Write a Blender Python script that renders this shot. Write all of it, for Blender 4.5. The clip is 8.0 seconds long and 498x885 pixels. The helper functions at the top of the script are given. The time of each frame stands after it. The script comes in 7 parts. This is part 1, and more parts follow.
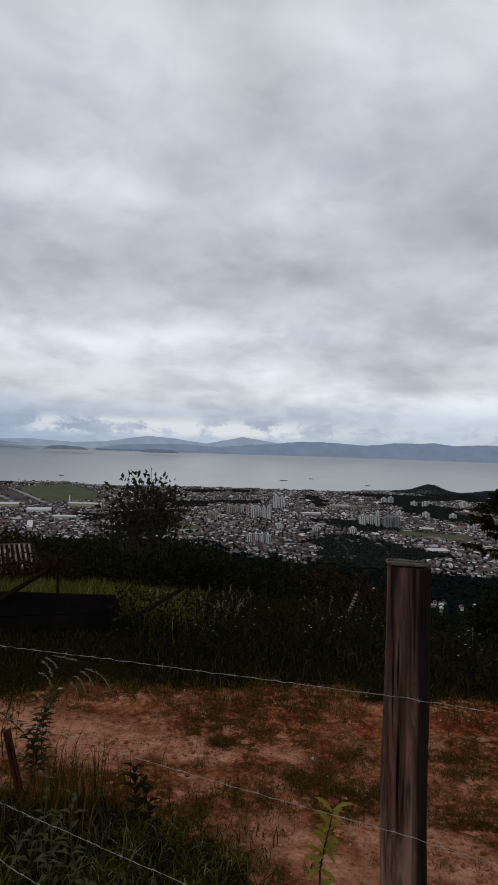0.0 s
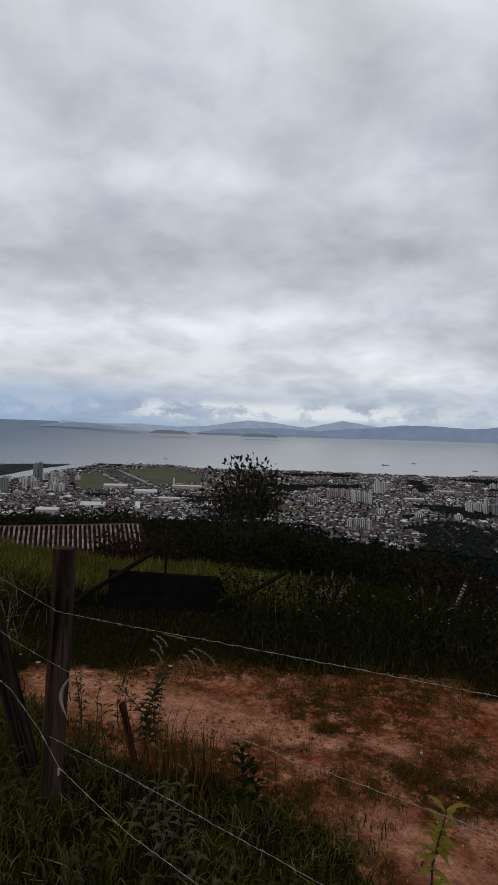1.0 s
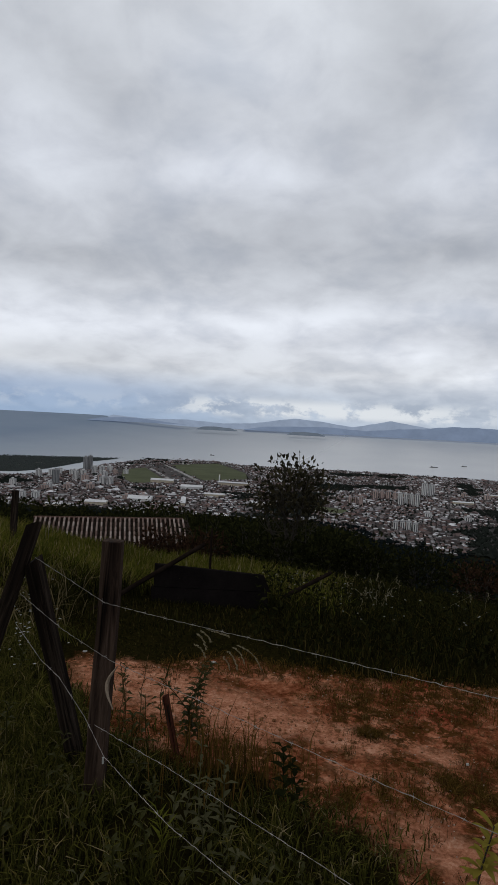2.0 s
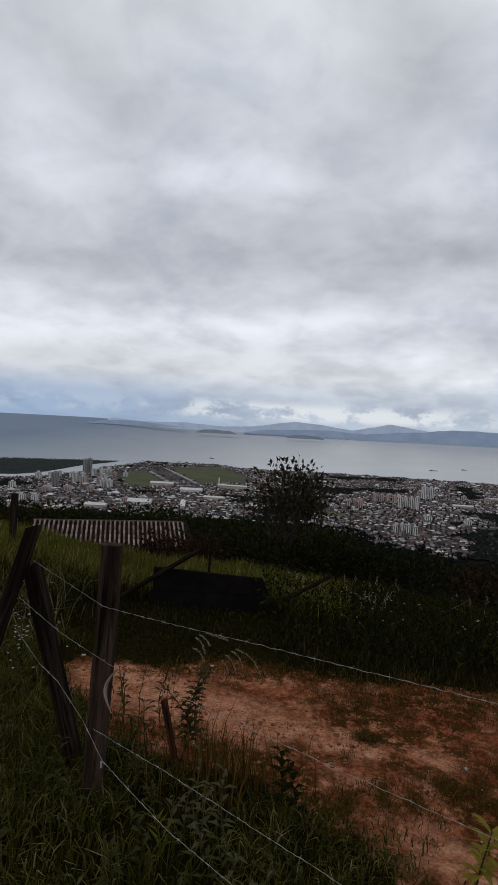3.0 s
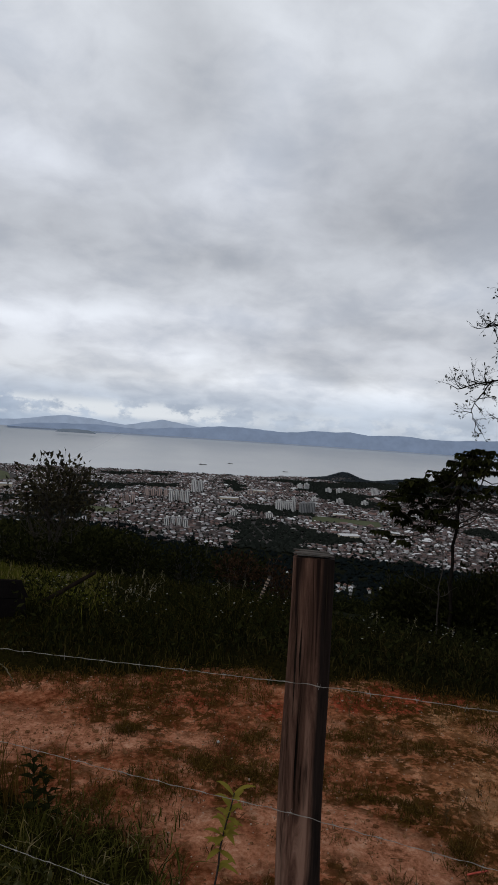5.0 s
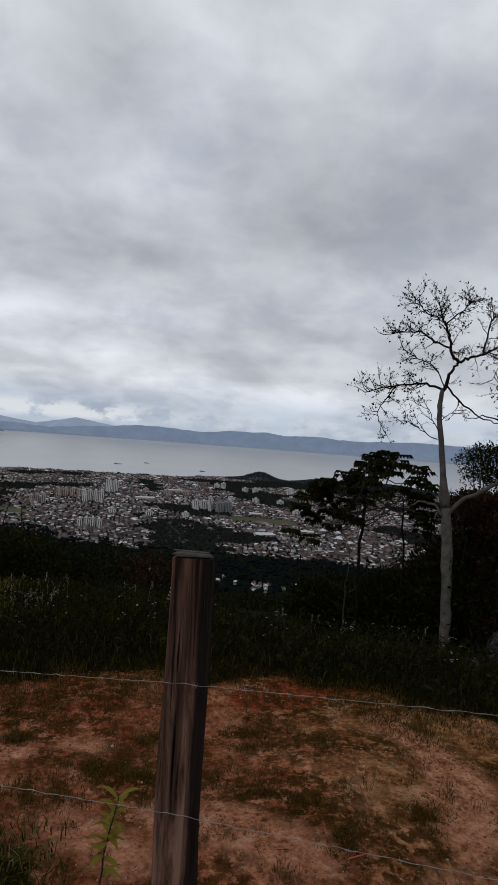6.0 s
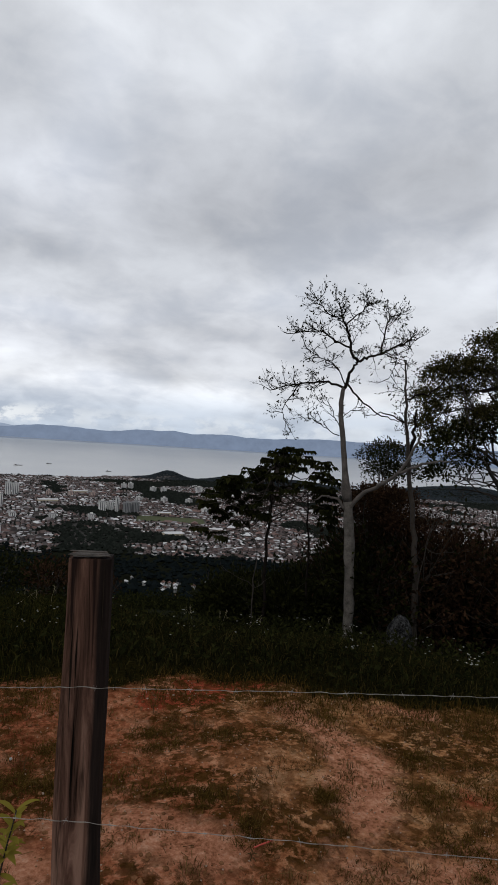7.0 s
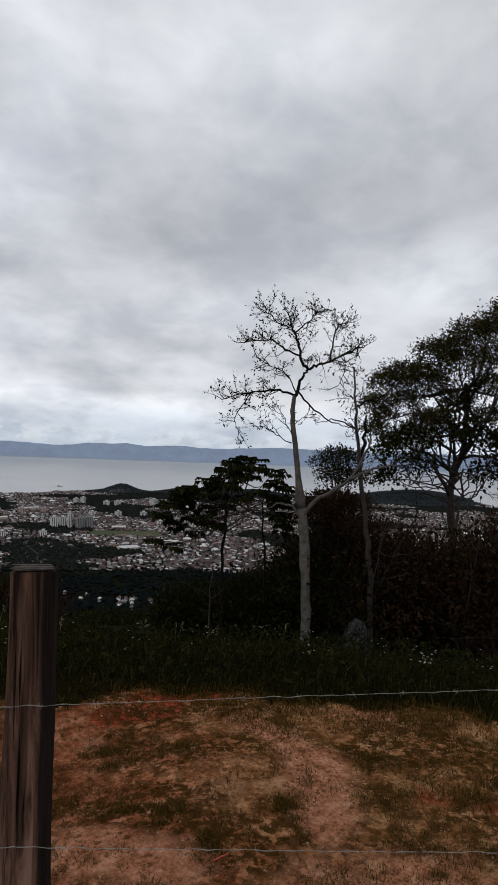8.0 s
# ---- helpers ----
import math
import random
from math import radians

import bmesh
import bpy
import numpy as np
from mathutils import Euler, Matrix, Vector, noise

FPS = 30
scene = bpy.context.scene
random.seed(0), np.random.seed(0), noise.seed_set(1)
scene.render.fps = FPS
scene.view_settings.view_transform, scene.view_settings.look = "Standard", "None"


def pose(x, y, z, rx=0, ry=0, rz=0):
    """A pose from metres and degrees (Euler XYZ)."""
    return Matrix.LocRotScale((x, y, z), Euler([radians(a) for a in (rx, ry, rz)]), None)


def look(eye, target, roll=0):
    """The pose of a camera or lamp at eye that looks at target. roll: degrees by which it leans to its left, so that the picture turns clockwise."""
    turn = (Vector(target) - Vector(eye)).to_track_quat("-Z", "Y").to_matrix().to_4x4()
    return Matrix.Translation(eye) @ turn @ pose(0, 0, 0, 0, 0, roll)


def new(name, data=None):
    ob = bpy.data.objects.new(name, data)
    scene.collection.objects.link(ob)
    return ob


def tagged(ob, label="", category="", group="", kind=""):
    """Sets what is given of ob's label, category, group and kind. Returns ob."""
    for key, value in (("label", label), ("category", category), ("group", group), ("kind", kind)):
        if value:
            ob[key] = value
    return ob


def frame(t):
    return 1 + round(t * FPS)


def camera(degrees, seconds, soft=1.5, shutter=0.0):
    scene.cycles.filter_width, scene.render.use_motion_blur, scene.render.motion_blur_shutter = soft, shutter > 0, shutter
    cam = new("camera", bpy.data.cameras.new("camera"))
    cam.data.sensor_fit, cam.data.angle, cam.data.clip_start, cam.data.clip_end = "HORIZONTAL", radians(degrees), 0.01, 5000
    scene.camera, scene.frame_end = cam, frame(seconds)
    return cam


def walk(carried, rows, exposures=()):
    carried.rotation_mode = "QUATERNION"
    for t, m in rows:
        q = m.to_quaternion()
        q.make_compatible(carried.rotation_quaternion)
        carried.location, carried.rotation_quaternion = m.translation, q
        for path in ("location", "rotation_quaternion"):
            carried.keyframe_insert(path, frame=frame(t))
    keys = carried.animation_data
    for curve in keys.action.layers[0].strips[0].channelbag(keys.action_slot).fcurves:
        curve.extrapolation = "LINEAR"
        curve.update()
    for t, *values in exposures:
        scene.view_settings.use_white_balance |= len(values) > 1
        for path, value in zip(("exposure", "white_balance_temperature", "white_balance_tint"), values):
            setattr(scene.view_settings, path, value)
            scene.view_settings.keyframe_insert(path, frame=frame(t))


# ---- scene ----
cam = camera(45.1, 8.0, 1.05)
PATH = [
    (0, (0.154, 0.079, 1.495), (-0.025, 2.071, 1.507), 1.9),
    (0.5, (0.134, 0.091, 1.503), (-0.244, 2.055, 1.479), 2.5),
    (1, (0.125, 0.101, 1.502), (-0.378, 2.036, 1.451), 1.7),
    (1.5, (0.112, 0.111, 1.501), (-0.535, 2.002, 1.429), 2.8),
    (3, (0.117, 0.105, 1.507), (-0.532, 1.996, 1.453), 3.0),
    (3.5, (0.121, 0.11, 1.506), (-0.512, 2.006, 1.423), 3.0),
    (4, (0.124, 0.123, 1.5), (-0.35, 2.064, 1.419), 2.6),
    (4.5, (0.145, 0.124, 1.511), (-0.035, 2.115, 1.455), 3.2),
    (4.7, (0.154, 0.112, 1.508), (0.102, 2.111, 1.469), 3.5),
    (5.8, (0.248, 0.067, 1.517), (0.548, 2.044, 1.504), 4.3),
    (6, (0.264, 0.068, 1.52), (0.626, 2.035, 1.511), 4.4),
    (6.5, (0.274, 0.06, 1.521), (0.81, 1.987, 1.519), 4.9),
    (7, (0.286, 0.056, 1.517), (0.943, 1.944, 1.523), 3.7),
    (7.5, (0.292, 0.051, 1.513), (1.016, 1.915, 1.554), 2.2),
    (8, (0.308, 0.053, 1.506), (1.106, 1.886, 1.552), 2.1),
]
walk(cam, [(t, look(eye, aim, roll)) for t, eye, aim, roll in PATH],
     [(0.0, -0.05, 6500, 10), (4.5, 0.0, 6500, 10), (5.8, -0.08, 6500, 10), (6.5, -0.10, 6500, 10), (7.0, 0.15, 6600, 10), (8.0, 0.12, 6650, 10)])

# ---- world, sun, exposure ----
LIT, DULL = 0.19, 0.13
SUN_UP, SUN_TURN = 48.0, -120.0


def build_sky():
    world = bpy.data.worlds.new("overcast_sky")
    scene.world = world
    world.use_nodes = True
    nt = world.node_tree
    nt.nodes.clear()
    N, L = nt.nodes.new, nt.links.new

    def math_node(op, a, b=None, c=None, clamp=False):
        n = N("ShaderNodeMath")
        n.operation, n.use_clamp = op, clamp
        for i, v in enumerate((a, b, c)):
            if v is None:
                continue
            if isinstance(v, (int, float)):
                n.inputs[i].default_value = v
            else:
                L(v, n.inputs[i])
        return n.outputs[0]

    def smooth(v, lo, hi):
        n = N("ShaderNodeMapRange")
        n.interpolation_type = "SMOOTHSTEP"
        L(v, n.inputs[0])
        n.inputs[1].default_value, n.inputs[2].default_value = lo, hi
        return n.outputs[0]

    def colours(v, stops):
        n = N("ShaderNodeValToRGB")
        e = n.color_ramp.elements
        while len(e) < len(stops):
            e.new(0.5)
        for k, (at, col) in zip(e, stops):
            k.position, k.color = at, (*col, 1)
        L(v, n.inputs[0])
        return n.outputs[0]

    def blend(f, a, b, kind="MIX"):
        n = N("ShaderNodeMix")
        n.data_type, n.blend_type = "RGBA", kind
        L(f, n.inputs[0]) if not isinstance(f, float) else setattr(n.inputs[0], "default_value", f)
        L(a, n.inputs[6])
        L(b, n.inputs[7])
        return n.outputs[2]

    def cloud_noise(vec, scale, detail, rough, distort=0.0):
        n = N("ShaderNodeTexNoise")
        n.inputs["Scale"].default_value = scale
        n.inputs["Detail"].default_value = detail
        n.inputs["Roughness"].default_value = rough
        n.inputs["Distortion"].default_value = distort
        L(vec, n.inputs["Vector"])
        return n.outputs[0]

    coord = N("ShaderNodeTexCoord").outputs["Generated"]
    sep = N("ShaderNodeSeparateXYZ")
    L(coord, sep.inputs[0])
    x, y, z = sep.outputs
    up = math_node("MAXIMUM", z, 0.0)
    # the cloud deck as a flat layer overhead, so that it closes up towards the horizon
    deck = math_node("ADD", up, 0.32)
    flat = N("ShaderNodeCombineXYZ")
    L(math_node("DIVIDE", x, deck), flat.inputs[0])
    L(math_node("DIVIDE", y, deck), flat.inputs[1])
    flat = flat.outputs[0]
    big = cloud_noise(flat, 0.7, 3, 0.5, 0.1)
    fine = cloud_noise(flat, 2.4, 6, 0.5, 0.15)
    wisps = cloud_noise(flat, 6.5, 6, 0.55, 0.35)
    billow = math_node("ADD", math_node("MULTIPLY", big, 0.30), math_node("MULTIPLY", fine, 0.46))
    billow = math_node("ADD", billow, math_node("MULTIPLY", wisps, 0.24))
    thick = smooth(billow, 0.39, 0.61)
    # the deck's own brightness by height above the horizon
    glow = colours(up, [
        (0.00, (0.44, 0.51, 0.61)), (0.045, (0.50, 0.56, 0.65)), (0.085, (0.64, 0.67, 0.72)), (0.14, (0.60, 0.63, 0.69)),
        (0.25, (0.54, 0.57, 0.625)), (0.38, (0.54, 0.57, 0.63)), (0.58, (0.57, 0.60, 0.65)), (0.76, (0.34, 0.36, 0.40)), (1.0, (0.22, 0.235, 0.26))])
    shade = colours(thick, [(0.0, (1.17, 1.17, 1.16)), (0.5, (1.0, 1.0, 1.0)), (1.0, (0.80, 0.82, 0.85))])
    cloud = blend(1.0, glow, shade, "MULTIPLY")
    # broad lit and shaded parts of the deck: turn, height above the level, and half widths in degrees
    lit = [(-24.7, 22.8, 5, 2.2), (-18.7, 22.3, 4, 2.0), (0.5, 22.6, 4, 3), (4.3, 32, 4, 4), (-25, 8.9, 8, 1.8), (-13, 10, 7, 1.2), (-6, 7.0, 3.5, 0.9), (7, 4.4, 6, 0.9),
           (1, 10.8, 6, 0.8), (-20, 31, 8, 3), (21.9, 14, 4.5, 1.7), (39.8, 16.3, 6, 1.8), (24, 35.5, 9, 3), (16.4, 4.6, 3, 1.1), (-40, 8.7, 6, 2.2), (-39.6, 23, 5, 3), (4.6, 5.4, 2.5, 0.7)]
    dull = [(-14.9, 18.5, 7, 2.5), (-7, 30.5, 5, 4), (14, 24, 6, 4), (9.6, 7.2, 4, 0.9), (12.5, 10.3, 6, 1.2), (20.5, 21, 9, 3), (42, 22, 9, 3),
            (10.8, 5.7, 3, 0.5), (11, 18.5, 4, 1.8), (-37, 5.2, 9, 0.9), (-37, 13.7, 6, 1.4), (-35, 27.5, 6, 3), (30, 9, 7, 1.5), (-2, 15.5, 4, 1.0), (42, 31, 9, 6), (33, 25, 7, 2.5)]
    swirl = N("ShaderNodeSeparateXYZ")
    warp = N("ShaderNodeTexNoise")
    warp.inputs["Scale"].default_value, warp.inputs["Detail"].default_value = 2.6, 6
    L(flat, warp.inputs["Vector"])
    L(warp.outputs[1], swirl.inputs[0])
    bearing = math_node("ADD", math_node("MULTIPLY", math_node("ARCTAN2", x, y), 57.2958), math_node("MULTIPLY", math_node("SUBTRACT", swirl.outputs[0], 0.5), 13.0))
    height = math_node("MULTIPLY", math_node("ARCSINE", z), 57.2958)
    height = math_node("ADD", height, math_node("MULTIPLY", math_node("SUBTRACT", swirl.outputs[1], 0.5), math_node("ADD", math_node("MULTIPLY", up, 14.0), 1.0)))

    def bulge(rows):
        total = 0.0
        for a, e, sa, se in rows:
            u = math_node("MULTIPLY_ADD", bearing, 1.0 / sa, -a / sa)
            v = math_node("MULTIPLY_ADD", height, 1.0 / se, -e / se)
            q = math_node("MULTIPLY_ADD", u, u, math_node("MULTIPLY", v, v))
            total = math_node("ADD", math_node("EXPONENT", math_node("MULTIPLY", q, -0.6)), total)
        return total

    tone = math_node("SUBTRACT", math_node("MULTIPLY", bulge(lit), LIT), math_node("MULTIPLY", bulge(dull), DULL))
    tone = math_node("MINIMUM", math_node("MAXIMUM", math_node("ADD", tone, 1.0), 0.6), 1.5)
    grey = N("ShaderNodeCombineColor")
    for k in range(3):
        L(tone, grey.inputs[k])
    cloud = blend(1.0, cloud, grey.outputs[0], "MULTIPLY")
    # small bright heaps low over the far shore
    low = N("ShaderNodeCombineXYZ")
    L(x, low.inputs[0])
    L(y, low.inputs[1])
    L(math_node("MULTIPLY", z, 1.7), low.inputs[2])
    heaps = cloud_noise(low.outputs[0], 19.0, 8, 0.62, 0.0)
    band = math_node("MULTIPLY", smooth(z, 0.006, 0.020), smooth(z, 0.050, 0.030))
    band = math_node("MULTIPLY", band, math_node("ADD", math_node("MULTIPLY", smooth(x, -0.50, -0.36), 0.72), 0.25))
    band = math_node("MULTIPLY", band, math_node("ADD", math_node("MULTIPLY", smooth(x, 0.10, -0.06), 0.6), 0.4))
    heap_mask = math_node("MULTIPLY", smooth(heaps, 0.43, 0.56), band)
    white = N("ShaderNodeRGB")
    white.outputs[0].default_value = (0.74, 0.78, 0.82, 1)
    cloud = blend(heap_mask, cloud, white.outputs[0])
    clouds = N("ShaderNodeBackground")
    L(cloud, clouds.inputs[0])
    clouds.inputs[1].default_value = 1.0
    # clear blue air, seen through a gap low over the open sea
    sky = N("ShaderNodeTexSky")
    sky.sky_type, sky.sun_disc = "NISHITA", False
    sky.dust_density, sky.ozone_density, sky.air_density = 0.0, 5.0, 1.0
    sky.sun_elevation, sky.sun_rotation = radians(SUN_UP), radians(SUN_TURN)
    clear = N("ShaderNodeBackground")
    # the air well above the skyline, which is bluer than its milky foot
    lift = N("ShaderNodeCombineXYZ")
    L(x, lift.inputs[0])
    L(y, lift.inputs[1])
    L(math_node("ADD", math_node("MULTIPLY", up, 2.0), 0.22), lift.inputs[2])
    L(lift.outputs[0], sky.inputs[0])
    L(sky.outputs[0], clear.inputs[0])
    clear.inputs[1].default_value = 0.105
    gap = math_node("MULTIPLY", smooth(z, 0.085, 0.03), smooth(math_node("SUBTRACT", math_node("MULTIPLY", x, -1.0), math_node("MULTIPLY", fine, 0.35)), -0.02, 0.45))
    gap = math_node("MULTIPLY", gap, math_node("SUBTRACT", 1.0, heap_mask))
    gap = math_node("MULTIPLY", gap, 0.5)
    mix = N("ShaderNodeMixShader")
    L(gap, mix.inputs[0])
    L(clouds.outputs[0], mix.inputs[1])
    L(clear.outputs[0], mix.inputs[2])
    L(mix.outputs[0], N("ShaderNodeOutputWorld").inputs[0])


build_sky()
sun = new("sun", bpy.data.lights.new("sun", "SUN"))
sun.data.energy, sun.data.angle, sun.data.color = 0.5, radians(30), (1.0, 0.95, 0.88)
sun.matrix_world = look((0, 0, 0), (-math.sin(radians(SUN_TURN)) * math.cos(radians(SUN_UP)), -math.cos(radians(SUN_TURN)) * math.cos(radians(SUN_UP)), -math.sin(radians(SUN_UP))))

# ---- materials ----


class Nodes:
    """A short hand for the nodes of one material."""

    def __init__(self, name):
        self.mat = bpy.data.materials.new(name)
        self.mat.use_nodes = True
        self.nt = self.mat.node_tree
        self.nt.nodes.clear()
        self.coord = self.make("ShaderNodeTexCoord").outputs["Object"]

    def make(self, kind):
        return self.nt.nodes.new(kind)

    def link(self, a, b):
        self.nt.links.new(a, b)

    def noise(self, scale, detail=6.0, rough=0.6, vec=None, distort=0.0):
        n = self.make("ShaderNodeTexNoise")
        n.inputs["Scale"].default_value, n.inputs["Detail"].default_value = scale, detail
        n.inputs["Roughness"].default_value, n.inputs["Distortion"].default_value = rough, distort
        self.link(vec or self.coord, n.inputs["Vector"])
        return n.outputs[0]

    def stretched(self, sx, sy, sz):
        n = self.make("ShaderNodeMapping")
        n.inputs["Scale"].default_value = (sx, sy, sz)
        self.link(self.coord, n.inputs["Vector"])
        return n.outputs[0]

    def ramp(self, v, stops):
        n = self.make("ShaderNodeValToRGB")
        e = n.color_ramp.elements
        while len(e) < len(stops):
            e.new(0.5)
        for k, (at, col) in zip(e, stops):
            k.position, k.color = at, (*col, 1)
        self.link(v, n.inputs[0])
        return n.outputs[0]

    def math(self, op, a, b, clamp=False):
        n = self.make("ShaderNodeMath")
        n.operation, n.use_clamp = op, clamp
        for i, v in enumerate((a, b)):
            if isinstance(v, (int, float)):
                n.inputs[i].default_value = v
            else:
                self.link(v, n.inputs[i])
        return n.outputs[0]

    def blend(self, f, a, b, kind="MIX"):
        n = self.make("ShaderNodeMix")
        n.data_type, n.blend_type = "RGBA", kind
        for slot, v in ((0, f), (6, a), (7, b)):
            if isinstance(v, (int, float)):
                n.inputs[slot].default_value = v
            elif isinstance(v, tuple):
                n.inputs[slot].default_value = (*v, 1)
            else:
                self.link(v, n.inputs[slot])
        return n.outputs[2]

    def island(self):
        return self.make("ShaderNodeNewGeometry").outputs["Random Per Island"]

    def each(self):
        return self.make("ShaderNodeObjectInfo").outputs["Random"]

    def attribute(self, name):
        n = self.make("ShaderNodeAttribute")
        n.attribute_name = name
        return n.outputs["Fac"]

    def bump(self, height, strength, distance, before=None):
        n = self.make("ShaderNodeBump")
        n.inputs["Strength"].default_value, n.inputs["Distance"].default_value = strength, distance
        self.link(height, n.inputs["Height"])
        if before:
            self.link(before, n.inputs["Normal"])
        return n.outputs[0]

    def finish(self, colour, rough=0.8, normal=None, metal=0.0, gloss=0.3, through_light=0.0):
        p = self.make("ShaderNodeBsdfPrincipled")
        for key, v in (("Base Color", colour), ("Roughness", rough), ("Metallic", metal), ("Specular IOR Level", gloss), ("Normal", normal)):
            if v is None:
                continue
            if isinstance(v, (int, float)):
                p.inputs[key].default_value = v
            elif isinstance(v, tuple):
                p.inputs[key].default_value = (*v, 1)
            else:
                self.link(v, p.inputs[key])
        out = p.outputs[0]
        if through_light:
            t = self.make("ShaderNodeBsdfTranslucent")
            self.link(colour, t.inputs[0]) if not isinstance(colour, tuple) else setattr(t.inputs[0], "default_value", (*colour, 1))
            m = self.make("ShaderNodeMixShader")
            m.inputs[0].default_value = through_light
            self.link(out, m.inputs[1])
            self.link(t.outputs[0], m.inputs[2])
            out = m.outputs[0]
        self.link(out, self.make("ShaderNodeOutputMaterial").inputs[0])
        return self.mat


def plain(name, dark, light, scale=3.0, rough=0.8, bump=0.3, distance=0.01, gloss=0.3, metal=0.0):
    """A mottled surface: two noises between a dark and a light colour, with fine relief."""
    n = Nodes(name)
    v = n.math("ADD", n.math("MULTIPLY", n.noise(scale), 0.6), n.math("MULTIPLY", n.noise(scale * 9), 0.4))
    col = n.ramp(v, [(0.32, dark), (0.68, light)])
    return n.finish(col, rough, n.bump(n.noise(scale * 14), bump, distance), metal, gloss)


def leafage(name, stops, through_light=0.25, rough=0.8, gloss=0.0):
    """Blades and leaves: each one takes its own colour out of the stops."""
    n = Nodes(name)
    col = n.ramp(n.island(), stops)
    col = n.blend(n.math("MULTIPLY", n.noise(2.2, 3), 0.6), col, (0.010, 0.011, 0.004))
    return n.finish(col, rough, None, 0.0, gloss, through_light)


def ground_material():
    n = Nodes("earth_and_turf")
    wide, mid, fine = n.noise(0.9, 5), n.noise(5, 8, 0.65), n.noise(38, 6, 0.7)
    clay = n.ramp(n.math("ADD", n.math("MULTIPLY", mid, 0.6), n.math("MULTIPLY", fine, 0.4)), [
        (0.36, (0.070, 0.019, 0.008)), (0.45, (0.208, 0.062, 0.027)), (0.52, (0.39, 0.140, 0.069)), (0.61, (0.58, 0.275, 0.163))])
    tan = n.ramp(n.math("ADD", n.math("MULTIPLY", mid, 0.6), n.math("MULTIPLY", fine, 0.4)), [
        (0.36, (0.090, 0.036, 0.012)), (0.45, (0.24, 0.108, 0.040)), (0.52, (0.43, 0.215, 0.093)), (0.61, (0.63, 0.375, 0.195))])
    clay = n.blend(n.math("MULTIPLY", n.attribute("dry"), 0.85), clay, tan)
    red = n.ramp(fine, [(0.3, (0.16, 0.026, 0.013)), (0.7, (0.50, 0.105, 0.052))])
    jag = n.math("MULTIPLY", n.math("SUBTRACT", n.noise(4.5, 8, 0.7), 0.5), 1.3)
    reddish = n.ramp(n.math("ADD", n.attribute("red"), jag), [(0.36, (0, 0, 0)), (0.62, (0.95, 0.95, 0.95))])
    clay = n.blend(reddish, clay, red)
    litter = n.ramp(n.noise(30, 6, 0.75), [(0.3, (0.014, 0.007, 0.002)), (0.7, (0.115, 0.053, 0.014))])
    tufts = n.ramp(n.noise(17.0, 9, 0.72, None, 0.4), [(0.45, (0, 0, 0)), (0.51, (0.95, 0.95, 0.95))])
    patches = n.ramp(n.noise(2.1, 6, 0.6), [(0.40, (0, 0, 0)), (0.54, (1, 1, 1))])
    clay = n.blend(n.math("MULTIPLY", tufts, n.math("ADD", n.math("MULTIPLY", patches, 0.80), 0.20)), clay, litter)
    sand = n.ramp(n.math("ADD", n.math("MULTIPLY", n.noise(60, 6, 0.7), 0.5), n.math("MULTIPLY", n.noise(11, 6, 0.65), 0.5)), [(0.38, (0.18, 0.070, 0.034)), (0.46, (0.41, 0.166, 0.090)), (0.53, (0.57, 0.255, 0.148)), (0.62, (0.71, 0.40, 0.262))])
    sandy = n.ramp(n.math("ADD", n.attribute("sandy"), jag), [(0.40, (0, 0, 0)), (0.80, (0.9, 0.9, 0.9))])
    clay = n.blend(sandy, clay, sand)
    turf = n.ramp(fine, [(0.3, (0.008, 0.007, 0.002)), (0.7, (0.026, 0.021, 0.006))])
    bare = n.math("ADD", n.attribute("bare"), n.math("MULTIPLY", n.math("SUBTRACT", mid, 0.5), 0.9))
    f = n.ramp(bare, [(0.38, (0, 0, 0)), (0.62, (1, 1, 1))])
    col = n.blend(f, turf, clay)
    b = n.bump(n.noise(9, 10, 0.7), 0.9, 0.06)
    b = n.bump(n.noise(70, 5, 0.7), 0.6, 0.008, b)
    return n.finish(col, 0.95, b, 0.0, 0.0)


def town_ground_material():
    n = Nodes("town_ground")
    v = n.math("ADD", n.math("MULTIPLY", n.noise(0.006, 4), 0.5), n.math("MULTIPLY", n.noise(0.05, 6, 0.7), 0.5))
    col = n.ramp(v, [(0.34, (0.026, 0.030, 0.024)), (0.48, (0.052, 0.048, 0.046)), (0.56, (0.090, 0.078, 0.074)), (0.68, (0.15, 0.135, 0.13))])
    return n.finish(col, 0.95, None, 0.0, 0.1)


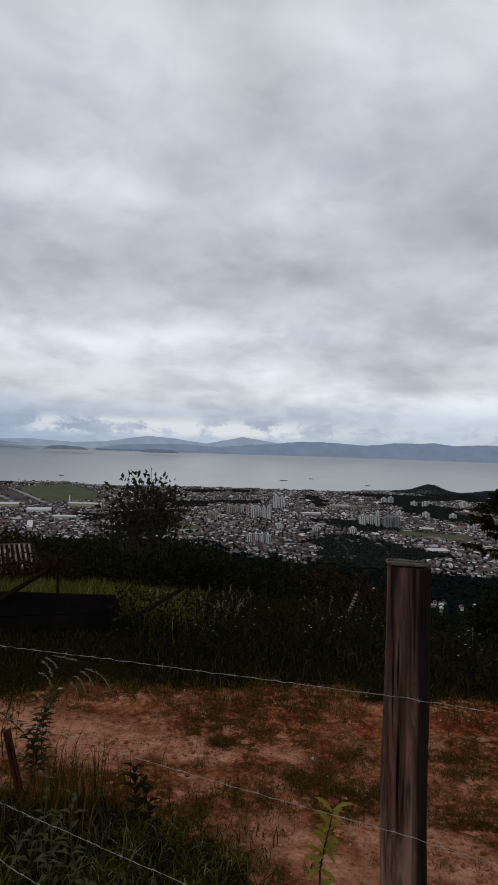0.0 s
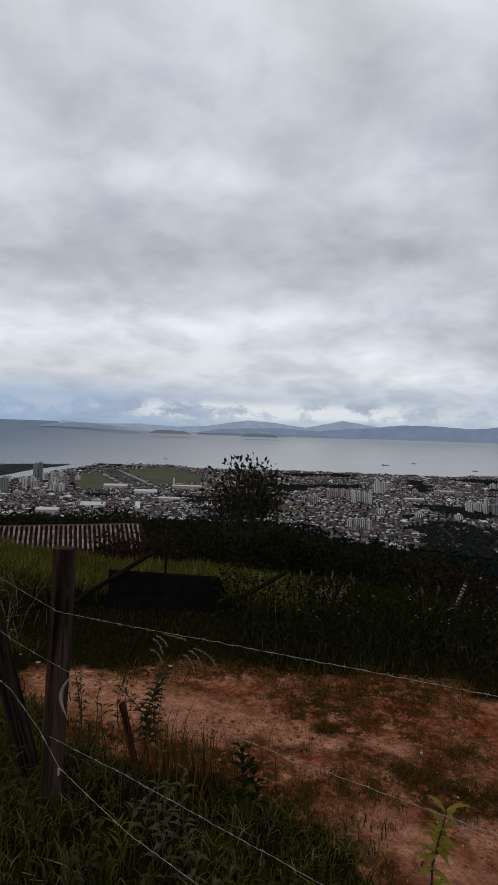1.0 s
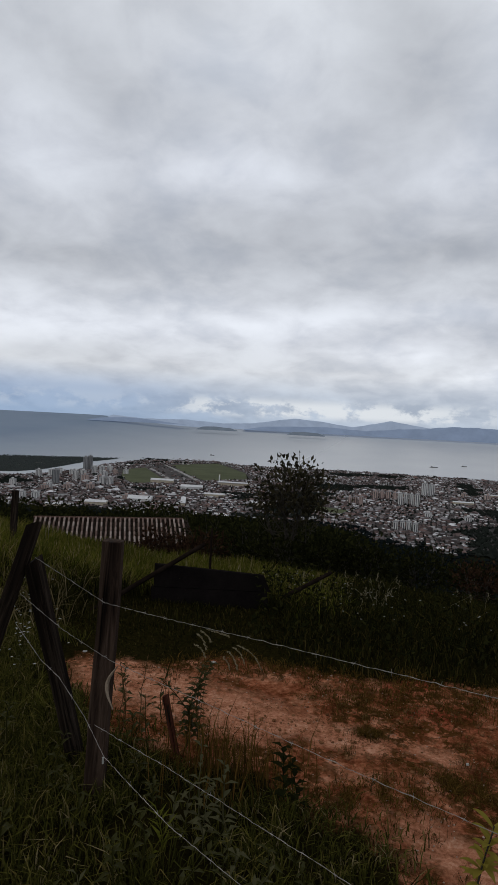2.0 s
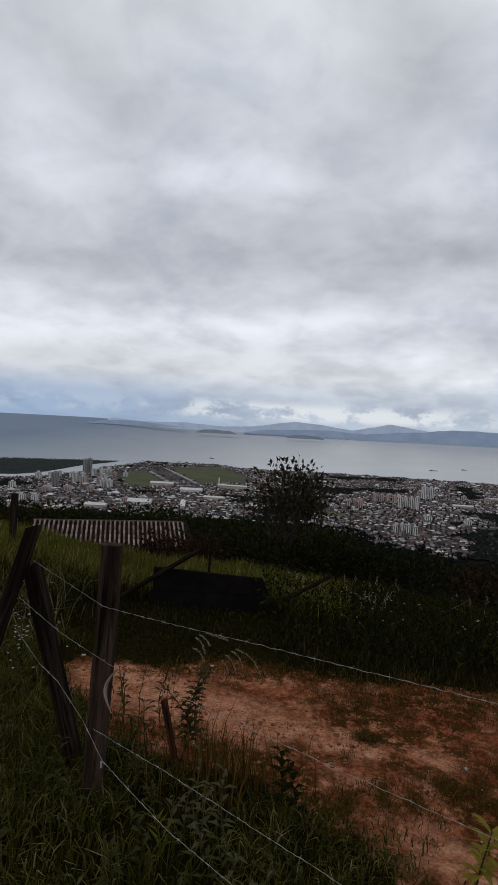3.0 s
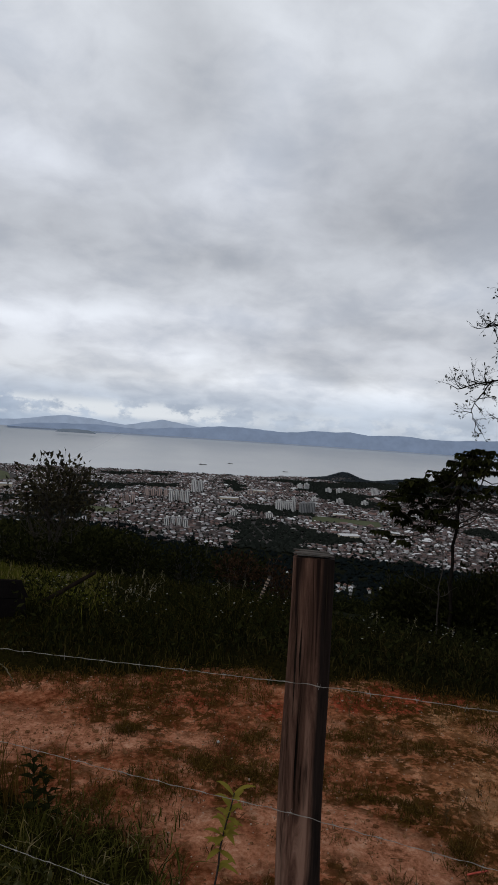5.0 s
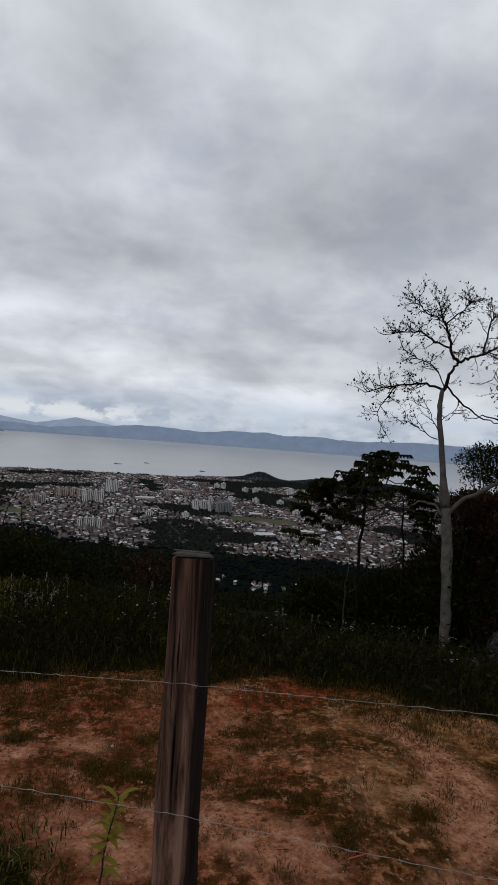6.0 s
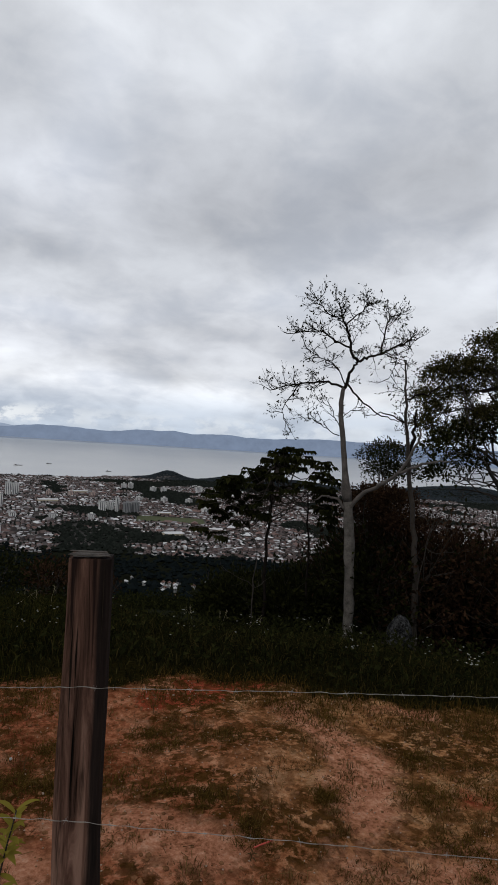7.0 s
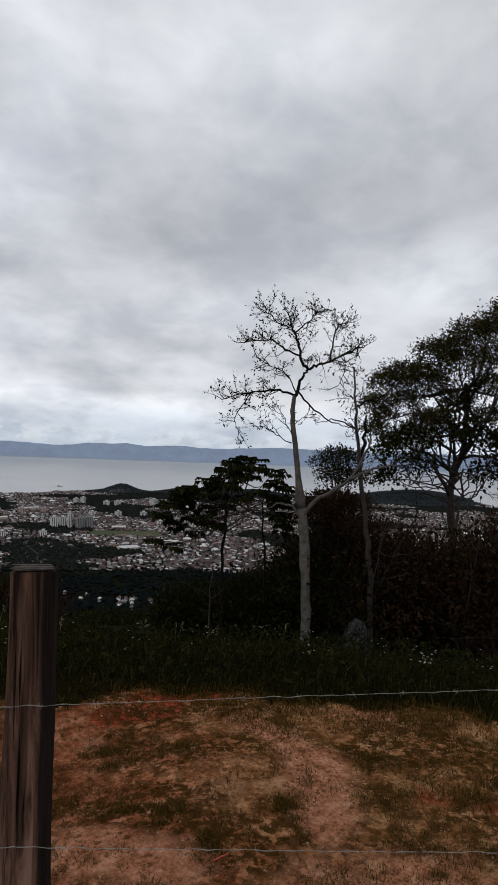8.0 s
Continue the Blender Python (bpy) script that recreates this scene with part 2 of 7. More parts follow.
def wood_material(name, dark, mid, light, dark_side=0.0, drip=0.0):
    """Weathered wood with its grain upright; past a given width across, the post turns near-black."""
    n = Nodes(name)
    grain = n.noise(1.0, 9, 0.72, n.stretched(42, 42, 2.8), 0.8)
    streak = n.noise(1.0, 4, 0.6, n.stretched(14, 14, 0.9))
    v = n.math("ADD", n.math("MULTIPLY", grain, 0.55), n.math("MULTIPLY", streak, 0.45))
    col = n.ramp(v, [(0.38, dark), (0.48, mid), (0.60, light)])
    col = n.blend(n.ramp(n.noise(1.0, 5, 0.7, n.stretched(20, 20, 1.2)), [(0.56, (0, 0, 0)), (0.64, (0.85, 0.85, 0.85))]), col, dark)
    if dark_side:
        sep = n.make("ShaderNodeSeparateXYZ")
        n.link(n.coord, sep.inputs[0])
        edge = n.math("ADD", sep.outputs[0], n.math("MULTIPLY", n.noise(1.0, 5, 0.6, n.stretched(25, 25, 3)), 0.022))
        col = n.blend(n.ramp(n.math("MULTIPLY", edge, 10.0), [(dark_side * 10 - 0.04, (0, 0, 0)), (dark_side * 10 + 0.05, (0.93, 0.93, 0.93))]), col, (0.012, 0.010, 0.009))
    if drip:
        sep = n.make("ShaderNodeSeparateXYZ")
        n.link(n.coord, sep.inputs[0])
        runs = n.math("ADD", n.noise(1.0, 5, 0.6, n.stretched(45, 45, 0.8)), n.math("MULTIPLY", n.math("SUBTRACT", sep.outputs[2], drip), 0.7))
        col = n.blend(n.ramp(runs, [(0.47, (0, 0, 0)), (0.56, (0.88, 0.88, 0.88))]), col, (0.012, 0.008, 0.007))
    return n.finish(col, 0.9, n.bump(grain, 0.9, 0.008), 0.0, 0.04)


def water_material():
    n = Nodes("sea_water")
    silt_and_sky = n.ramp(n.noise(0.002, 4), [(0.3, (0.50, 0.515, 0.52)), (0.7, (0.56, 0.565, 0.56))])
    deep = n.ramp(n.noise(0.003, 4), [(0.3, (0.205, 0.265, 0.345)), (0.7, (0.235, 0.295, 0.375))])
    sep = n.make("ShaderNodeSeparateXYZ")
    n.link(n.coord, sep.inputs[0])
    # silty off the town, deep towards the open sea; reflected sky painted into both
    open_sea = n.math("MULTIPLY", n.math("SUBTRACT", n.math("MULTIPLY", sep.outputs[0], -1.0), 700.0), 0.00055, True)
    col = n.blend(open_sea, silt_and_sky, deep)
    b = n.bump(n.noise(0.05, 6, 0.6, n.stretched(1, 2.5, 1)), 0.12, 3.0)
    gloss = n.math("SUBTRACT", 0.4, n.math("MULTIPLY", open_sea, 0.30))
    return n.finish(col, n.math("ADD", 0.25, n.math("MULTIPLY", open_sea, 0.50)), b, 0.0, gloss)


def haze_glow_material(name, colour, amount):
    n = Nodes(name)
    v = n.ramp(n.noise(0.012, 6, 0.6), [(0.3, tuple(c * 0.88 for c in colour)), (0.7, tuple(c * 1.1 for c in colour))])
    # the haze of the distance is painted as a bluish colour that glows
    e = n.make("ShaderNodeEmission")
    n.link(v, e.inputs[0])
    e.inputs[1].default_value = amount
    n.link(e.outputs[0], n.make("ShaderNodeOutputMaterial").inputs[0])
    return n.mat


def house_paint(name, stops, rough=0.85):
    n = Nodes(name)
    col = n.ramp(n.island(), stops)
    col = n.blend(n.math("MULTIPLY", n.noise(0.35, 5, 0.7), 0.5), col, (0.12, 0.11, 0.10))
    return n.finish(col, rough, None, 0.0, 0.2)


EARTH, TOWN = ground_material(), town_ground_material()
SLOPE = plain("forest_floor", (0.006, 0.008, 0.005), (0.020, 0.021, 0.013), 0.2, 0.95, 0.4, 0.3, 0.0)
POST_WOOD = wood_material("weathered_red_hardwood", (0.01323, 0.00841, 0.006007), (0.1179, 0.06127, 0.04325), (0.2766, 0.1622, 0.1178), 0.037, 1.2)
RUST_WOOD = wood_material("rusty_red_wood", (0.015, 0.006, 0.004), (0.075, 0.024, 0.014), (0.14, 0.05, 0.032))
END_GRAIN = plain("pale_end_grain", (0.010, 0.008, 0.006), (0.115, 0.095, 0.080), 30, 0.9, 0.4, 0.003)
GREY_WOOD = wood_material("weathered_grey_wood", (0.00702, 0.00468, 0.0039), (0.03432, 0.02184, 0.0156), (0.078, 0.05148, 0.03666))
DARK_WOOD = wood_material("blackened_wood", (0.0045, 0.00375, 0.003), (0.015, 0.0105, 0.0075), (0.05625, 0.0405, 0.03))
POLE_WOOD = plain("dark_weathered_pole", (0.0056, 0.004, 0.0032), (0.024, 0.0168, 0.0128), 14, 0.95, 0.4, 0.004, 0.0)
BLACK_BOARD = plain("black_stained_board", (0.006, 0.005, 0.005), (0.016, 0.013, 0.012), 6, 0.95, 0.4, 0.004, 0.0)
WIRE = plain("galvanised_wire", (0.16, 0.14, 0.12), (0.46, 0.44, 0.40), 60, 0.55, 0.2, 0.001, 0.5, 0.5)
PALE_BARK = plain("pale_blotched_bark", (0.022, 0.019, 0.016), (0.185, 0.165, 0.142), 8, 0.85, 0.6, 0.02)
DARK_BARK = plain("dark_bark", (0.018, 0.014, 0.011), (0.060, 0.048, 0.038), 6, 0.9, 0.6, 0.02)
STEM_BARK = plain("dark_grey_bark", (0.032, 0.0272, 0.024), (0.136, 0.1168, 0.1024), 7, 0.9, 0.5, 0.01)
# near-black bark: the shade of backlit limbs is put into the colour
TWIG_BARK = plain("backlit_twig_bark", (0.006, 0.005, 0.004), (0.022, 0.018, 0.015), 9, 0.95, 0.4, 0.005, 0.0)
STONE = plain("pale_pebble", (0.22, 0.14, 0.09), (0.48, 0.37, 0.29), 40, 0.9, 0.4, 0.003)
GRASS = leafage("green_grass", [(0.0, (0.02522, 0.02522, 0.006305)), (0.45, (0.06557, 0.06557, 0.01388)), (0.8, (0.1388, 0.1286, 0.02649)), (0.94, (0.2144, 0.164, 0.05044)), (1.0, (0.3279, 0.2649, 0.1388))])
PALE_STRAW = leafage("bleached_grass", [(0.0, (0.108, 0.084, 0.036)), (0.6, (0.24, 0.186, 0.09)), (1.0, (0.432, 0.348, 0.192))], 0.35)
# yellow-green brow grass, its colour raised to stand for sunlit blades
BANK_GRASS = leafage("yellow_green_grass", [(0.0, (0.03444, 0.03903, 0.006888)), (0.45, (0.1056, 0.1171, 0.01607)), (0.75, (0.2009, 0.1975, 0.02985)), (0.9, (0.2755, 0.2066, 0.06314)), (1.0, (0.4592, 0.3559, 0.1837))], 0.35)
DRY_GRASS = leafage("dry_grass", [(0.0, (0.0585, 0.0312, 0.0091)), (0.6, (0.1365, 0.0754, 0.0221)), (1.0, (0.299, 0.1885, 0.0715))], 0.3)
TUFT_GRASS = leafage("stunted_olive_grass", [(0.0, (0.0567, 0.03478, 0.008372)), (0.6, (0.126, 0.0747, 0.01674)), (1.0, (0.252, 0.1352, 0.03588))], 0.3)
# two darker grasses that carry shade in their colour
SHADE_GRASS = leafage("shade_toned_grass", [(0.0, (0.00792, 0.00792, 0.00264)), (0.5, (0.02024, 0.02024, 0.00528)), (0.85, (0.04928, 0.044, 0.00968)), (1.0, (0.1056, 0.07744, 0.0264))], 0.25)
DUSK_GRASS = leafage("tree_shade_toned_grass", [(0.0, (0.009, 0.009, 0.00375)), (0.5, (0.0195, 0.018, 0.006)), (0.85, (0.042, 0.036, 0.0105)), (1.0, (0.105, 0.078, 0.027))], 0.25)
STRAW = leafage("straw_seed_head", [(0.0, (0.288, 0.24, 0.136)), (1.0, (0.528, 0.464, 0.32))], 0.4)
LEAF = leafage("dull_green_leaf", [(0.0, (0.024, 0.024, 0.0064)), (0.6, (0.0544, 0.0528, 0.0144)), (1.0, (0.112, 0.104, 0.0304))], 0.25, 0.6, 0.05)
CROWN_LEAF = leafage("brownish_green_leaf", [(0.0, (0.0228, 0.02145, 0.0078)), (0.6, (0.0532, 0.0468, 0.0156)), (1.0, (0.133, 0.117, 0.039))], 0.45)
BUSH_LEAF = leafage("brown_green_bush_leaf", [(0.0, (0.02, 0.01625, 0.01)), (0.6, (0.0425, 0.035, 0.0175)), (1.0, (0.09375, 0.0775, 0.0375))], 0.35, 0.6, 0.1)
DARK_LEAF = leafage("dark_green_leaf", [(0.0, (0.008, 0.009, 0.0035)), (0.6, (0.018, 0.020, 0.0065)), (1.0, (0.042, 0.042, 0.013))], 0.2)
PALE_LEAF = leafage("grey_green_leaf", [(0.0, (0.0495, 0.0486, 0.02125)), (1.0, (0.153, 0.144, 0.07437))], 0.25)
YELLOW_LEAF = leafage("yellow_green_leaf", [(0.0, (0.2025, 0.1688, 0.027)), (1.0, (0.486, 0.405, 0.07425))], 0.4)
BROWN_LEAF = leafage("rusty_brown_leaf", [(0.0, (0.02153, 0.01076, 0.007452)), (0.6, (0.04471, 0.02236, 0.01408)), (1.0, (0.0828, 0.04306, 0.02484))], 0.2)
PETAL = leafage("white_petal", [(0.0, (0.60, 0.60, 0.55)), (1.0, (0.80, 0.80, 0.76))], 0.3)
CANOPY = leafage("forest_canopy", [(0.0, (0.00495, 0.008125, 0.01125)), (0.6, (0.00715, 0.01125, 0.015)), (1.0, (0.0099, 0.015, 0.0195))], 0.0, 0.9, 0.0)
TOWN_TREES = leafage("town_tree_crown", [(0.0, (0.010, 0.013, 0.013)), (1.0, (0.028, 0.033, 0.030))], 0.0, 0.9, 0.0)
# woods of the coast hills, with blue distance haze put into the colour
HAZED_WOODS = leafage("hazed_coast_woods", [(0.0, (0.030, 0.038, 0.047)), (1.0, (0.048, 0.059, 0.070))], 0.0, 0.9, 0.0)
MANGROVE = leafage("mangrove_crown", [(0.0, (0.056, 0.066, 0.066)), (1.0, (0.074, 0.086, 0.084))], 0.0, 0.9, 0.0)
FIELD = plain("mown_field", (0.055, 0.064, 0.030), (0.105, 0.115, 0.058), 0.01, 0.95, 0.0, 0.1, 0.1)
PAVING = plain("pale_paving", (0.19, 0.18, 0.17), (0.33, 0.32, 0.30), 0.05, 0.9, 0.0, 0.1)
HOUSE_WALL = house_paint("house_walls", [(0.0, (0.06, 0.052, 0.053)), (0.3, (0.155, 0.110, 0.104)), (0.52, (0.29, 0.215, 0.205)), (0.70, (0.42, 0.38, 0.38)), (0.80, (0.22, 0.135, 0.118)), (0.87, (0.80, 0.78, 0.78)), (1.0, (0.90, 0.90, 0.90))])
HOUSE_ROOF = house_paint("house_roofs", [(0.0, (0.030, 0.025, 0.025)), (0.25, (0.095, 0.056, 0.050)), (0.48, (0.22, 0.122, 0.104)), (0.62, (0.115, 0.098, 0.099)), (0.78, (0.28, 0.26, 0.265)), (0.87, (0.80, 0.80, 0.81)), (1.0, (0.92, 0.92, 0.93))])
WHITE_WALL = plain("white_render", (0.60, 0.59, 0.57), (0.78, 0.77, 0.75), 0.2, 0.85, 0.0)
PINK_WALL = plain("pink_render", (0.42, 0.31, 0.27), (0.55, 0.42, 0.37), 0.2, 0.85, 0.0)
GREY_WALL = plain("grey_concrete", (0.20, 0.20, 0.20), (0.32, 0.32, 0.32), 0.2, 0.85, 0.0)
BEIGE_WALL = plain("beige_render", (0.45, 0.38, 0.27), (0.60, 0.52, 0.40), 0.2, 0.85, 0.0)
WINDOW_GLASS = plain("dark_window_band", (0.045, 0.05, 0.055), (0.09, 0.095, 0.10), 0.3, 0.3, 0.0)
METAL_ROOF = plain("pale_metal_roof", (0.52, 0.52, 0.52), (0.74, 0.74, 0.74), 0.1, 0.6, 0.0)
CLAY_TILE = plain("weathered_clay_tile", (0.08, 0.034, 0.02516), (0.264, 0.1598, 0.1292), 3.5, 0.9, 0.3, 0.004)
LIME_WALL = plain("dirty_limewash", (0.30, 0.27, 0.23), (0.48, 0.45, 0.40), 1.0, 0.9, 0.2)
DRY_BARK = plain("pale_dry_bark", (0.16, 0.12, 0.085), (0.34, 0.27, 0.20), 40, 0.9, 0.3, 0.002, 0.1)
SAND = plain("pale_beach_sand", (0.50, 0.47, 0.42), (0.68, 0.65, 0.60), 0.02, 0.95, 0.0, 0.1, 0.1)
SEA = water_material()
FAR_HILL = haze_glow_material("hazy_far_hills", (0.245, 0.30, 0.40), 1.0)
NEAR_HILL = haze_glow_material("hazy_nearer_hills", (0.165, 0.213, 0.305), 1.0)
ISLAND = haze_glow_material("hazy_island_woods", (0.11, 0.135, 0.17), 1.0)

# ---- shapes ----


class Soup:
    """Loose triangles and quads that become one mesh."""

    def __init__(self):
        self.v, self.f, self.m = [], [], []

    def add(self, verts, faces, slot=0):
        k = len(self.v)
        self.v.extend(verts)
        self.f.extend([tuple(i + k for i in f) for f in faces])
        self.m.extend([slot] * len(faces))

    def mesh(self, name, mats, smooth=False):
        me = bpy.data.meshes.new(name)
        me.from_pydata([tuple(p) for p in self.v], [], self.f)
        for m in mats:
            me.materials.append(m)
        if len(mats) > 1:
            me.polygons.foreach_set("material_index", self.m)
        if smooth:
            me.polygons.foreach_set("use_smooth", [True] * len(self.f))
        me.update()
        return me


def part(name, shape, mats, parent=None, label="", smooth=False):
    """Links a Soup, a bmesh or a mesh as one object, under a thing or a part if one is given."""
    mats = mats if isinstance(mats, (list, tuple)) else [mats]
    if isinstance(shape, Soup):
        me = shape.mesh(name, mats, smooth)
    elif isinstance(shape, bmesh.types.BMesh):
        me = bpy.data.meshes.new(name)
        shape.to_mesh(me)
        shape.free()
        for m in mats:
            me.materials.append(m)
        if smooth:
            me.polygons.foreach_set("use_smooth", [True] * len(me.polygons))
    else:
        me = shape
    ob = new(name, me)
    if parent:
        ob.parent = parent
    return tagged(ob, label)


def stuff(name, soup, mats, label, category, smooth=False):
    return tagged(part(name, soup, mats, None, "", smooth), label, category, "", "stuff")


def thing(name, label, category, group="", at=(0, 0, 0), turn=0.0):
    ob = new(name)
    ob.matrix_world = pose(*at, 0, 0, turn)
    ob.empty_display_size = 0.1
    return tagged(ob, label, category, group)


def vec(*a):
    return np.array(a, float)


def unit(a):
    return a / (np.linalg.norm(a) + 1e-9)


def smoothstep(v, lo, hi):
    t = min(1.0, max(0.0, (v - lo) / (hi - lo)))
    return t * t * (3 - 2 * t)


def tube(soup, pts, radii, sides=6, slot=0, cap=True):
    pts = [np.asarray(p, float) for p in pts]
    verts, faces = [], []
    side = None
    for i, p in enumerate(pts):
        ahead = unit(pts[min(i + 1, len(pts) - 1)] - pts[max(i - 1, 0)])
        if side is None:
            side = unit(np.cross(ahead, vec(0.3, 0.9, 0.2)))
        side = unit(side - ahead * side.dot(ahead))
        other = np.cross(ahead, side)
        for k in range(sides):
            a = 2 * math.pi * k / sides
            verts.append(p + radii[i] * (math.cos(a) * side + math.sin(a) * other))
    for i in range(len(pts) - 1):
        for k in range(sides):
            a, b = i * sides + k, i * sides + (k + 1) % sides
            faces.append((a, b, b + sides, a + sides))
    if cap:
        faces.append(tuple(range(sides))[::-1])
        faces.append(tuple(range((len(pts) - 1) * sides, len(pts) * sides)))
    soup.add(verts, faces, slot)


def leaf(soup, base, way, normal, length, width, slot=0, droop=0.15):
    """A leaf of four facets, folded along its midrib."""
    bx, by, bz = float(base[0]), float(base[1]), float(base[2])
    wx, wy, wz = float(way[0]), float(way[1]), float(way[2])
    nx, ny, nz = float(normal[0]), float(normal[1]), float(normal[2])
    k = 1.0 / (math.sqrt(wx * wx + wy * wy + wz * wz) + 1e-9)
    wx, wy, wz = wx * k, wy * k, wz * k
    ax, ay, az = wy * nz - wz * ny, wz * nx - wx * nz, wx * ny - wy * nx
    k = 1.0 / (math.sqrt(ax * ax + ay * ay + az * az) + 1e-9)
    ax, ay, az = ax * k, ay * k, az * k
    ux, uy, uz = ay * wz - az * wy, az * wx - ax * wz, ax * wy - ay * wx
    p, q, h, g, r = length * 0.45, length * 0.02, width * 0.5, width * 0.18, length * droop
    mx, my, mz = bx + wx * p + ux * q, by + wy * p + uy * q, bz + wz * p + uz * q
    i = len(soup.v)
    soup.v.extend(((bx, by, bz), (mx + ax * h + ux * g, my + ay * h + uy * g, mz + az * h + uz * g), (mx, my, mz),
                   (mx - ax * h + ux * g, my - ay * h + uy * g, mz - az * h + uz * g),
                   (bx + wx * length - ux * r, by + wy * length - uy * r, bz + wz * length - uz * r)))
    soup.f.extend(((i, i + 2, i + 1), (i, i + 3, i + 2), (i + 1, i + 2, i + 4), (i + 2, i + 3, i + 4)))
    soup.m.extend((slot,) * 4)


def blade(soup, base, lean, height, width, rng, slot=0):
    """A grass blade: a narrow strip that bends over."""
    a = rng.random() * 2 * math.pi
    side = vec(math.cos(a), math.sin(a), 0) * width * 0.5
    l = vec(lean[0], lean[1], 0)
    p1 = base + vec(0, 0, height * 0.55) + l * 0.30
    p2 = base + vec(0, 0, height * (1 - 0.35 * min(1.0, np.linalg.norm(l) / height))) + l
    soup.add([base - side, base + side, p1 + side * 0.8, p1 - side * 0.8, p2], [(0, 1, 2, 3), (3, 2, 4)], slot)


def box(soup, lo, hi, slot=0):
    x0, y0, z0 = lo
    x1, y1, z1 = hi
    soup.add([(x0, y0, z0), (x1, y0, z0), (x1, y1, z0), (x0, y1, z0), (x0, y0, z1), (x1, y0, z1), (x1, y1, z1), (x0, y1, z1)],
             [(3, 2, 1, 0), (4, 5, 6, 7), (0, 1, 5, 4), (1, 2, 6, 5), (2, 3, 7, 6), (3, 0, 4, 7)], slot)


def ico(level):
    bm = bmesh.new()
    bmesh.ops.create_icosphere(bm, subdivisions=level, radius=1.0)
    v = np.array([p.co[:] for p in bm.verts])
    f = [tuple(p.index for p in q.verts) for q in bm.faces]
    bm.free()
    return v, f


ICO1, ICO2 = ico(1), ico(2)


def clump(soup, at, size, rng, flat=0.75, level=1, slot=0):
    """One ragged lump of a far crown."""
    v, f = ICO2 if level == 2 else ICO1
    jag = 1 + rng.uniform(-0.32, 0.32, len(v))
    soup.add(list(np.asarray(at) + v * jag[:, None] * np.array([size, size, size * flat])), f, slot)


OCTA = (np.array([(1, 0, 0), (0, 1, 0), (-1, 0, 0), (0, -1, 0), (0, 0, 1), (0, 0, -0.6)], float), [(0, 1, 4), (1, 2, 4), (2, 3, 4), (3, 0, 4), (1, 0, 5), (2, 1, 5), (3, 2, 5), (0, 3, 5)])


def far_crown(soup, x, y, z, size, rng, flat=0.9):
    """A crown so far off that it is a few facets."""
    jag = rng.uniform(0.7, 1.25, 6)
    v, f = OCTA
    t = rng.uniform(0, 1.57)
    c, q = math.cos(t) * size, math.sin(t) * size
    soup.add([(x + (p[0] * c - p[1] * q) * k, y + (p[0] * q + p[1] * c) * k, z + p[2] * k * size * flat) for p, k in zip(v, jag)], f)


# ---- the lie of the land ----
def turn_of(x, y):
    return math.degrees(math.atan2(x, y))


def at_turn(a, d, z=0.0):
    return vec(d * math.sin(radians(a)), d * math.cos(radians(a)), z)


PLAIN = -205.0
RUN = [0, 4.2, 6, 9, 13, 20, 35, 60, 100, 200, 300, 450, 600, 800, 1000, 1200, 1400]
RIGHT = [0, 0, -0.45, -1.3, -2.6, -4.6, -9, -16, -27, -55, -84, -126, -163, -190, -203, PLAIN, PLAIN]
MIDDLE = [0, 0, -0.35, -0.8, -1.8, -4.2, -8.5, -15, -26, -54, -83, -124, -162, -190, -203, PLAIN, PLAIN]
LEFT = [0, 0, -0.02, -0.28, -1.7, -4.9, -9, -14, -21.5, -39, -56, -84, -113, -153, -188, -203, PLAIN]
COAST_TURN = [-60, -42, -35.7, -29.6, -27, -24, -19, -10, 3.7, 7.6, 13, 17.5, 25, 60]
COAST_RUN = [3060, 3060, 3057, 3088, 3200, 3190, 2892, 2908, 2929, 3190, 3330, 3450, 3450, 3450]


def shore(a):
    return float(np.interp(a, COAST_TURN, COAST_RUN)) + 25 * math.sin(a * 2.3) + 12 * math.sin(a * 7.1)


def mound(x, y, cx, cy, rx, ry, h):
    q = ((x - cx) / rx) ** 2 + ((y - cy) / ry) ** 2
    return h * math.exp(-q * 1.6)


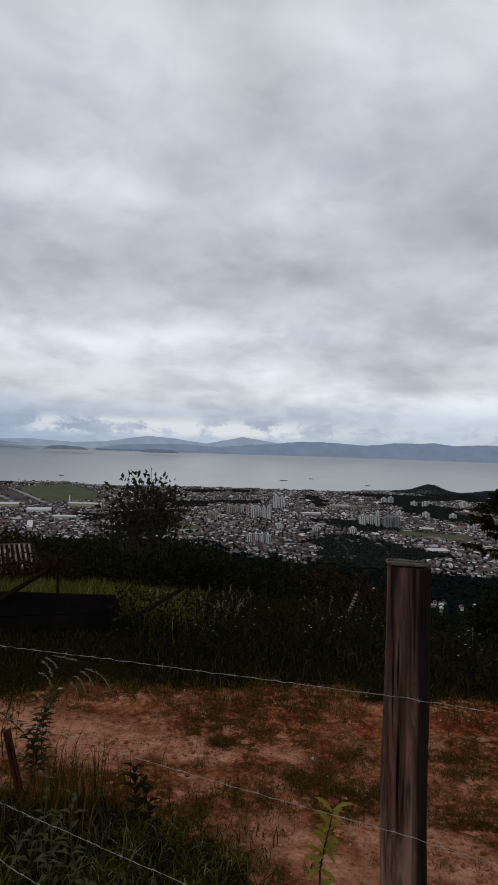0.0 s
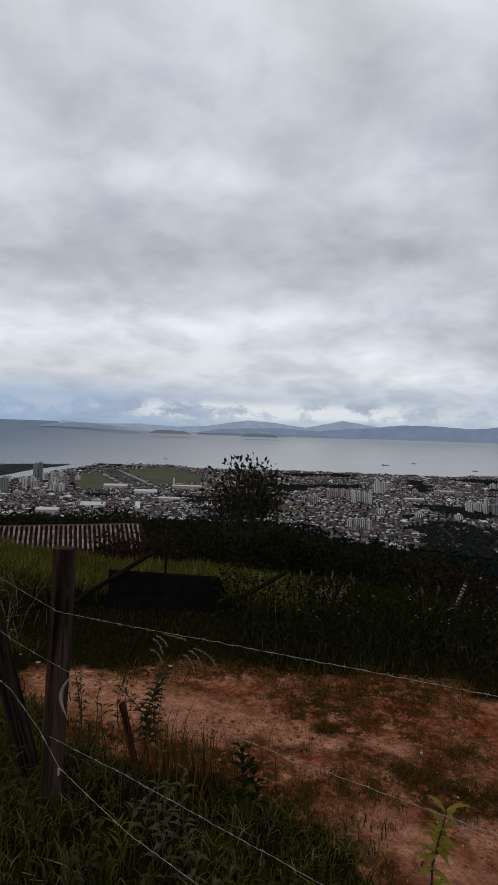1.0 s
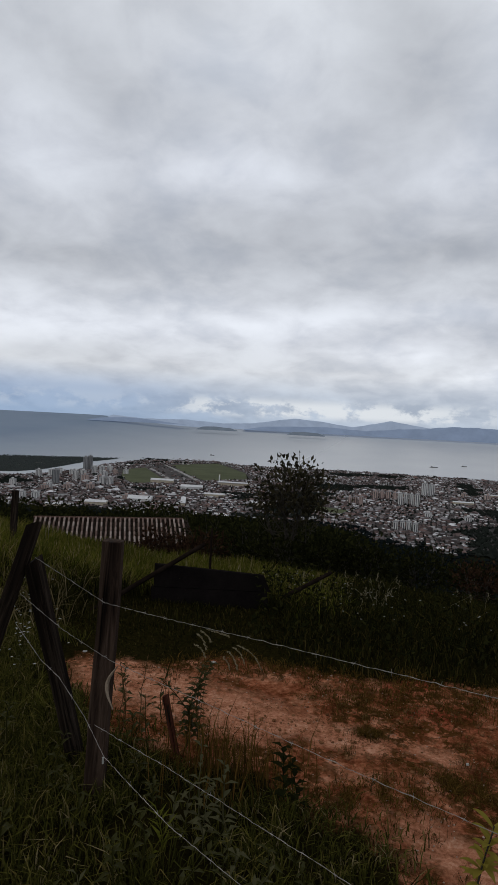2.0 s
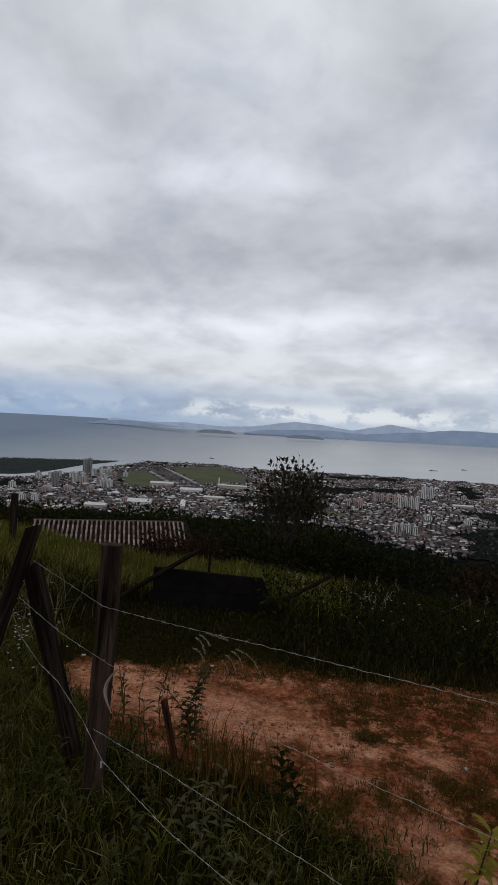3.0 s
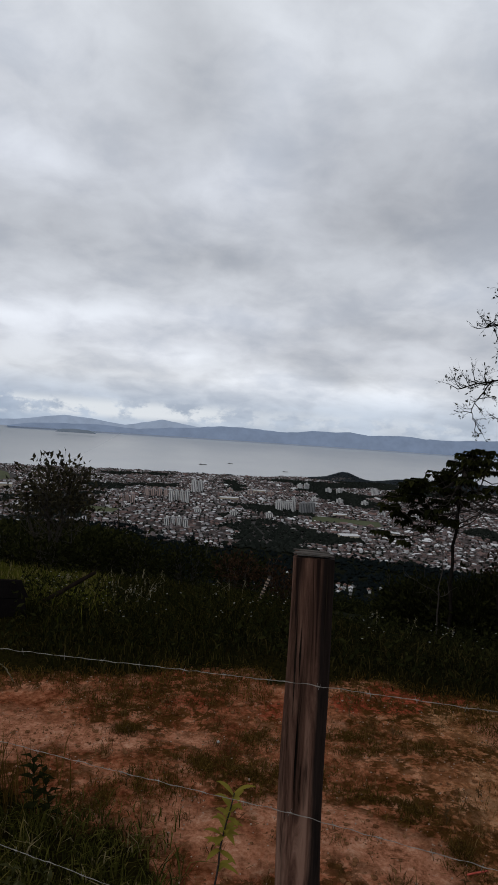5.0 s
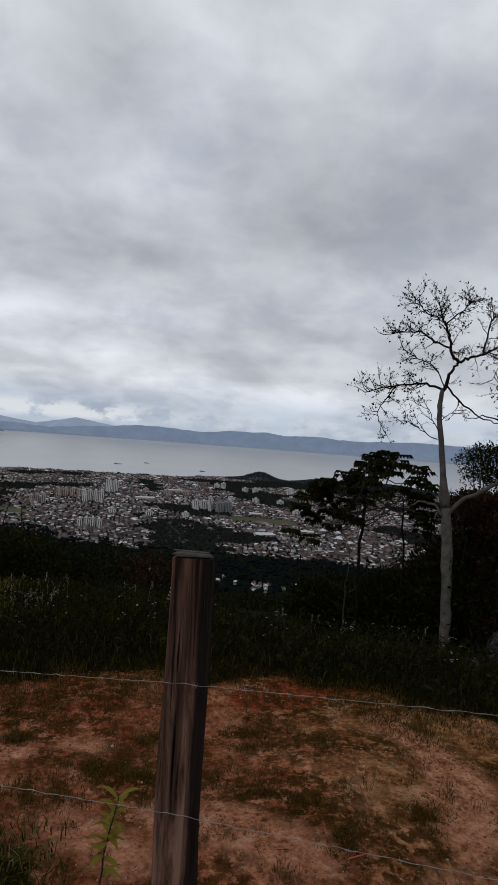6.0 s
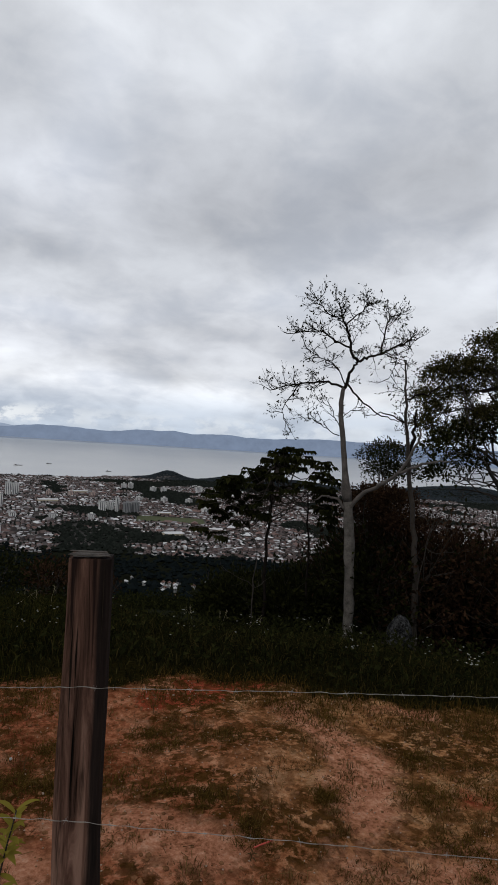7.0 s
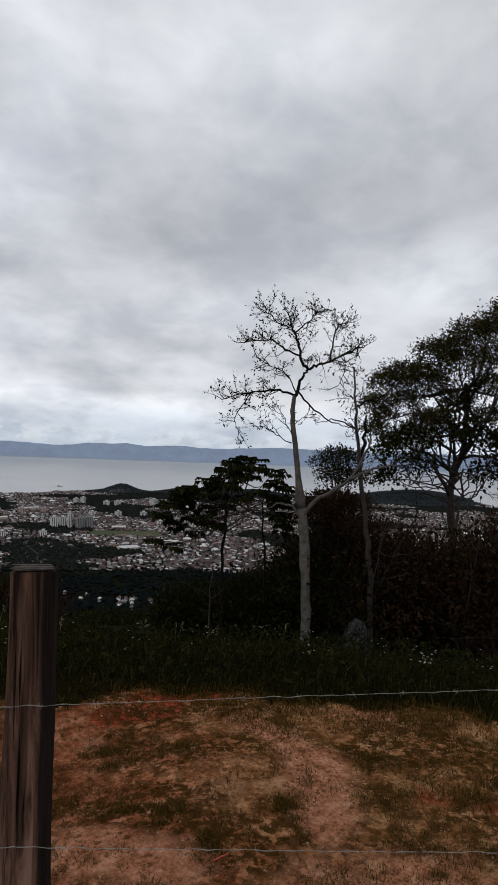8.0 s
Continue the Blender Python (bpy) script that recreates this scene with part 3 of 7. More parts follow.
def land(x, y):
    a, d = turn_of(x, y), math.hypot(x, y)
    if abs(a) > 100:
        return 0.03 * noise.noise((x * 0.7, y * 0.7, 0)) + min(d, 60) * 0.1 * smoothstep(abs(a), 100, 140)
    l, m, r = np.interp(d, RUN, LEFT), np.interp(d, RUN, MIDDLE), np.interp(d, RUN, RIGHT)
    # the spur on the one side gives way to the open slope on the other
    edge = -9.0 if d > 20 else -14.0
    wide = 4.0 if d > 20 else 12.0
    f = smoothstep(a, edge - wide, edge + wide)
    z = l + (m - l) * f
    z += (r - m) * smoothstep(a, 2, 22)
    if 4.9 < d < 22:
        z += float(np.interp(a, [-46, -40, -36, -32, -28, -25, -20, -12, -4], [0.13, 0.13, 0.03, -0.13, -0.29, -0.35, -0.29, -0.10, 0.0])) * smoothstep(d, 4.9, 6.6) * smoothstep(22 - d, 0, 8)
    if d < 40:
        k = smoothstep(d, 0.8, 3.0)
        z += k * 0.05 * noise.noise((x * 1.1, y * 1.1, 3)) + k * 0.018 * noise.noise((x * 4.5, y * 4.5, 7))
    elif d < 1100:
        z += min(9.0, d * 0.02) * noise.noise((x * 0.006, y * 0.006, 1)) * smoothstep(1150 - d, 0, 200)
    if d > 1500:
        s = shore(a)
        z -= 12 * smoothstep(d, s, s + 50)
        z += mound(x, y, 628, 3030, 85, 120, 30) + mound(x, y, 600, 2990, 200, 90, 15) + mound(x, y, 930, 2980, 130, 140, 24)
        z += mound(x, y, 1250, 2850, 260, 200, 30) + mound(x, y, 2080, 2560, 460, 300, 56)
    return float(z)


def bare_earth(x, y):
    """How bare the ground is: 1 on the clay of the track, 0 in the turf."""
    a, d = turn_of(x, y), math.hypot(x, y)
    far = 3.80 + 0.22 * smoothstep(a, 5, 22) + 0.06 * smoothstep(a, 30, 46) + 0.26 * noise.noise((x * 2.2, y * 2.2, 5))
    near = np.interp(x, [-2.4, -1.9, -1.5, -1.15, -0.8, -0.6, -0.36, -0.14, 0.0, 0.06, 0.12, 0.3, 0.7, 1.4, 2.4, 4.0], [3.3, 3.0, 2.62, 2.5, 2.55, 2.55, 2.34, 2.30, 2.26, 2.1, 1.6, 0.9, 0.4, -0.2, -0.9, -1.5])
    near += 0.16 * noise.noise((x * 3.1, y * 3.1, 9))
    v = min((far - d) / 0.35 + 0.5, (y - near) / 0.3 + 0.5, (x + 2.3) / 0.5)
    # the track goes on to the one side, past the fence
    on = min((x - 2.3) / 0.5, (2.95 - y + 0.2 * noise.noise((x, y, 5))) / 0.35, (y + 1.4 + 0.3 * noise.noise((x, y, 8))) / 0.5)
    return min(1.0, max(0.0, v, on))


def near_line(x, y, ax, ay, bx, by, r):
    t = min(1.0, max(0.0, ((x - ax) * (bx - ax) + (y - ay) * (by - ay)) / ((bx - ax) ** 2 + (by - ay) ** 2 + 1e-9)))
    return math.exp(-(((x - ax - t * (bx - ax)) ** 2 + (y - ay - t * (by - ay)) ** 2) / (r * r)))


def sandy_earth(x, y):
    """Pale washed sand along the trodden lines of the track."""
    return max(near_line(x, y, -1.7, 3.15, -0.75, 3.0, 0.32), near_line(x, y, -0.75, 3.05, -0.2, 3.02, 0.16), 0.9 * near_line(x, y, 0.1, 2.42, 0.35, 2.2, 0.16), 0.6 * near_line(x, y, -0.2, 2.38, 0.06, 2.25, 0.10),
               near_line(x, y, 1.74, 3.25, 1.88, 2.75, 0.15), near_line(x, y, 1.88, 2.7, 1.7, 2.3, 0.22), 0.8 * near_line(x, y, 2.29, 3.13, 2.53, 3.0, 0.12), 0.9 * near_line(x, y, 0.5, 2.45, 1.0, 2.15, 0.2),
               0.8 * near_line(x, y, 1.5, 1.9, 1.9, 1.8, 0.25), 0.7 * near_line(x, y, 0.05, 3.06, 0.25, 3.05, 0.12), 0.6 * near_line(x, y, 0.78, 3.25, 0.9, 3.25, 0.12))


def tan_earth(x, y):
    """Drier, yellower earth under withered grass, away from the red clay of the track."""
    return smoothstep(x + 0.25 * noise.noise((x * 1.5, y * 1.5, 2)), 0.7, 1.9)


def red_earth(x, y):
    return max(near_line(x, y, 1.0, 3.50, 1.34, 3.53, 0.13), near_line(x, y, 1.25, 3.66, 1.85, 3.70, 0.14), 0.5 * near_line(x, y, 0.0, 3.42, 0.6, 3.42, 0.2), 0.7 * near_line(x, y, -0.15, 3.74, 0.0, 3.74, 0.12), 0.55 * near_line(x, y, 2.2, 2.22, 2.36, 2.05, 0.15))


def build_ground():
    turns = list(np.arange(-180, -56, 6.0)) + list(np.arange(-56, 62, 0.5)) + list(np.arange(62, 180, 6.0))
    runs = [0.0]
    r = 0.35
    while r < 4900:
        runs.append(r)
        r *= 1.031
    verts, faces, slots, bare, sandy, red, dry = [(0, 0, 0)], [], [], [0.0], [0.0], [0.0], [0.0]
    n = len(turns)
    for r in runs[1:]:
        for a in turns:
            p = at_turn(a, r)
            verts.append((p[0], p[1], land(p[0], p[1])))
            bare.append(bare_earth(p[0], p[1]) if r < 30 else 0.0)
            sandy.append(sandy_earth(p[0], p[1]) if r < 8 else 0.0)
            red.append(red_earth(p[0], p[1]) if r < 8 else 0.0)
            dry.append(tan_earth(p[0], p[1]) if r < 8 else 0.0)
    for k in range(n):
        faces.append((0, 1 + (k + 1) % n, 1 + k))
        slots.append(0)
    for i in range(len(runs) - 2):
        for k in range(n):
            a, b = 1 + i * n + k, 1 + i * n + (k + 1) % n
            faces.append((a, b, b + n, a + n))
            m = runs[i + 1]
            mid_turn, top = turns[k], verts[a][2]
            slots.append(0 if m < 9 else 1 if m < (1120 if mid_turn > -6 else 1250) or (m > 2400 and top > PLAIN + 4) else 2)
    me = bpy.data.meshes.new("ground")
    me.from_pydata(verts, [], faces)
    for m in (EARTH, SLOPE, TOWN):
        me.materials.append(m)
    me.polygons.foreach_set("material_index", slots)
    me.polygons.foreach_set("use_smooth", [True] * len(faces))
    for name, values in (("bare", bare), ("sandy", sandy), ("red", red), ("dry", dry)):
        me.attributes.new(name, "FLOAT", "POINT").data.foreach_set("value", values)
    me.update()
    tagged(new("ground", me), "red clay track, grassy hill and wide town plain", "ground", "", "structure")


def water_level(r, a=0.0):
    """The bay, drawn nearer: its sheet lifts gently towards the far shore, and to the open skyline on the one side."""
    t = max(0.0, (r - 2950) / (4700 - 2950))
    return PLAIN - 2.0 + (152.0 + 38.0 * smoothstep(-a, 24, 34)) * (0.62 * t + 0.38 * t * t)


def build_water():
    soup = Soup()
    turns, runs = np.arange(-75, 76, 1.5), np.linspace(2700, 4860, 40)
    for r in runs:
        for a in turns:
            soup.v.append(tuple(at_turn(a, r, water_level(r, a))))
    n = len(turns)
    for i in range(len(runs) - 1):
        for k in range(n - 1):
            soup.f.append((i * n + k, i * n + k + 1, (i + 1) * n + k + 1, (i + 1) * n + k))
    tagged(part("water", soup, SEA, None, "", True), "calm grey bay under an overcast sky", "sea", "", "structure")


def ridge(name, label, r, mat, turns, tops, rough, seed, depth=120, foot=-0.75):
    """A far range: a crest line with a front and a back slope."""
    soup = Soup()
    fine = np.arange(turns[0], turns[-1] + 0.01, 0.2)
    rows = 6
    for j in range(rows):
        t = j / (rows - 1)
        for a in fine:
            top = float(np.interp(a, turns, tops)) + rough * noise.fractal((a * 0.9, seed, t * 2), 0.9, 2.1, 5)
            el = foot + (top - foot) * math.sin(t * math.pi * 0.5)
            el = max(el, foot)
            rr = r + depth * t
            soup.v.append(tuple(at_turn(a, rr, 1.5 + rr * math.tan(radians(el)))))
    n = len(fine)
    for j in range(rows - 1):
        for k in range(n - 1):
            soup.f.append((j * n + k, j * n + k + 1, (j + 1) * n + k + 1, (j + 1) * n + k))
    tagged(part(name, soup, mat, None, "", True), label, "far hills", "", "structure")


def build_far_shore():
    ridge("backdrop_far_range", "far mountains across the bay in painted pale blue haze", 4740, FAR_HILL,
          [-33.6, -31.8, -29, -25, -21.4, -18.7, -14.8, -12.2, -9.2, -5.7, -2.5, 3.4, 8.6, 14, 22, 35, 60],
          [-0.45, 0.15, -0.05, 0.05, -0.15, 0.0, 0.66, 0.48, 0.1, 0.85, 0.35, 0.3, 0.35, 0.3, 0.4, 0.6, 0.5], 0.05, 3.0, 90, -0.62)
    ridge("backdrop_near_range", "wooded range along the far shore in painted blue-grey haze", 4620, NEAR_HILL,
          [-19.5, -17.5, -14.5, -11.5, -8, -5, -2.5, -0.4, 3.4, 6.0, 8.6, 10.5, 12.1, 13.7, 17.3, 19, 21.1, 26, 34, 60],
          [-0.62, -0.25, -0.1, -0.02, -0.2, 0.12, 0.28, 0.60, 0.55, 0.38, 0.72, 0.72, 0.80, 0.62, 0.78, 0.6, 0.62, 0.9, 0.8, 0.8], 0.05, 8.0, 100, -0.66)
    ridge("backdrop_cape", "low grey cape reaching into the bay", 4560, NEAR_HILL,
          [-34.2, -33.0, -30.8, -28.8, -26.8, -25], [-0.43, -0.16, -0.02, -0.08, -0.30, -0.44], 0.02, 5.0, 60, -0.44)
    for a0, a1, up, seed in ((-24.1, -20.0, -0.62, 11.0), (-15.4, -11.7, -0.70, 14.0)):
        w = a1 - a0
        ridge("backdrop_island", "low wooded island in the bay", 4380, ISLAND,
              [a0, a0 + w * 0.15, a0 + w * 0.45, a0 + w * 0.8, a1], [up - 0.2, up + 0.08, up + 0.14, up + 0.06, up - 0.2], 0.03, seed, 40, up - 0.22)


def build_beach():
    """A thin pale line of sand along the shore."""
    soup = Soup()
    turns = np.arange(-48, 9, 0.4)
    for a in turns:
        r, w = shore(a), 14 + 26 * smoothstep(-a, 24, 30)
        for k in (-w, 12.0):
            soup.v.append(tuple(at_turn(a, r + k, PLAIN + 0.9 - (0.8 if k > 0 else 0.0))))
    for k in range(len(turns) - 1):
        soup.f.append((2 * k, 2 * k + 1, 2 * k + 3, 2 * k + 2))
    tagged(part("beach", soup, SAND), "narrow pale beach along the bay", "beach", "", "structure")


build_ground()
build_water()
build_beach()
build_far_shore()

# ---- far woods on the hillside ----
def tree_line(a):
    """The steepest sight line that the hillside's crowns keep under, in degrees below the level."""
    return float(np.interp(a, [-60, -41, -36.5, -34.8, -33.5, -31.9, -30.7, -28.4, -26.2, -24.9, -22.4, -12, -9, -6, -1, 4, 17, 60], [6.6, 6.6, 6.9, 6.8, 8.0, 8.0, 7.0, 6.6, 6.8, 7.9, 8.0, 8.3, 8.5, 9.6, 10.3, 10.7, 10.6, 10.6]))


VILLAGE = [(12.5 + 0.9 * math.sin(k * 2.4) * (0.35 + k / 30), 585 + 11 * k) for k in range(20)] + [(8.5, 800), (9.0, 830), (7.0, 850), (14.8, 730), (2.0, 850), (15.9, 760), (10.2, 790)]


def build_hillside_woods():
    rng = np.random.default_rng(5)
    soup = Soup()
    near = Soup()
    n = 0
    while n < 12500:
        a = rng.uniform(-58, 58)
        d = math.sqrt(rng.uniform(26 ** 2, (1260 if a < -7 else 1130) ** 2)) if n > 1500 else rng.uniform(22, 320)
        n += 1
        x, y = d * math.sin(radians(a)), d * math.cos(radians(a))
        if (-41 < a < -20 and d < 36) or any(abs(a - va) * d * 0.0175 < 6 and -55 < d - vd < 8 for va, vd in VILLAGE):
            continue
        z = land(x, y)
        line = tree_line(a) + (4.2 * smoothstep(a, -9, -3) + 0.6) * smoothstep(d, 420, 180)
        h = min(rng.uniform(6, 12), 1.5 - d * math.tan(radians(line + rng.uniform(0, 0.5))) - z)
        if d > 1040 and a > -7 and rng.random() < 0.5:
            continue
        if h < 0.8:
            continue
        w = h * rng.uniform(0.38, 0.6)
        if d < 340:
            for _ in range(int(34 + 220 / max(d / 20, 1)) if d < 130 else 46):
                q = unit(rng.normal(0, 1, 3)) * rng.uniform(0.5, 1.0)
                p = vec(x, y, z + h * 0.52) + q * vec(w, w, h * 0.5)
                s = rng.uniform(0.22, 0.46) * (0.6 + min(d, 260) / 90)
                leaf(near, p, unit(rng.normal(0, 1, 3) + q), rng.normal(0, 1, 3), s, s * 0.6)
        else:
            for _ in range(3):
                o = rng.normal(0, 0.45, 3) * w
                if d > 560:
                    far_crown(soup, x + o[0], y + o[1], z + h * 0.62 + o[2] * 0.5, w * rng.uniform(0.6, 0.95), rng, 0.8)
                else:
                    clump(soup, (x + o[0], y + o[1], z + h * 0.62 + o[2] * 0.5), w * rng.uniform(0.5, 0.85), rng, 0.8, 1)
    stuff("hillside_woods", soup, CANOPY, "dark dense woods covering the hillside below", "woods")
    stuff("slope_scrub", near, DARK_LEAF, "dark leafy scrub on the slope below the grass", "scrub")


# ---- the town on the plain ----
FIELDS = [
    [(-1228, 2070), (-1208, 2215), (-930, 1835), (-889, 1738), (-955, 1668), (-1072, 1795)],
    [(-1205, 2450), (-1093, 2730), (-800, 2310), (-698, 2045), (-815, 1915), (-999, 2137)],
    [(235, 1480), (400, 1430), (420, 1540), (255, 1590)],
    [(-330, 1430), (-255, 1400), (-235, 1500), (-330, 1530)],
]
BELT = [(-1260, 2050), (-1230, 2470), (-1080, 2780), (-690, 2150), (-800, 1860), (-880, 1700), (-960, 1640)]
RIVER = [(-1900, 1500), (-1570, 1560), (-1420, 1690), (-1410, 1800), (-1460, 2010), (-1520, 2220), (-1530, 2400), (-1560, 2680), (-1440, 2660), (-1420, 2340), (-1335, 1970), (-1310, 1750), (-1335, 1640), (-1500, 1440), (-1850, 1380)]


def inside(x, y, poly):
    hit = False
    for (x0, y0), (x1, y1) in zip(poly, poly[1:] + poly[:1]):
        if (y0 > y) != (y1 > y) and x < (x1 - x0) * (y - y0) / (y1 - y0) + x0:
            hit = not hit
    return hit


def town_edge(a):
    return float(np.interp(a, [-60, -42, -24, -12, -8, -4, 0, 60], [1200, 1230, 1240, 1240, 1150, 1090, 1060, 1040]))


def house(soup, x, y, z, w, l, h, turn, roof, rng):
    """A small town house: walls in slot 0, roof in slot 1."""
    c, s = math.cos(turn), math.sin(turn)

    def put(px, py, pz):
        return (x + px * c - py * s, y + px * s + py * c, z + pz)

    q = [(-w, -l), (w, -l), (w, l), (-w, l)]
    soup.add([put(*p, -3) for p in q] + [put(*p, h) for p in q], [(0, 1, 5, 4), (1, 2, 6, 5), (2, 3, 7, 6), (3, 0, 4, 7), (4, 5, 6, 7)], 0)
    e = 0.6
    if roof < 0.72:
        r = (w + e) * rng.uniform(0.35, 0.55)
        k = l + e if roof < 0.45 else l * 0.4
        soup.add([put(-w - e, -l - e, h), put(w + e, -l - e, h), put(w + e, l + e, h), put(-w - e, l + e, h), put(0, -k, h + r), put(0, k, h + r)],
                 [(0, 4, 5, 3), (1, 2, 5, 4), (0, 1, 4), (2, 3, 5)], 1)
    else:
        soup.add([put(px * 1.03, py * 1.03, h + 0.1) for px, py in q] + [put(px * 1.03, py * 1.03, h + 0.7) for px, py in q],
                 [(0, 1, 5, 4), (1, 2, 6, 5), (2, 3, 7, 6), (3, 0, 4, 7), (4, 5, 6, 7)], 1)


def build_town():
    rng = np.random.default_rng(11)
    town, trees, coast, swamp = Soup(), Soup(), Soup(), Soup()
    gx, gy = 8.8, 12.0
    for i in range(-234, 258):
        for j in range(60, 274):
            x0, y0 = i * gx, j * gy
            if abs(x0) > 1.25 * y0 or ((i % 8 == 0 or j % 9 == 0) and rng.random() < 0.8):
                continue
            x = x0 + 60 * noise.noise((x0 * 0.003, y0 * 0.003, 4)) + rng.uniform(-2.5, 2.5)
            y = y0 + 60 * noise.noise((x0 * 0.003, y0 * 0.003, 6)) + rng.uniform(-3, 3)
            a, d = turn_of(x, y), math.hypot(x, y)
            if abs(a) > 50 or d < town_edge(a) or d > shore(a) - 25:
                continue
            if any(inside(x, y, f) for f in FIELDS) or inside(x, y, RIVER):
                continue
            belt = inside(x, y, BELT)
            if belt and rng.random() < 0.86:
                continue
            green = noise.fractal((x * 0.0035, y * 0.0035, 20), 0.9, 2.0, 3)
            bank = float(np.interp(a, [-42, -36, -33.8, -31.6, -29.5], [2070, 2240, 2480, 2760, 3010]))
            mangrove = a < -29.5 and d > bank
            z = PLAIN if 1500 < d < 2400 else land(x, y)
            hill = z - PLAIN > 5
            if mangrove:
                for _ in range(2):
                    q = rng.uniform(3.0, 5.0)
                    far_crown(swamp, x + rng.uniform(-6, 6), y + rng.uniform(-7, 7), z + q * 0.4, q, rng, 0.6)
                continue
            if hill or (green > 0.24 and not belt) or (a > 8 and 2600 < d < 3050 and green > -0.05):
                for _ in range(2):
                    q = rng.uniform(3.5, 6.5)
                    px, py = x + rng.uniform(-6, 6), y + rng.uniform(-7, 7)
                    far_crown(coast if hill else trees, px, py, land(px, py) + q * 0.5, q, rng, 0.75)
                continue
            turn = 1.1 * noise.noise((x0 * 0.0026, y0 * 0.0026, 2)) + 0.25 + rng.normal(0, 0.08)
            u = rng.random()
            if u < 0.022 and d > 1250:
                house(town, x, y, z, rng.uniform(6, 10), rng.uniform(8, 15), rng.uniform(4, 6), turn, rng.uniform(0.2, 1), rng)
            elif u < 0.88:
                house(town, x, y, z, rng.uniform(1.8, 3.3), rng.uniform(2.4, 4.6), rng.choice((2.5, 2.9, 3.4, 5.2, 7.5), p=(0.36, 0.30, 0.18, 0.13, 0.03)), turn + (1.57 if rng.random() < 0.5 else 0.0), rng.random(), rng)
            if rng.random() < 0.55:
                q = rng.uniform(1.8, 4.2)
                far_crown(trees, x + gx * 0.5, y + rng.uniform(-6, 6), z + q * 0.8, q, rng)
    for k in range(420):
        a = rng.uniform(-30, 7)
        d = shore(a) - rng.uniform(0, 40)
        p = at_turn(a, d)
        q = rng.uniform(2.5, 5)
        far_crown(trees, p[0], p[1], land(p[0], p[1]) + q * 0.5, q, rng, 0.7)
    stuff("town_houses", town, [HOUSE_WALL, HOUSE_ROOF], "densely built low houses in cream, brick and grey", "houses")
    stuff("hazed_coast_woods", coast, HAZED_WOODS, "dark woods on the coast and its hills, blue haze in their colour", "woods")
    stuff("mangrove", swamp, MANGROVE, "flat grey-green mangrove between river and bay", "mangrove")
    stuff("town_trees", trees, TOWN_TREES, "dark green trees between the houses", "trees")


def flat_patch(name, pts, mat, lift, label, category):
    soup = Soup()
    soup.add([(x, y, PLAIN + lift) for x, y in pts] + [(x, y, PLAIN - 2) for x, y in pts],
             [tuple(range(len(pts)))] + [(i, len(pts) + i, len(pts) + (i + 1) % len(pts), (i + 1) % len(pts)) for i in range(len(pts))])
    tagged(part(name, soup, mat), label, category, "", "structure")


def strip(name, a, b, width, mat, lift, label):
    d = unit(vec(b[0] - a[0], b[1] - a[1], 0)) * width / 2
    s = vec(-d[1], d[0], 0)
    flat_patch(name, [(a[0] + s[0], a[1] + s[1]), (a[0] - s[0], a[1] - s[1]), (b[0] - s[0], b[1] - s[1]), (b[0] + s[0], b[1] + s[1])][::-1], mat, lift, label, "road")


def build_fields():
    for k, f in enumerate(FIELDS):
        flat_patch("grass_field_%d" % (k + 1), f, FIELD, 0.5, "wide mown green field on the plain", "field")
    flat_patch("river", RIVER, SEA, 1.0, "pale river mouth beside the mangrove", "water")
    strip("road_1", (-1190, 2215), (-905, 1840), 15, PAVING, 1.1, "pale straight road between the green fields")
    strip("road_2", (-1235, 2440), (-978, 2093), 15, PAVING, 1.1, "pale straight road beside the green field")
    strip("road_3", (-978, 2093), (-640, 1635), 15, PAVING, 1.1, "pale straight road towards the town")
    strip("road_4", (130, 1330), (520, 1480), 11, PAVING, 0.9, "pale road through the town")
    strip("road_5", (-620, 1350), (150, 1520), 10, PAVING, 0.9, "pale avenue through the town")


def apartment_block(a, d, w, l, h, mat, label, turn):
    """A tall block: wall, roof slab, lift house and a dark band for every column of windows."""
    p = at_turn(a, d)
    ob = thing("apartment_block", label, "building", "apartment blocks of the town", (p[0], p[1], land(p[0], p[1])), turn)
    wall, top = Soup(), Soup()
    box(wall, (-w / 2, -l / 2, -3), (w / 2, l / 2, h))
    part("wall", wall, mat, ob)
    box(top, (-w / 2 - 0.4, -l / 2 - 0.4, h), (w / 2 + 0.4, l / 2 + 0.4, h + 1.0))
    part("roof", top, GREY_WALL, ob)
    lift = Soup()
    box(lift, (-w * 0.18, -l * 0.2, h + 1.0), (w * 0.18, l * 0.2, h + 4.5))
    part("lift_house", lift, mat, ob)
    n = max(2, int(w / 4.5))
    for k in range(n):
        band = Soup()
        x = -w / 2 + (k + 0.5) * w / n
        box(band, (x - 0.9, -l / 2 - 0.12, 1.2), (x + 0.9, -l / 2 + 0.2, h - 1.2))
        part("window_column", band, WINDOW_GLASS, ob)
    for x in (-w / 2, w / 2):
        for y in (-l * 0.22, l * 0.22):
            band = Soup()
            box(band, (x - 0.12, y - 1.1, 1.2), (x + 0.12, y + 1.1, h - 1.2))
            part("window_column", band, WINDOW_GLASS, ob)
    return ob


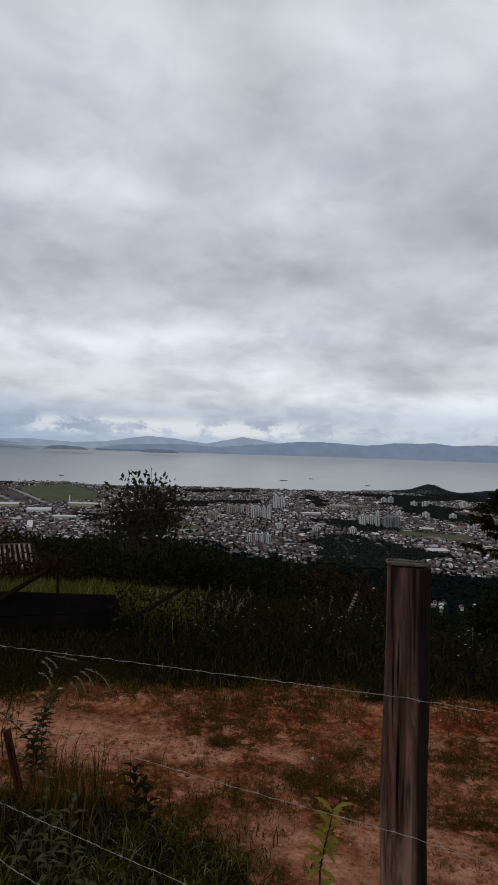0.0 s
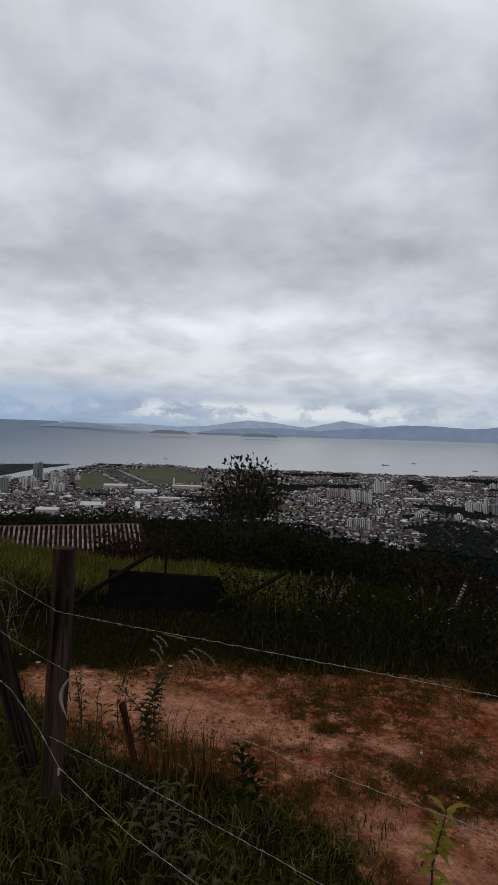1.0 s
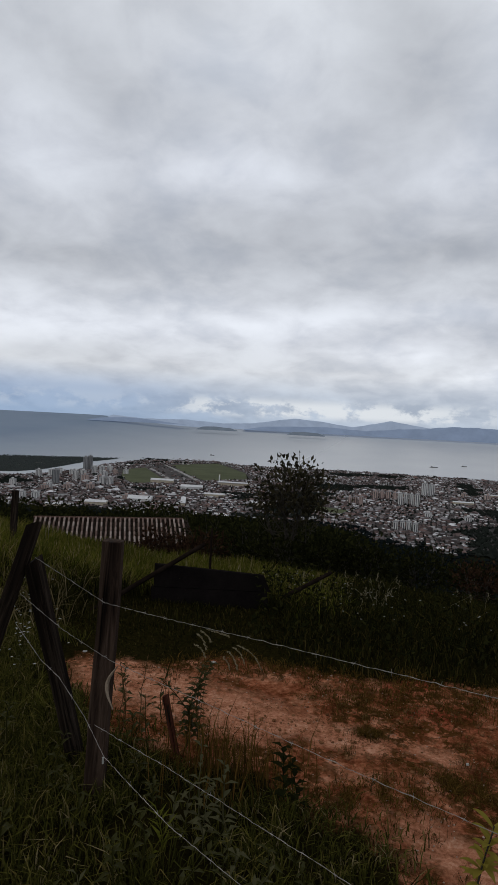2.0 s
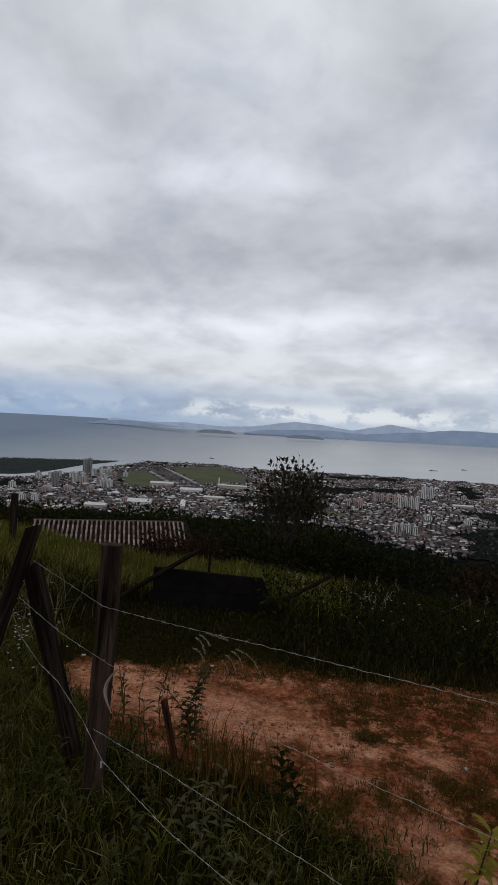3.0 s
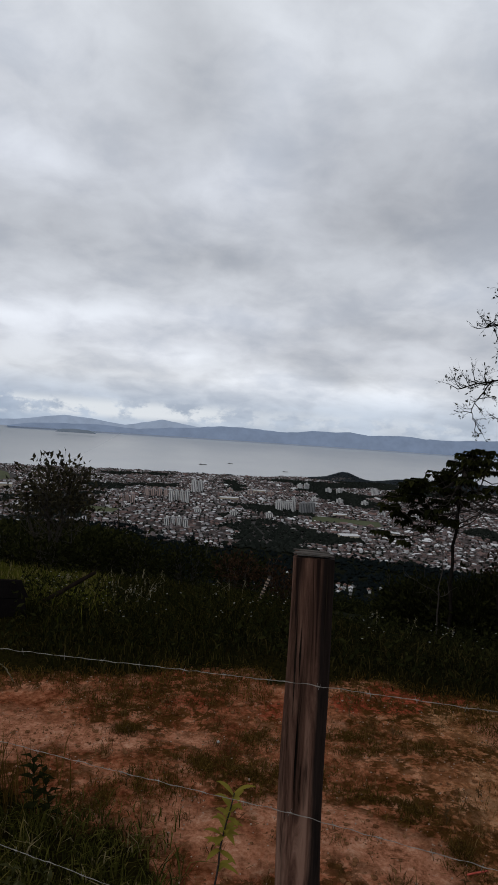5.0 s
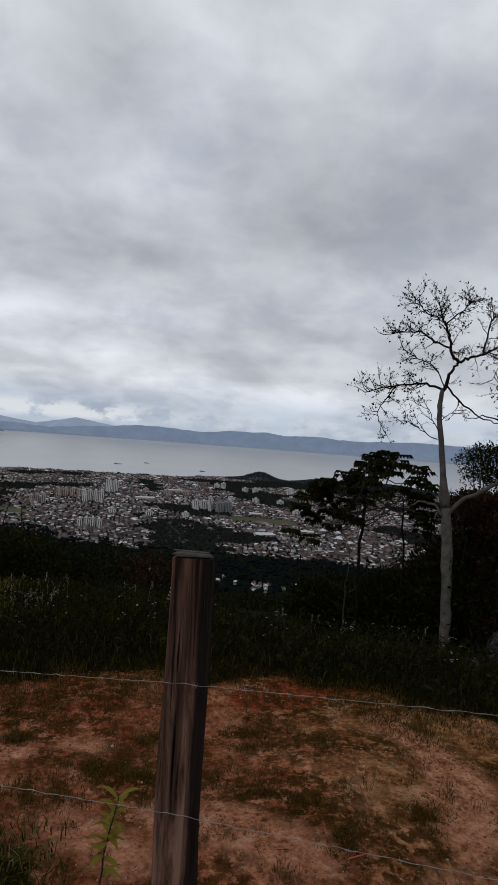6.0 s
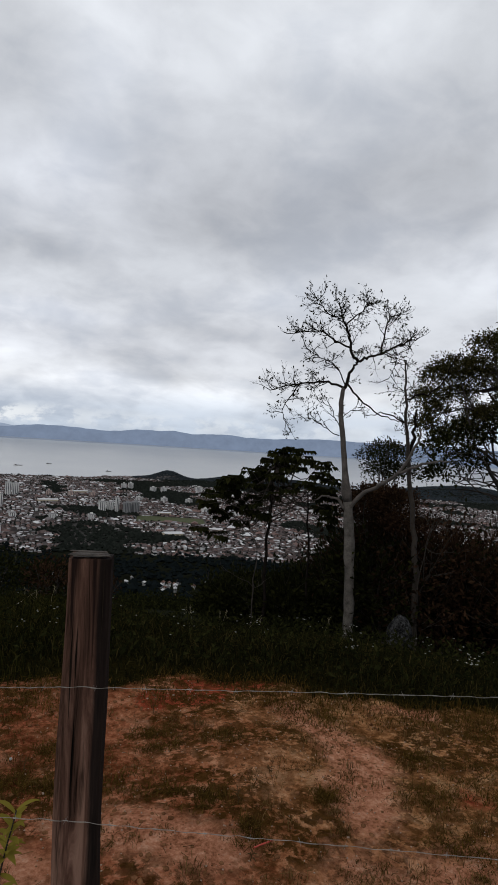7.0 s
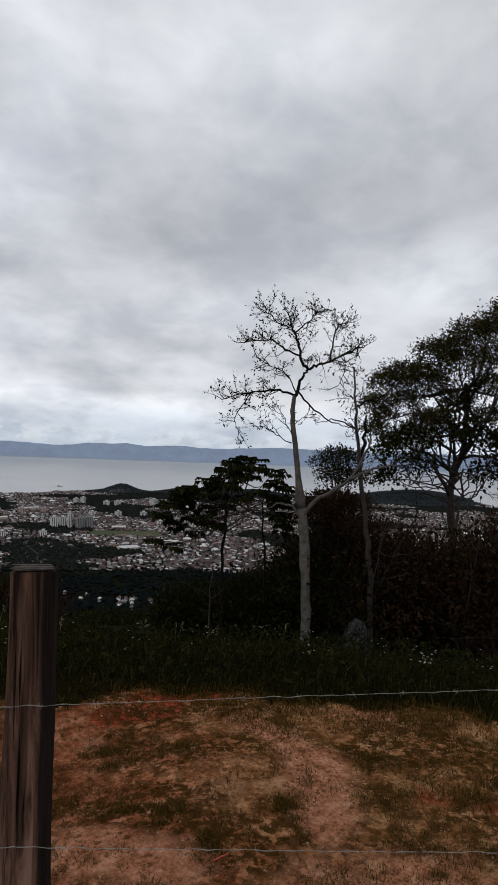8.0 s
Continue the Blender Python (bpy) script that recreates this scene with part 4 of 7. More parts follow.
def build_blocks():
    rng = np.random.default_rng(3)

    def row(a, d, n, gap, w, h, mat, label, turn=8.0, deep=16, jitter=0.12):
        for k in range(n):
            off = (k - (n - 1) / 2) * gap / d * 57.3
            apartment_block(a + off, d + rng.uniform(-14, 14), w, deep, h * (1 + rng.uniform(-jitter, jitter)), mat, label, turn + rng.uniform(-4, 4))

    row(-3.75, 1725, 4, 15, 11, 35, WHITE_WALL, "tall white apartment block with dark window columns")
    row(-2.1, 2020, 2, 21, 17, 40, WHITE_WALL, "tall pale apartment tower in the town")
    row(-3.9, 1275, 4, 13, 9.5, 19, WHITE_WALL, "white mid-rise apartment block with flat roof")
    row(-8.6, 1640, 3, 15, 11, 24, PINK_WALL, "pink mid-rise apartment block with flat roof")
    row(-5.9, 1830, 4, 19, 13, 22, PINK_WALL, "pink mid-rise apartment block with flat roof")
    row(6.2, 1670, 2, 22, 17, 27, WHITE_WALL, "white mid-rise apartment block with flat roof")
    row(7.2, 1650, 1, 10, 8, 40, WHITE_WALL, "slim white tower among grey blocks")
    row(8.5, 1640, 2, 22, 18, 29, GREY_WALL, "grey concrete apartment block with flat roof")
    row(14.7, 2400, 1, 10, 26, 24, WHITE_WALL, "white block near the wooded coast")
    row(10.9, 2330, 2, 40, 20, 17, WHITE_WALL, "white block near the wooded coast")
    row(8.0, 2420, 2, 26, 18, 22, WHITE_WALL, "white block near the coast")
    row(-33.9, 2330, 2, 16, 13, 50, GREY_WALL, "tall grey apartment tower near the river")
    row(-36.7, 1840, 1, 16, 15, 40, GREY_WALL, "tall grey apartment tower near the river")
    row(-34.6, 1960, 2, 22, 14, 30, WHITE_WALL, "pale apartment tower with dark window columns")
    row(-32.6, 2180, 3, 26, 14, 30, WHITE_WALL, "pale apartment tower with dark window columns")
    row(-32.4, 1990, 1, 20, 19, 28, WHITE_WALL, "pale apartment tower with dark window columns")
    row(-37.6, 2050, 2, 40, 15, 24, WHITE_WALL, "pale apartment tower with dark window columns")
    row(-35.6, 1700, 3, 60, 18, 15, PINK_WALL, "pink mid-rise apartment block with flat roof")
    for k in range(9):
        row(rng.uniform(-42, -29.5), rng.uniform(1380, 2350), 2, rng.uniform(20, 60), rng.uniform(11, 17), rng.uniform(13, 24), WHITE_WALL if k % 3 else PINK_WALL, "mid-rise apartment block in the river quarter")
    row(1.5, 1500, 3, 90, 15, 13, WHITE_WALL, "white low apartment block")
    row(3.0, 2050, 3, 70, 16, 16, PINK_WALL, "pink low apartment block")
    row(11.5, 1960, 3, 80, 18, 14, WHITE_WALL, "white low apartment block")
    row(18.5, 1700, 3, 90, 18, 15, WHITE_WALL, "white low apartment block")


def build_sheds():
    """Large halls with pale metal roofs and two landmarks of the plain."""
    rng = np.random.default_rng(8)

    def shed(a, d, w, l, h, turn, mat=METAL_ROOF):
        p = at_turn(a, d)
        ob = thing("warehouse", "low warehouse with a pale metal roof", "building", "warehouses of the town", (p[0], p[1], land(p[0], p[1])), turn)
        wall, roof = Soup(), Soup()
        box(wall, (-w / 2, -l / 2, -2), (w / 2, l / 2, h))
        part("wall", wall, BEIGE_WALL if rng.random() < 0.5 else WHITE_WALL, ob)
        e = 1.0
        roof.add([(-w / 2 - e, -l / 2 - e, h), (w / 2 + e, -l / 2 - e, h), (w / 2 + e, l / 2 + e, h), (-w / 2 - e, l / 2 + e, h), (-w / 2 - e, 0, h + l * 0.14), (w / 2 + e, 0, h + l * 0.14)],
                 [(0, 1, 5, 4), (2, 3, 4, 5), (1, 2, 5), (3, 0, 4), (3, 2, 1, 0)])
        part("roof", roof, mat, ob)
        return ob

    for a, d, w, l, h, turn in ((-27.0, 1960, 90, 45, 9, 20), (-24.2, 1800, 80, 50, 9, 20), (-22.0, 1640, 70, 30, 8, 15), (-29.0, 1500, 70, 60, 9, 20),
                                (-21.5, 1300, 30, 14, 6, 5), (-33.0, 1430, 60, 40, 8, 20), (-36.5, 1380, 60, 30, 8, 15),
                                (-17.5, 1500, 60, 30, 8, 10), (11.6, 1640, 44, 24, 7, -5), (12.5, 1290, 50, 34, 7, 10), (1.0, 1850, 70, 26, 8, 12), (3.6, 2150, 80, 22, 8, 15), (16.5, 1380, 40, 26, 7, 0)):
        shed(a, d, w * 0.8, l * 0.7, h, turn)
    # a white hall that stands end-on, close under the hill
    shed(-24.95, 1500, 120, 11, 7, 24 - 90)
    p = at_turn(-21.6, 1985)
    mark = thing("chimney_stack", "slim white chimney stack beside a beige hall", "chimney", "", (p[0], p[1], PLAIN))
    s = Soup()
    tube(s, [(0, 0, -2), (0, 0, 15), (0, 0, 31)], [2.6, 2.2, 1.8], 12)
    part("shaft", s, WHITE_WALL, mark, "", True)
    s = Soup()
    tube(s, [(0, 0, 31), (0, 0, 33)], [2.1, 2.1], 12)
    part("rim", s, BEIGE_WALL, mark)
    p = at_turn(-20.2, 1930)
    hall = thing("hall", "long beige hall with a flat pale roof", "building", "", (p[0], p[1], PLAIN), 12)
    s = Soup()
    box(s, (-48, -14, -2), (48, 14, 12))
    part("wall", s, BEIGE_WALL, hall)
    s = Soup()
    box(s, (-50, -16, 12), (50, 16, 13.5))
    part("roof", s, METAL_ROOF, hall)


def build_village():
    rng = np.random.default_rng(21)
    for a, d in VILLAGE:
        p = at_turn(a, d)
        z = land(p[0], p[1])
        ob = thing("village_house", "small white house in the wooded slope", "house", "houses in the wooded slope", (p[0], p[1], z + 1.5), rng.uniform(-40, 40))
        w, l, h = rng.uniform(1.2, 2.3), rng.uniform(1.6, 2.8), rng.uniform(2.4, 3.4)
        s = Soup()
        box(s, (-w, -l, -6), (w, l, h))
        part("wall", s, WHITE_WALL if rng.random() < 0.35 else GREY_WALL, ob)
        s = Soup()
        s.add([(-w - 0.6, -l - 0.6, h), (w + 0.6, -l - 0.6, h), (w + 0.6, l + 0.6, h), (-w - 0.6, l + 0.6, h), (0, -l - 0.6, h + 1.8), (0, l + 0.6, h + 1.8)],
              [(0, 4, 5, 3), (1, 2, 5, 4), (0, 1, 4), (2, 3, 5), (3, 2, 1, 0)])
        part("roof", s, METAL_ROOF if rng.random() < 0.4 else GREY_WALL if rng.random() < 0.5 else CLAY_TILE, ob)
        for x in (-w * 0.45, w * 0.45):
            s = Soup()
            box(s, (x - 0.6, -l - 0.06, 1.2), (x + 0.6, -l + 0.1, 2.4))
            part("window", s, WINDOW_GLASS, ob)


def build_ships():
    for a, d, n in ((-1.7, 3330, 22), (0.9, 3450, 14), (6.2, 3250, 14), (-22.4, 3300, 13)):
        p = at_turn(a, d)
        ob = thing("barge", "low dark barge moored in the bay", "boat", "boats moored in the bay", (p[0], p[1], water_level(d)), 5)
        s = Soup()
        s.add([(-n, -3, 0), (n * 0.85, -3, 0), (n * 0.85, 3, 0), (-n, 3, 0), (-n, -4, 1.8), (n, -4, 2.4), (n, 4, 2.4), (-n, 4, 1.8)],
              [(3, 2, 1, 0), (4, 5, 6, 7), (0, 1, 5, 4), (1, 2, 6, 5), (2, 3, 7, 6), (3, 0, 4, 7)])
        part("hull", s, DARK_BARK, ob)
        s = Soup()
        box(s, (-n * 0.7, -2.5, 1.8), (-n * 0.35, 2.5, 6))
        part("wheelhouse", s, GREY_WALL, ob)


# ---- trees ----
def along(pts, t):
    t = min(max(t, 0.0), 0.9999) * (len(pts) - 1)
    i = int(t)
    return pts[i] * (1 - (t - i)) + pts[i + 1] * (t - i)


def bend(guide, rng, steps=4, wobble=0.03):
    """A smooth line through a few guide points."""
    g = [np.asarray(p, float) for p in guide]
    g = [2 * g[0] - g[1]] + g + [2 * g[-1] - g[-2]]
    out = []
    for i in range(1, len(g) - 2):
        for k in range(steps):
            t = k / steps
            a, b, c, d = g[i - 1:i + 3]
            p = 0.5 * (2 * b + (c - a) * t + (2 * a - 5 * b + 4 * c - d) * t * t + (3 * b - a - 3 * c + d) * t ** 3)
            out.append(p + rng.normal(0, wobble, 3) * (0 if i == 1 and k == 0 else 1))
    out.append(g[-2])
    return out


def grow(soup, tips, start, way, length, radius, level, rng, rise=0.10, wander=0.22, kids=(3, 5), sides=5):
    n = 4 if level else 3
    w = unit(np.asarray(way, float))
    pts = [np.asarray(start, float)]
    for _ in range(n):
        w = unit(w + rng.normal(0, wander, 3) + vec(0, 0, rise))
        pts.append(pts[-1] + w * length / n)
    tube(soup, pts, np.linspace(radius, radius * 0.5, n + 1), sides, 0, False)
    if level == 0:
        tips.extend([(pts[-1], w), (pts[-2], w), (pts[1], w)])
        return
    for _ in range(int(rng.integers(*kids))):
        q = along(pts, rng.uniform(0.25, 1.0))
        grow(soup, tips, q, w * 0.7 + rng.normal(0, 0.6, 3), length * rng.uniform(0.45, 0.7), radius * 0.5, level - 1, rng, rise, wander, kids, max(3, sides - 1))
    grow(soup, tips, pts[-1], w, length * 0.6, radius * 0.5, level - 1, rng, rise, wander, kids, max(3, sides - 1))


def build_bare_tree():
    """The pale-trunked tree, almost bare, at the brink of the slope."""
    rng = np.random.default_rng(14)
    ob = thing("bare_tree", "nearly bare tree with a pale blotched trunk", "tree", "trees at the brink of the slope", (6.76, 11.4, 0))
    o = vec(6.76, 11.4, 0)
    side, back = vec(0.866, -0.5, 0), vec(0.5, 0.866, 0)

    def at(u, z, b=0.0):
        return side * u + back * b + vec(0, 0, z)

    trunk = Soup()
    guide = bend([at(0.02, -3.2), at(-0.02, -2.47), at(-0.03, -1.75), at(-0.09, -0.78), at(-0.17, 0.25), at(-0.26, 0.8), at(-0.33, 1.4), at(-0.44, 2.14), at(-0.46, 2.63), at(-0.43, 2.87)], rng, 4, 0.008)
    span = np.linspace(0, 1, len(guide))
    girth = np.interp(span, [0, 0.1, 0.55, 0.6, 1.0], [0.125, 0.108, 0.098, 0.064, 0.042]) * (1 + (0.07 * np.sin(span * 40) + 0.09 * rng.normal(0, 1, len(span))) * (span < 0.58))
    fork = 17
    tube(trunk, guide[:fork + 1], girth[:fork + 1], 12)
    part("trunk", trunk, PALE_BARK, ob, "pale trunk with dark blotches", True)
    stem = Soup()
    tube(stem, guide[fork:], girth[fork:], 10)
    part("upper_stem", stem, STEM_BARK, ob, "grey upper stem above the fork", True)
    # limbs: their line, girth, and how many twigs they carry
    limbs = [
        ([at(-0.43, 2.85), at(-0.33, 3.1), at(-0.23, 3.35), at(-0.15, 3.46)], 0.042, 2),
        ([at(-0.16, 3.44), at(-0.30, 3.62), at(-0.37, 3.93), at(-0.48, 4.23), at(-0.57, 4.45), at(-0.64, 4.70)], 0.034, 15),
        ([at(-0.13, 3.44), at(0.07, 3.56, 0.1), at(0.31, 3.63, 0.1), at(0.55, 3.78, 0.2), at(0.84, 3.94, 0.2), at(1.06, 4.01, 0.2)], 0.030, 15),
        ([at(-0.36, 3.74), at(-0.68, 3.88, 0.1), at(-0.93, 4.08, 0.1), at(-1.18, 4.10, 0.2), at(-1.70, 4.04, 0.2)], 0.022, 15),
        ([at(-0.43, 2.86), at(-0.77, 2.99, 0.1), at(-1.20, 2.94, 0.1), at(-1.63, 2.88, 0.1), at(-2.05, 2.75, 0.1)], 0.028, 16),
        ([at(-1.40, 2.90, 0.1), at(-1.58, 2.60), at(-1.72, 2.30), at(-1.58, 1.95)], 0.014, 6),
        ([at(-0.57, 4.36), at(-0.82, 4.42, -0.1), at(-1.05, 4.62, -0.1), at(-1.14, 4.78)], 0.016, 9),
        ([at(-0.48, 4.20), at(-0.27, 4.48, 0.2), at(-0.08, 4.66, 0.2), at(-0.06, 4.76, 0.2)], 0.018, 11),
        ([at(0.31, 3.63, 0.1), at(0.36, 4.08, -0.1), at(0.47, 4.36, -0.2), at(0.66, 4.42, -0.2)], 0.018, 11),
        ([at(0.55, 3.78, 0.2), at(0.62, 3.5), at(0.5, 3.1)], 0.012, 6),
        ([at(-0.40, 2.92), at(-0.62, 3.30, -0.2), at(-0.95, 3.45, -0.3), at(-1.25, 3.62, -0.3)], 0.014, 8),
        ([at(-0.36, 2.95), at(-0.08, 2.64), at(0.23, 2.40), at(0.54, 2.26), at(0.80, 2.20)], 0.022, 1),
        ([at(-0.46, 1.83), at(-0.79, 2.00, -0.1), at(-1.05, 2.16, -0.1), at(-1.17, 2.11, -0.1)], 0.011, 4),
        ([at(-0.46, 2.01), at(-0.69, 2.42), at(-0.94, 2.55)], 0.010, 3),
        ([at(-0.46, 2.18), at(-0.26, 2.38), at(-0.10, 2.45)], 0.009, 2),
    ]
    tips = []
    for guide, r, twigs in limbs:
        pts = bend(guide, rng, 4, 0.014)
        s = Soup()
        tube(s, pts, np.linspace(r, r * 0.4, len(pts)), 7)
        twigs = int(twigs * 1.5)
        for k in range(twigs):
            q = along(pts, 0.22 + 0.78 * k / max(1, twigs - 1))
            w = unit(pts[-1] - pts[0]) * 0.6 + side * rng.normal(0, 0.8) + back * rng.normal(0, 0.4) + vec(0, 0, rng.uniform(-0.6, 0.75))
            grow(s, tips, q, w, rng.uniform(0.15, 0.30), 0.0095, 2, rng, 0.05, 0.17, (2, 4), 4)
        part("limb", s, TWIG_BARK, ob, "", True)
    low = Soup()
    pts = bend([at(-0.18, 0.26), at(0.11, 0.62), at(0.47, 0.82), at(0.82, 1.13), at(1.04, 1.51), at(1.21, 1.88), at(1.24, 2.07)], rng, 4, 0.012)
    tube(low, pts, np.linspace(0.052, 0.018, len(pts)), 8)
    pts = bend([at(0.80, 1.10), at(1.17, 1.28), at(1.58, 1.41), at(1.88, 1.39)], rng, 4, 0.015)
    tube(low, pts, np.linspace(0.036, 0.015, len(pts)), 6)
    pts = bend([at(-0.20, 0.23), at(-0.43, 0.44), at(-0.68, 0.51), at(-0.92, 0.40)], rng, 4, 0.015)
    tube(low, pts, np.linspace(0.040, 0.012, len(pts)), 6)
    part("low_limb", low, STEM_BARK, ob, "", True)
    leaves = Soup()
    for p, w in tips:
        for _ in range(int(rng.integers(0, 3)) if rng.random() < 0.35 else 0):
            leaf(leaves, p + rng.normal(0, 0.015, 3), w + rng.normal(0, 0.4, 3), rng.normal(0, 1, 3), rng.uniform(0.04, 0.085), rng.uniform(0.02, 0.035))
    part("sparse_leaves", leaves, DARK_LEAF, ob, "few small dark leaves")


def build_dead_stem():
    rng = np.random.default_rng(4)
    ob = thing("slender_tree", "slender dark leaning tree with bare broken top", "tree", "trees at the brink of the slope", (8.0, 10.84, 0))
    side = vec(0.82, -0.57, 0)
    s, tips = Soup(), []
    pts = bend([side * 0.02 + vec(0, 0, -3.0), side * -0.03 + vec(0, 0, -1.33), side * -0.12 + vec(0, 0, -0.25), side * -0.21 + vec(0, 0, 0.48), side * -0.32 + vec(0, 0, 1.21), side * -0.38 + vec(0, 0, 1.82), side * -0.43 + vec(0, 0, 2.43), side * -0.48 + vec(0, 0, 2.93), side * -0.51 + vec(0, 0, 3.54)], rng, 4, 0.012)
    tube(s, pts, np.linspace(0.075, 0.016, len(pts)), 8)
    part("trunk", s, DARK_BARK, ob, "", True)
    s = Soup()
    q = bend([side * -0.3 + vec(0, 0.1, 1.5), side * -0.2 + vec(0, 0.05, 2.0), side * -0.22 + vec(0, 0, 2.5)], rng)
    tube(s, q, np.linspace(0.05, 0.018, len(q)), 6)
    q = bend([side * -0.46 + vec(0, 0, 2.68), side * -0.1 + vec(0, 0, 2.81), side * 0.25 + vec(0, 0, 3.06), side * 0.42 + vec(0, 0, 3.43), side * 0.56 + vec(0, 0, 3.79)], rng)
    tube(s, q, np.linspace(0.025, 0.008, len(q)), 5)
    q = bend([side * -0.4 + vec(0, 0.1, 2.2), side * -0.9 + vec(0, 0.05, 2.35), side * -1.3 + vec(0, 0, 2.3)], rng)
    tube(s, q, np.linspace(0.02, 0.008, len(q)), 5)
    part("branch", s, TWIG_BARK, ob, "", True)
    for k in range(16):
        s = Soup()
        p = along(pts, rng.uniform(0.6, 0.98))
        grow(s, tips, p, rng.normal(0, 0.8, 3) + vec(0, 0, 0.5), rng.uniform(0.25, 0.5), 0.008, 1, rng, 0.15, 0.3, (2, 4), 4)
        part("twig", s, TWIG_BARK, ob, "", True)
    leaves = Soup()
    for p, w in tips:
        leaf(leaves, p, w + rng.normal(0, 0.5, 3), rng.normal(0, 1, 3), rng.uniform(0.05, 0.09), 0.035)
    part("sparse_leaves", leaves, DARK_LEAF, ob)


def crown_tree(name, label, base, lobes, side, trunk_guide, trunk_r, leaf_mat, bark, size, per, seed, group, width=0.5):
    """A full tree: a trunk, limbs to every lobe of the crown, and its leaves."""
    rng = np.random.default_rng(seed)
    ob = thing(name, label, "tree", group, base)
    back = vec(-side[1], side[0], 0)
    s = Soup()
    pts = bend([side * u + vec(0, 0, z) for u, z in trunk_guide], rng, 4, 0.03)
    tube(s, pts, np.linspace(trunk_r, trunk_r * 0.4, len(pts)), 9)
    part("trunk", s, bark, ob, "", True)
    leaves = Soup()
    for u, z, r in lobes:
        wood = Soup()
        c = side * u + back * rng.uniform(-0.9, 0.9) + vec(0, 0, z)
        start = along(pts, rng.uniform(0.45, 1.0))
        mid = (start + c) / 2 + vec(0, 0, -0.2) + rng.normal(0, 0.12, 3)
        q = bend([start, mid, c], rng, 4, 0.04)
        tube(wood, q, np.linspace(trunk_r * 0.35, 0.012, len(q)), 5)
        tips = []
        for _ in range(4):
            grow(wood, tips, along(q, rng.uniform(0.5, 1)), rng.normal(0, 1, 3) + vec(0, 0, 0.4), r * 0.8, 0.014, 1, rng, 0.05, 0.3, (3, 5), 3)
        part("limb", wood, bark, ob, "", True)
        # small tufts of leaves, thicker towards the upper side, with gaps between them
        for _ in range(int(per * r)):
            d = unit(rng.normal(0, 1, 3) + vec(0, 0, 0.35))
            h = c + d * r * rng.uniform(0.45, 1.08) * vec(1.25, 1.25, 0.52)
            for _ in range(7):
                p = h + rng.normal(0, size * 0.9, 3)
                leaf(leaves, p, d + rng.normal(0, 0.8, 3), rng.normal(0, 0.6, 3) + vec(0, 0, 1), size * rng.uniform(0.6, 1.2), size * width * rng.uniform(0.7, 1.2))
    part("crown", leaves, leaf_mat, ob)
    return ob


def build_big_leaf_tree():
    """A thin tree whose twigs end in rosettes of large lobed leaves."""
    rng = np.random.default_rng(31)
    ob = thing("broadleaf_tree", "thin tree with large dark drooping leaves", "tree", "trees at the brink of the slope", (5.37, 12.93, 0))
    side = vec(0.92, -0.38, 0)
    back = vec(0.38, 0.92, 0)
    s = Soup()
    trunk = bend([vec(0, 0, -3.4), vec(0.02, 0, -1), side * 0.03 + vec(0, 0, 0.2), side * 0.1 + vec(0, 0, 1.2)], rng)
    tube(s, trunk, np.linspace(0.045, 0.02, len(trunk)), 7)
    q = bend([side * 1.0 + vec(0, 0.1, -3.4), side * 1.0 + vec(0, 0.1, -1), side * 0.9 + vec(0, 0.1, 0.5)], rng)
    tube(s, q, np.linspace(0.035, 0.015, len(q)), 6)
    part("trunk", s, TWIG_BARK, ob, "", True)
    leaves = Soup()
    for k in range(66):
        wood = Soup()
        u = rng.uniform(-1.65, 1.5)
        z = float(np.interp(u, [-1.65, -1.4, -0.9, -0.2, 0.0, 0.6, 1.15, 1.3, 1.5], [-0.1, 0.25, 0.75, 1.05, 1.35, 1.52, 1.48, 1.1, 0.6])) - 1.2 * rng.uniform(0, 1.0) ** 2.3
        c = side * u + back * rng.uniform(-0.6, 0.6) + vec(0, 0, z)
        start = along(trunk, rng.uniform(0.5, 0.98))
        p = bend([start, (start + c) / 2 + vec(0, 0, -0.22), c], rng, 4, 0.02)
        tube(wood, p, np.linspace(0.018, 0.006, len(p)), 5)
        for i in range(int(rng.integers(5, 9))):
            a = i * 2.4 + rng.uniform(-0.3, 0.3)
            way = side * math.cos(a) + back * math.sin(a) + vec(0, 0, rng.uniform(-0.5, 0.35))
            hub = c + unit(way) * 0.13
            tube(wood, [c, hub], [0.004, 0.003], 3)
            for j in range(5):
                b = (j - 2) * 0.55
                w = unit(way) * math.cos(b) + unit(np.cross(way, vec(0, 0, 1))) * math.sin(b) + vec(0, 0, -0.25)
                leaf(leaves, hub, w, vec(0, 0, 1), rng.uniform(0.15, 0.22), 0.13, 0, 0.3)
        part("branch", wood, DARK_BARK, ob, "", True)
    part("leaves", leaves, DARK_LEAF, ob, "large dark lobed leaves")


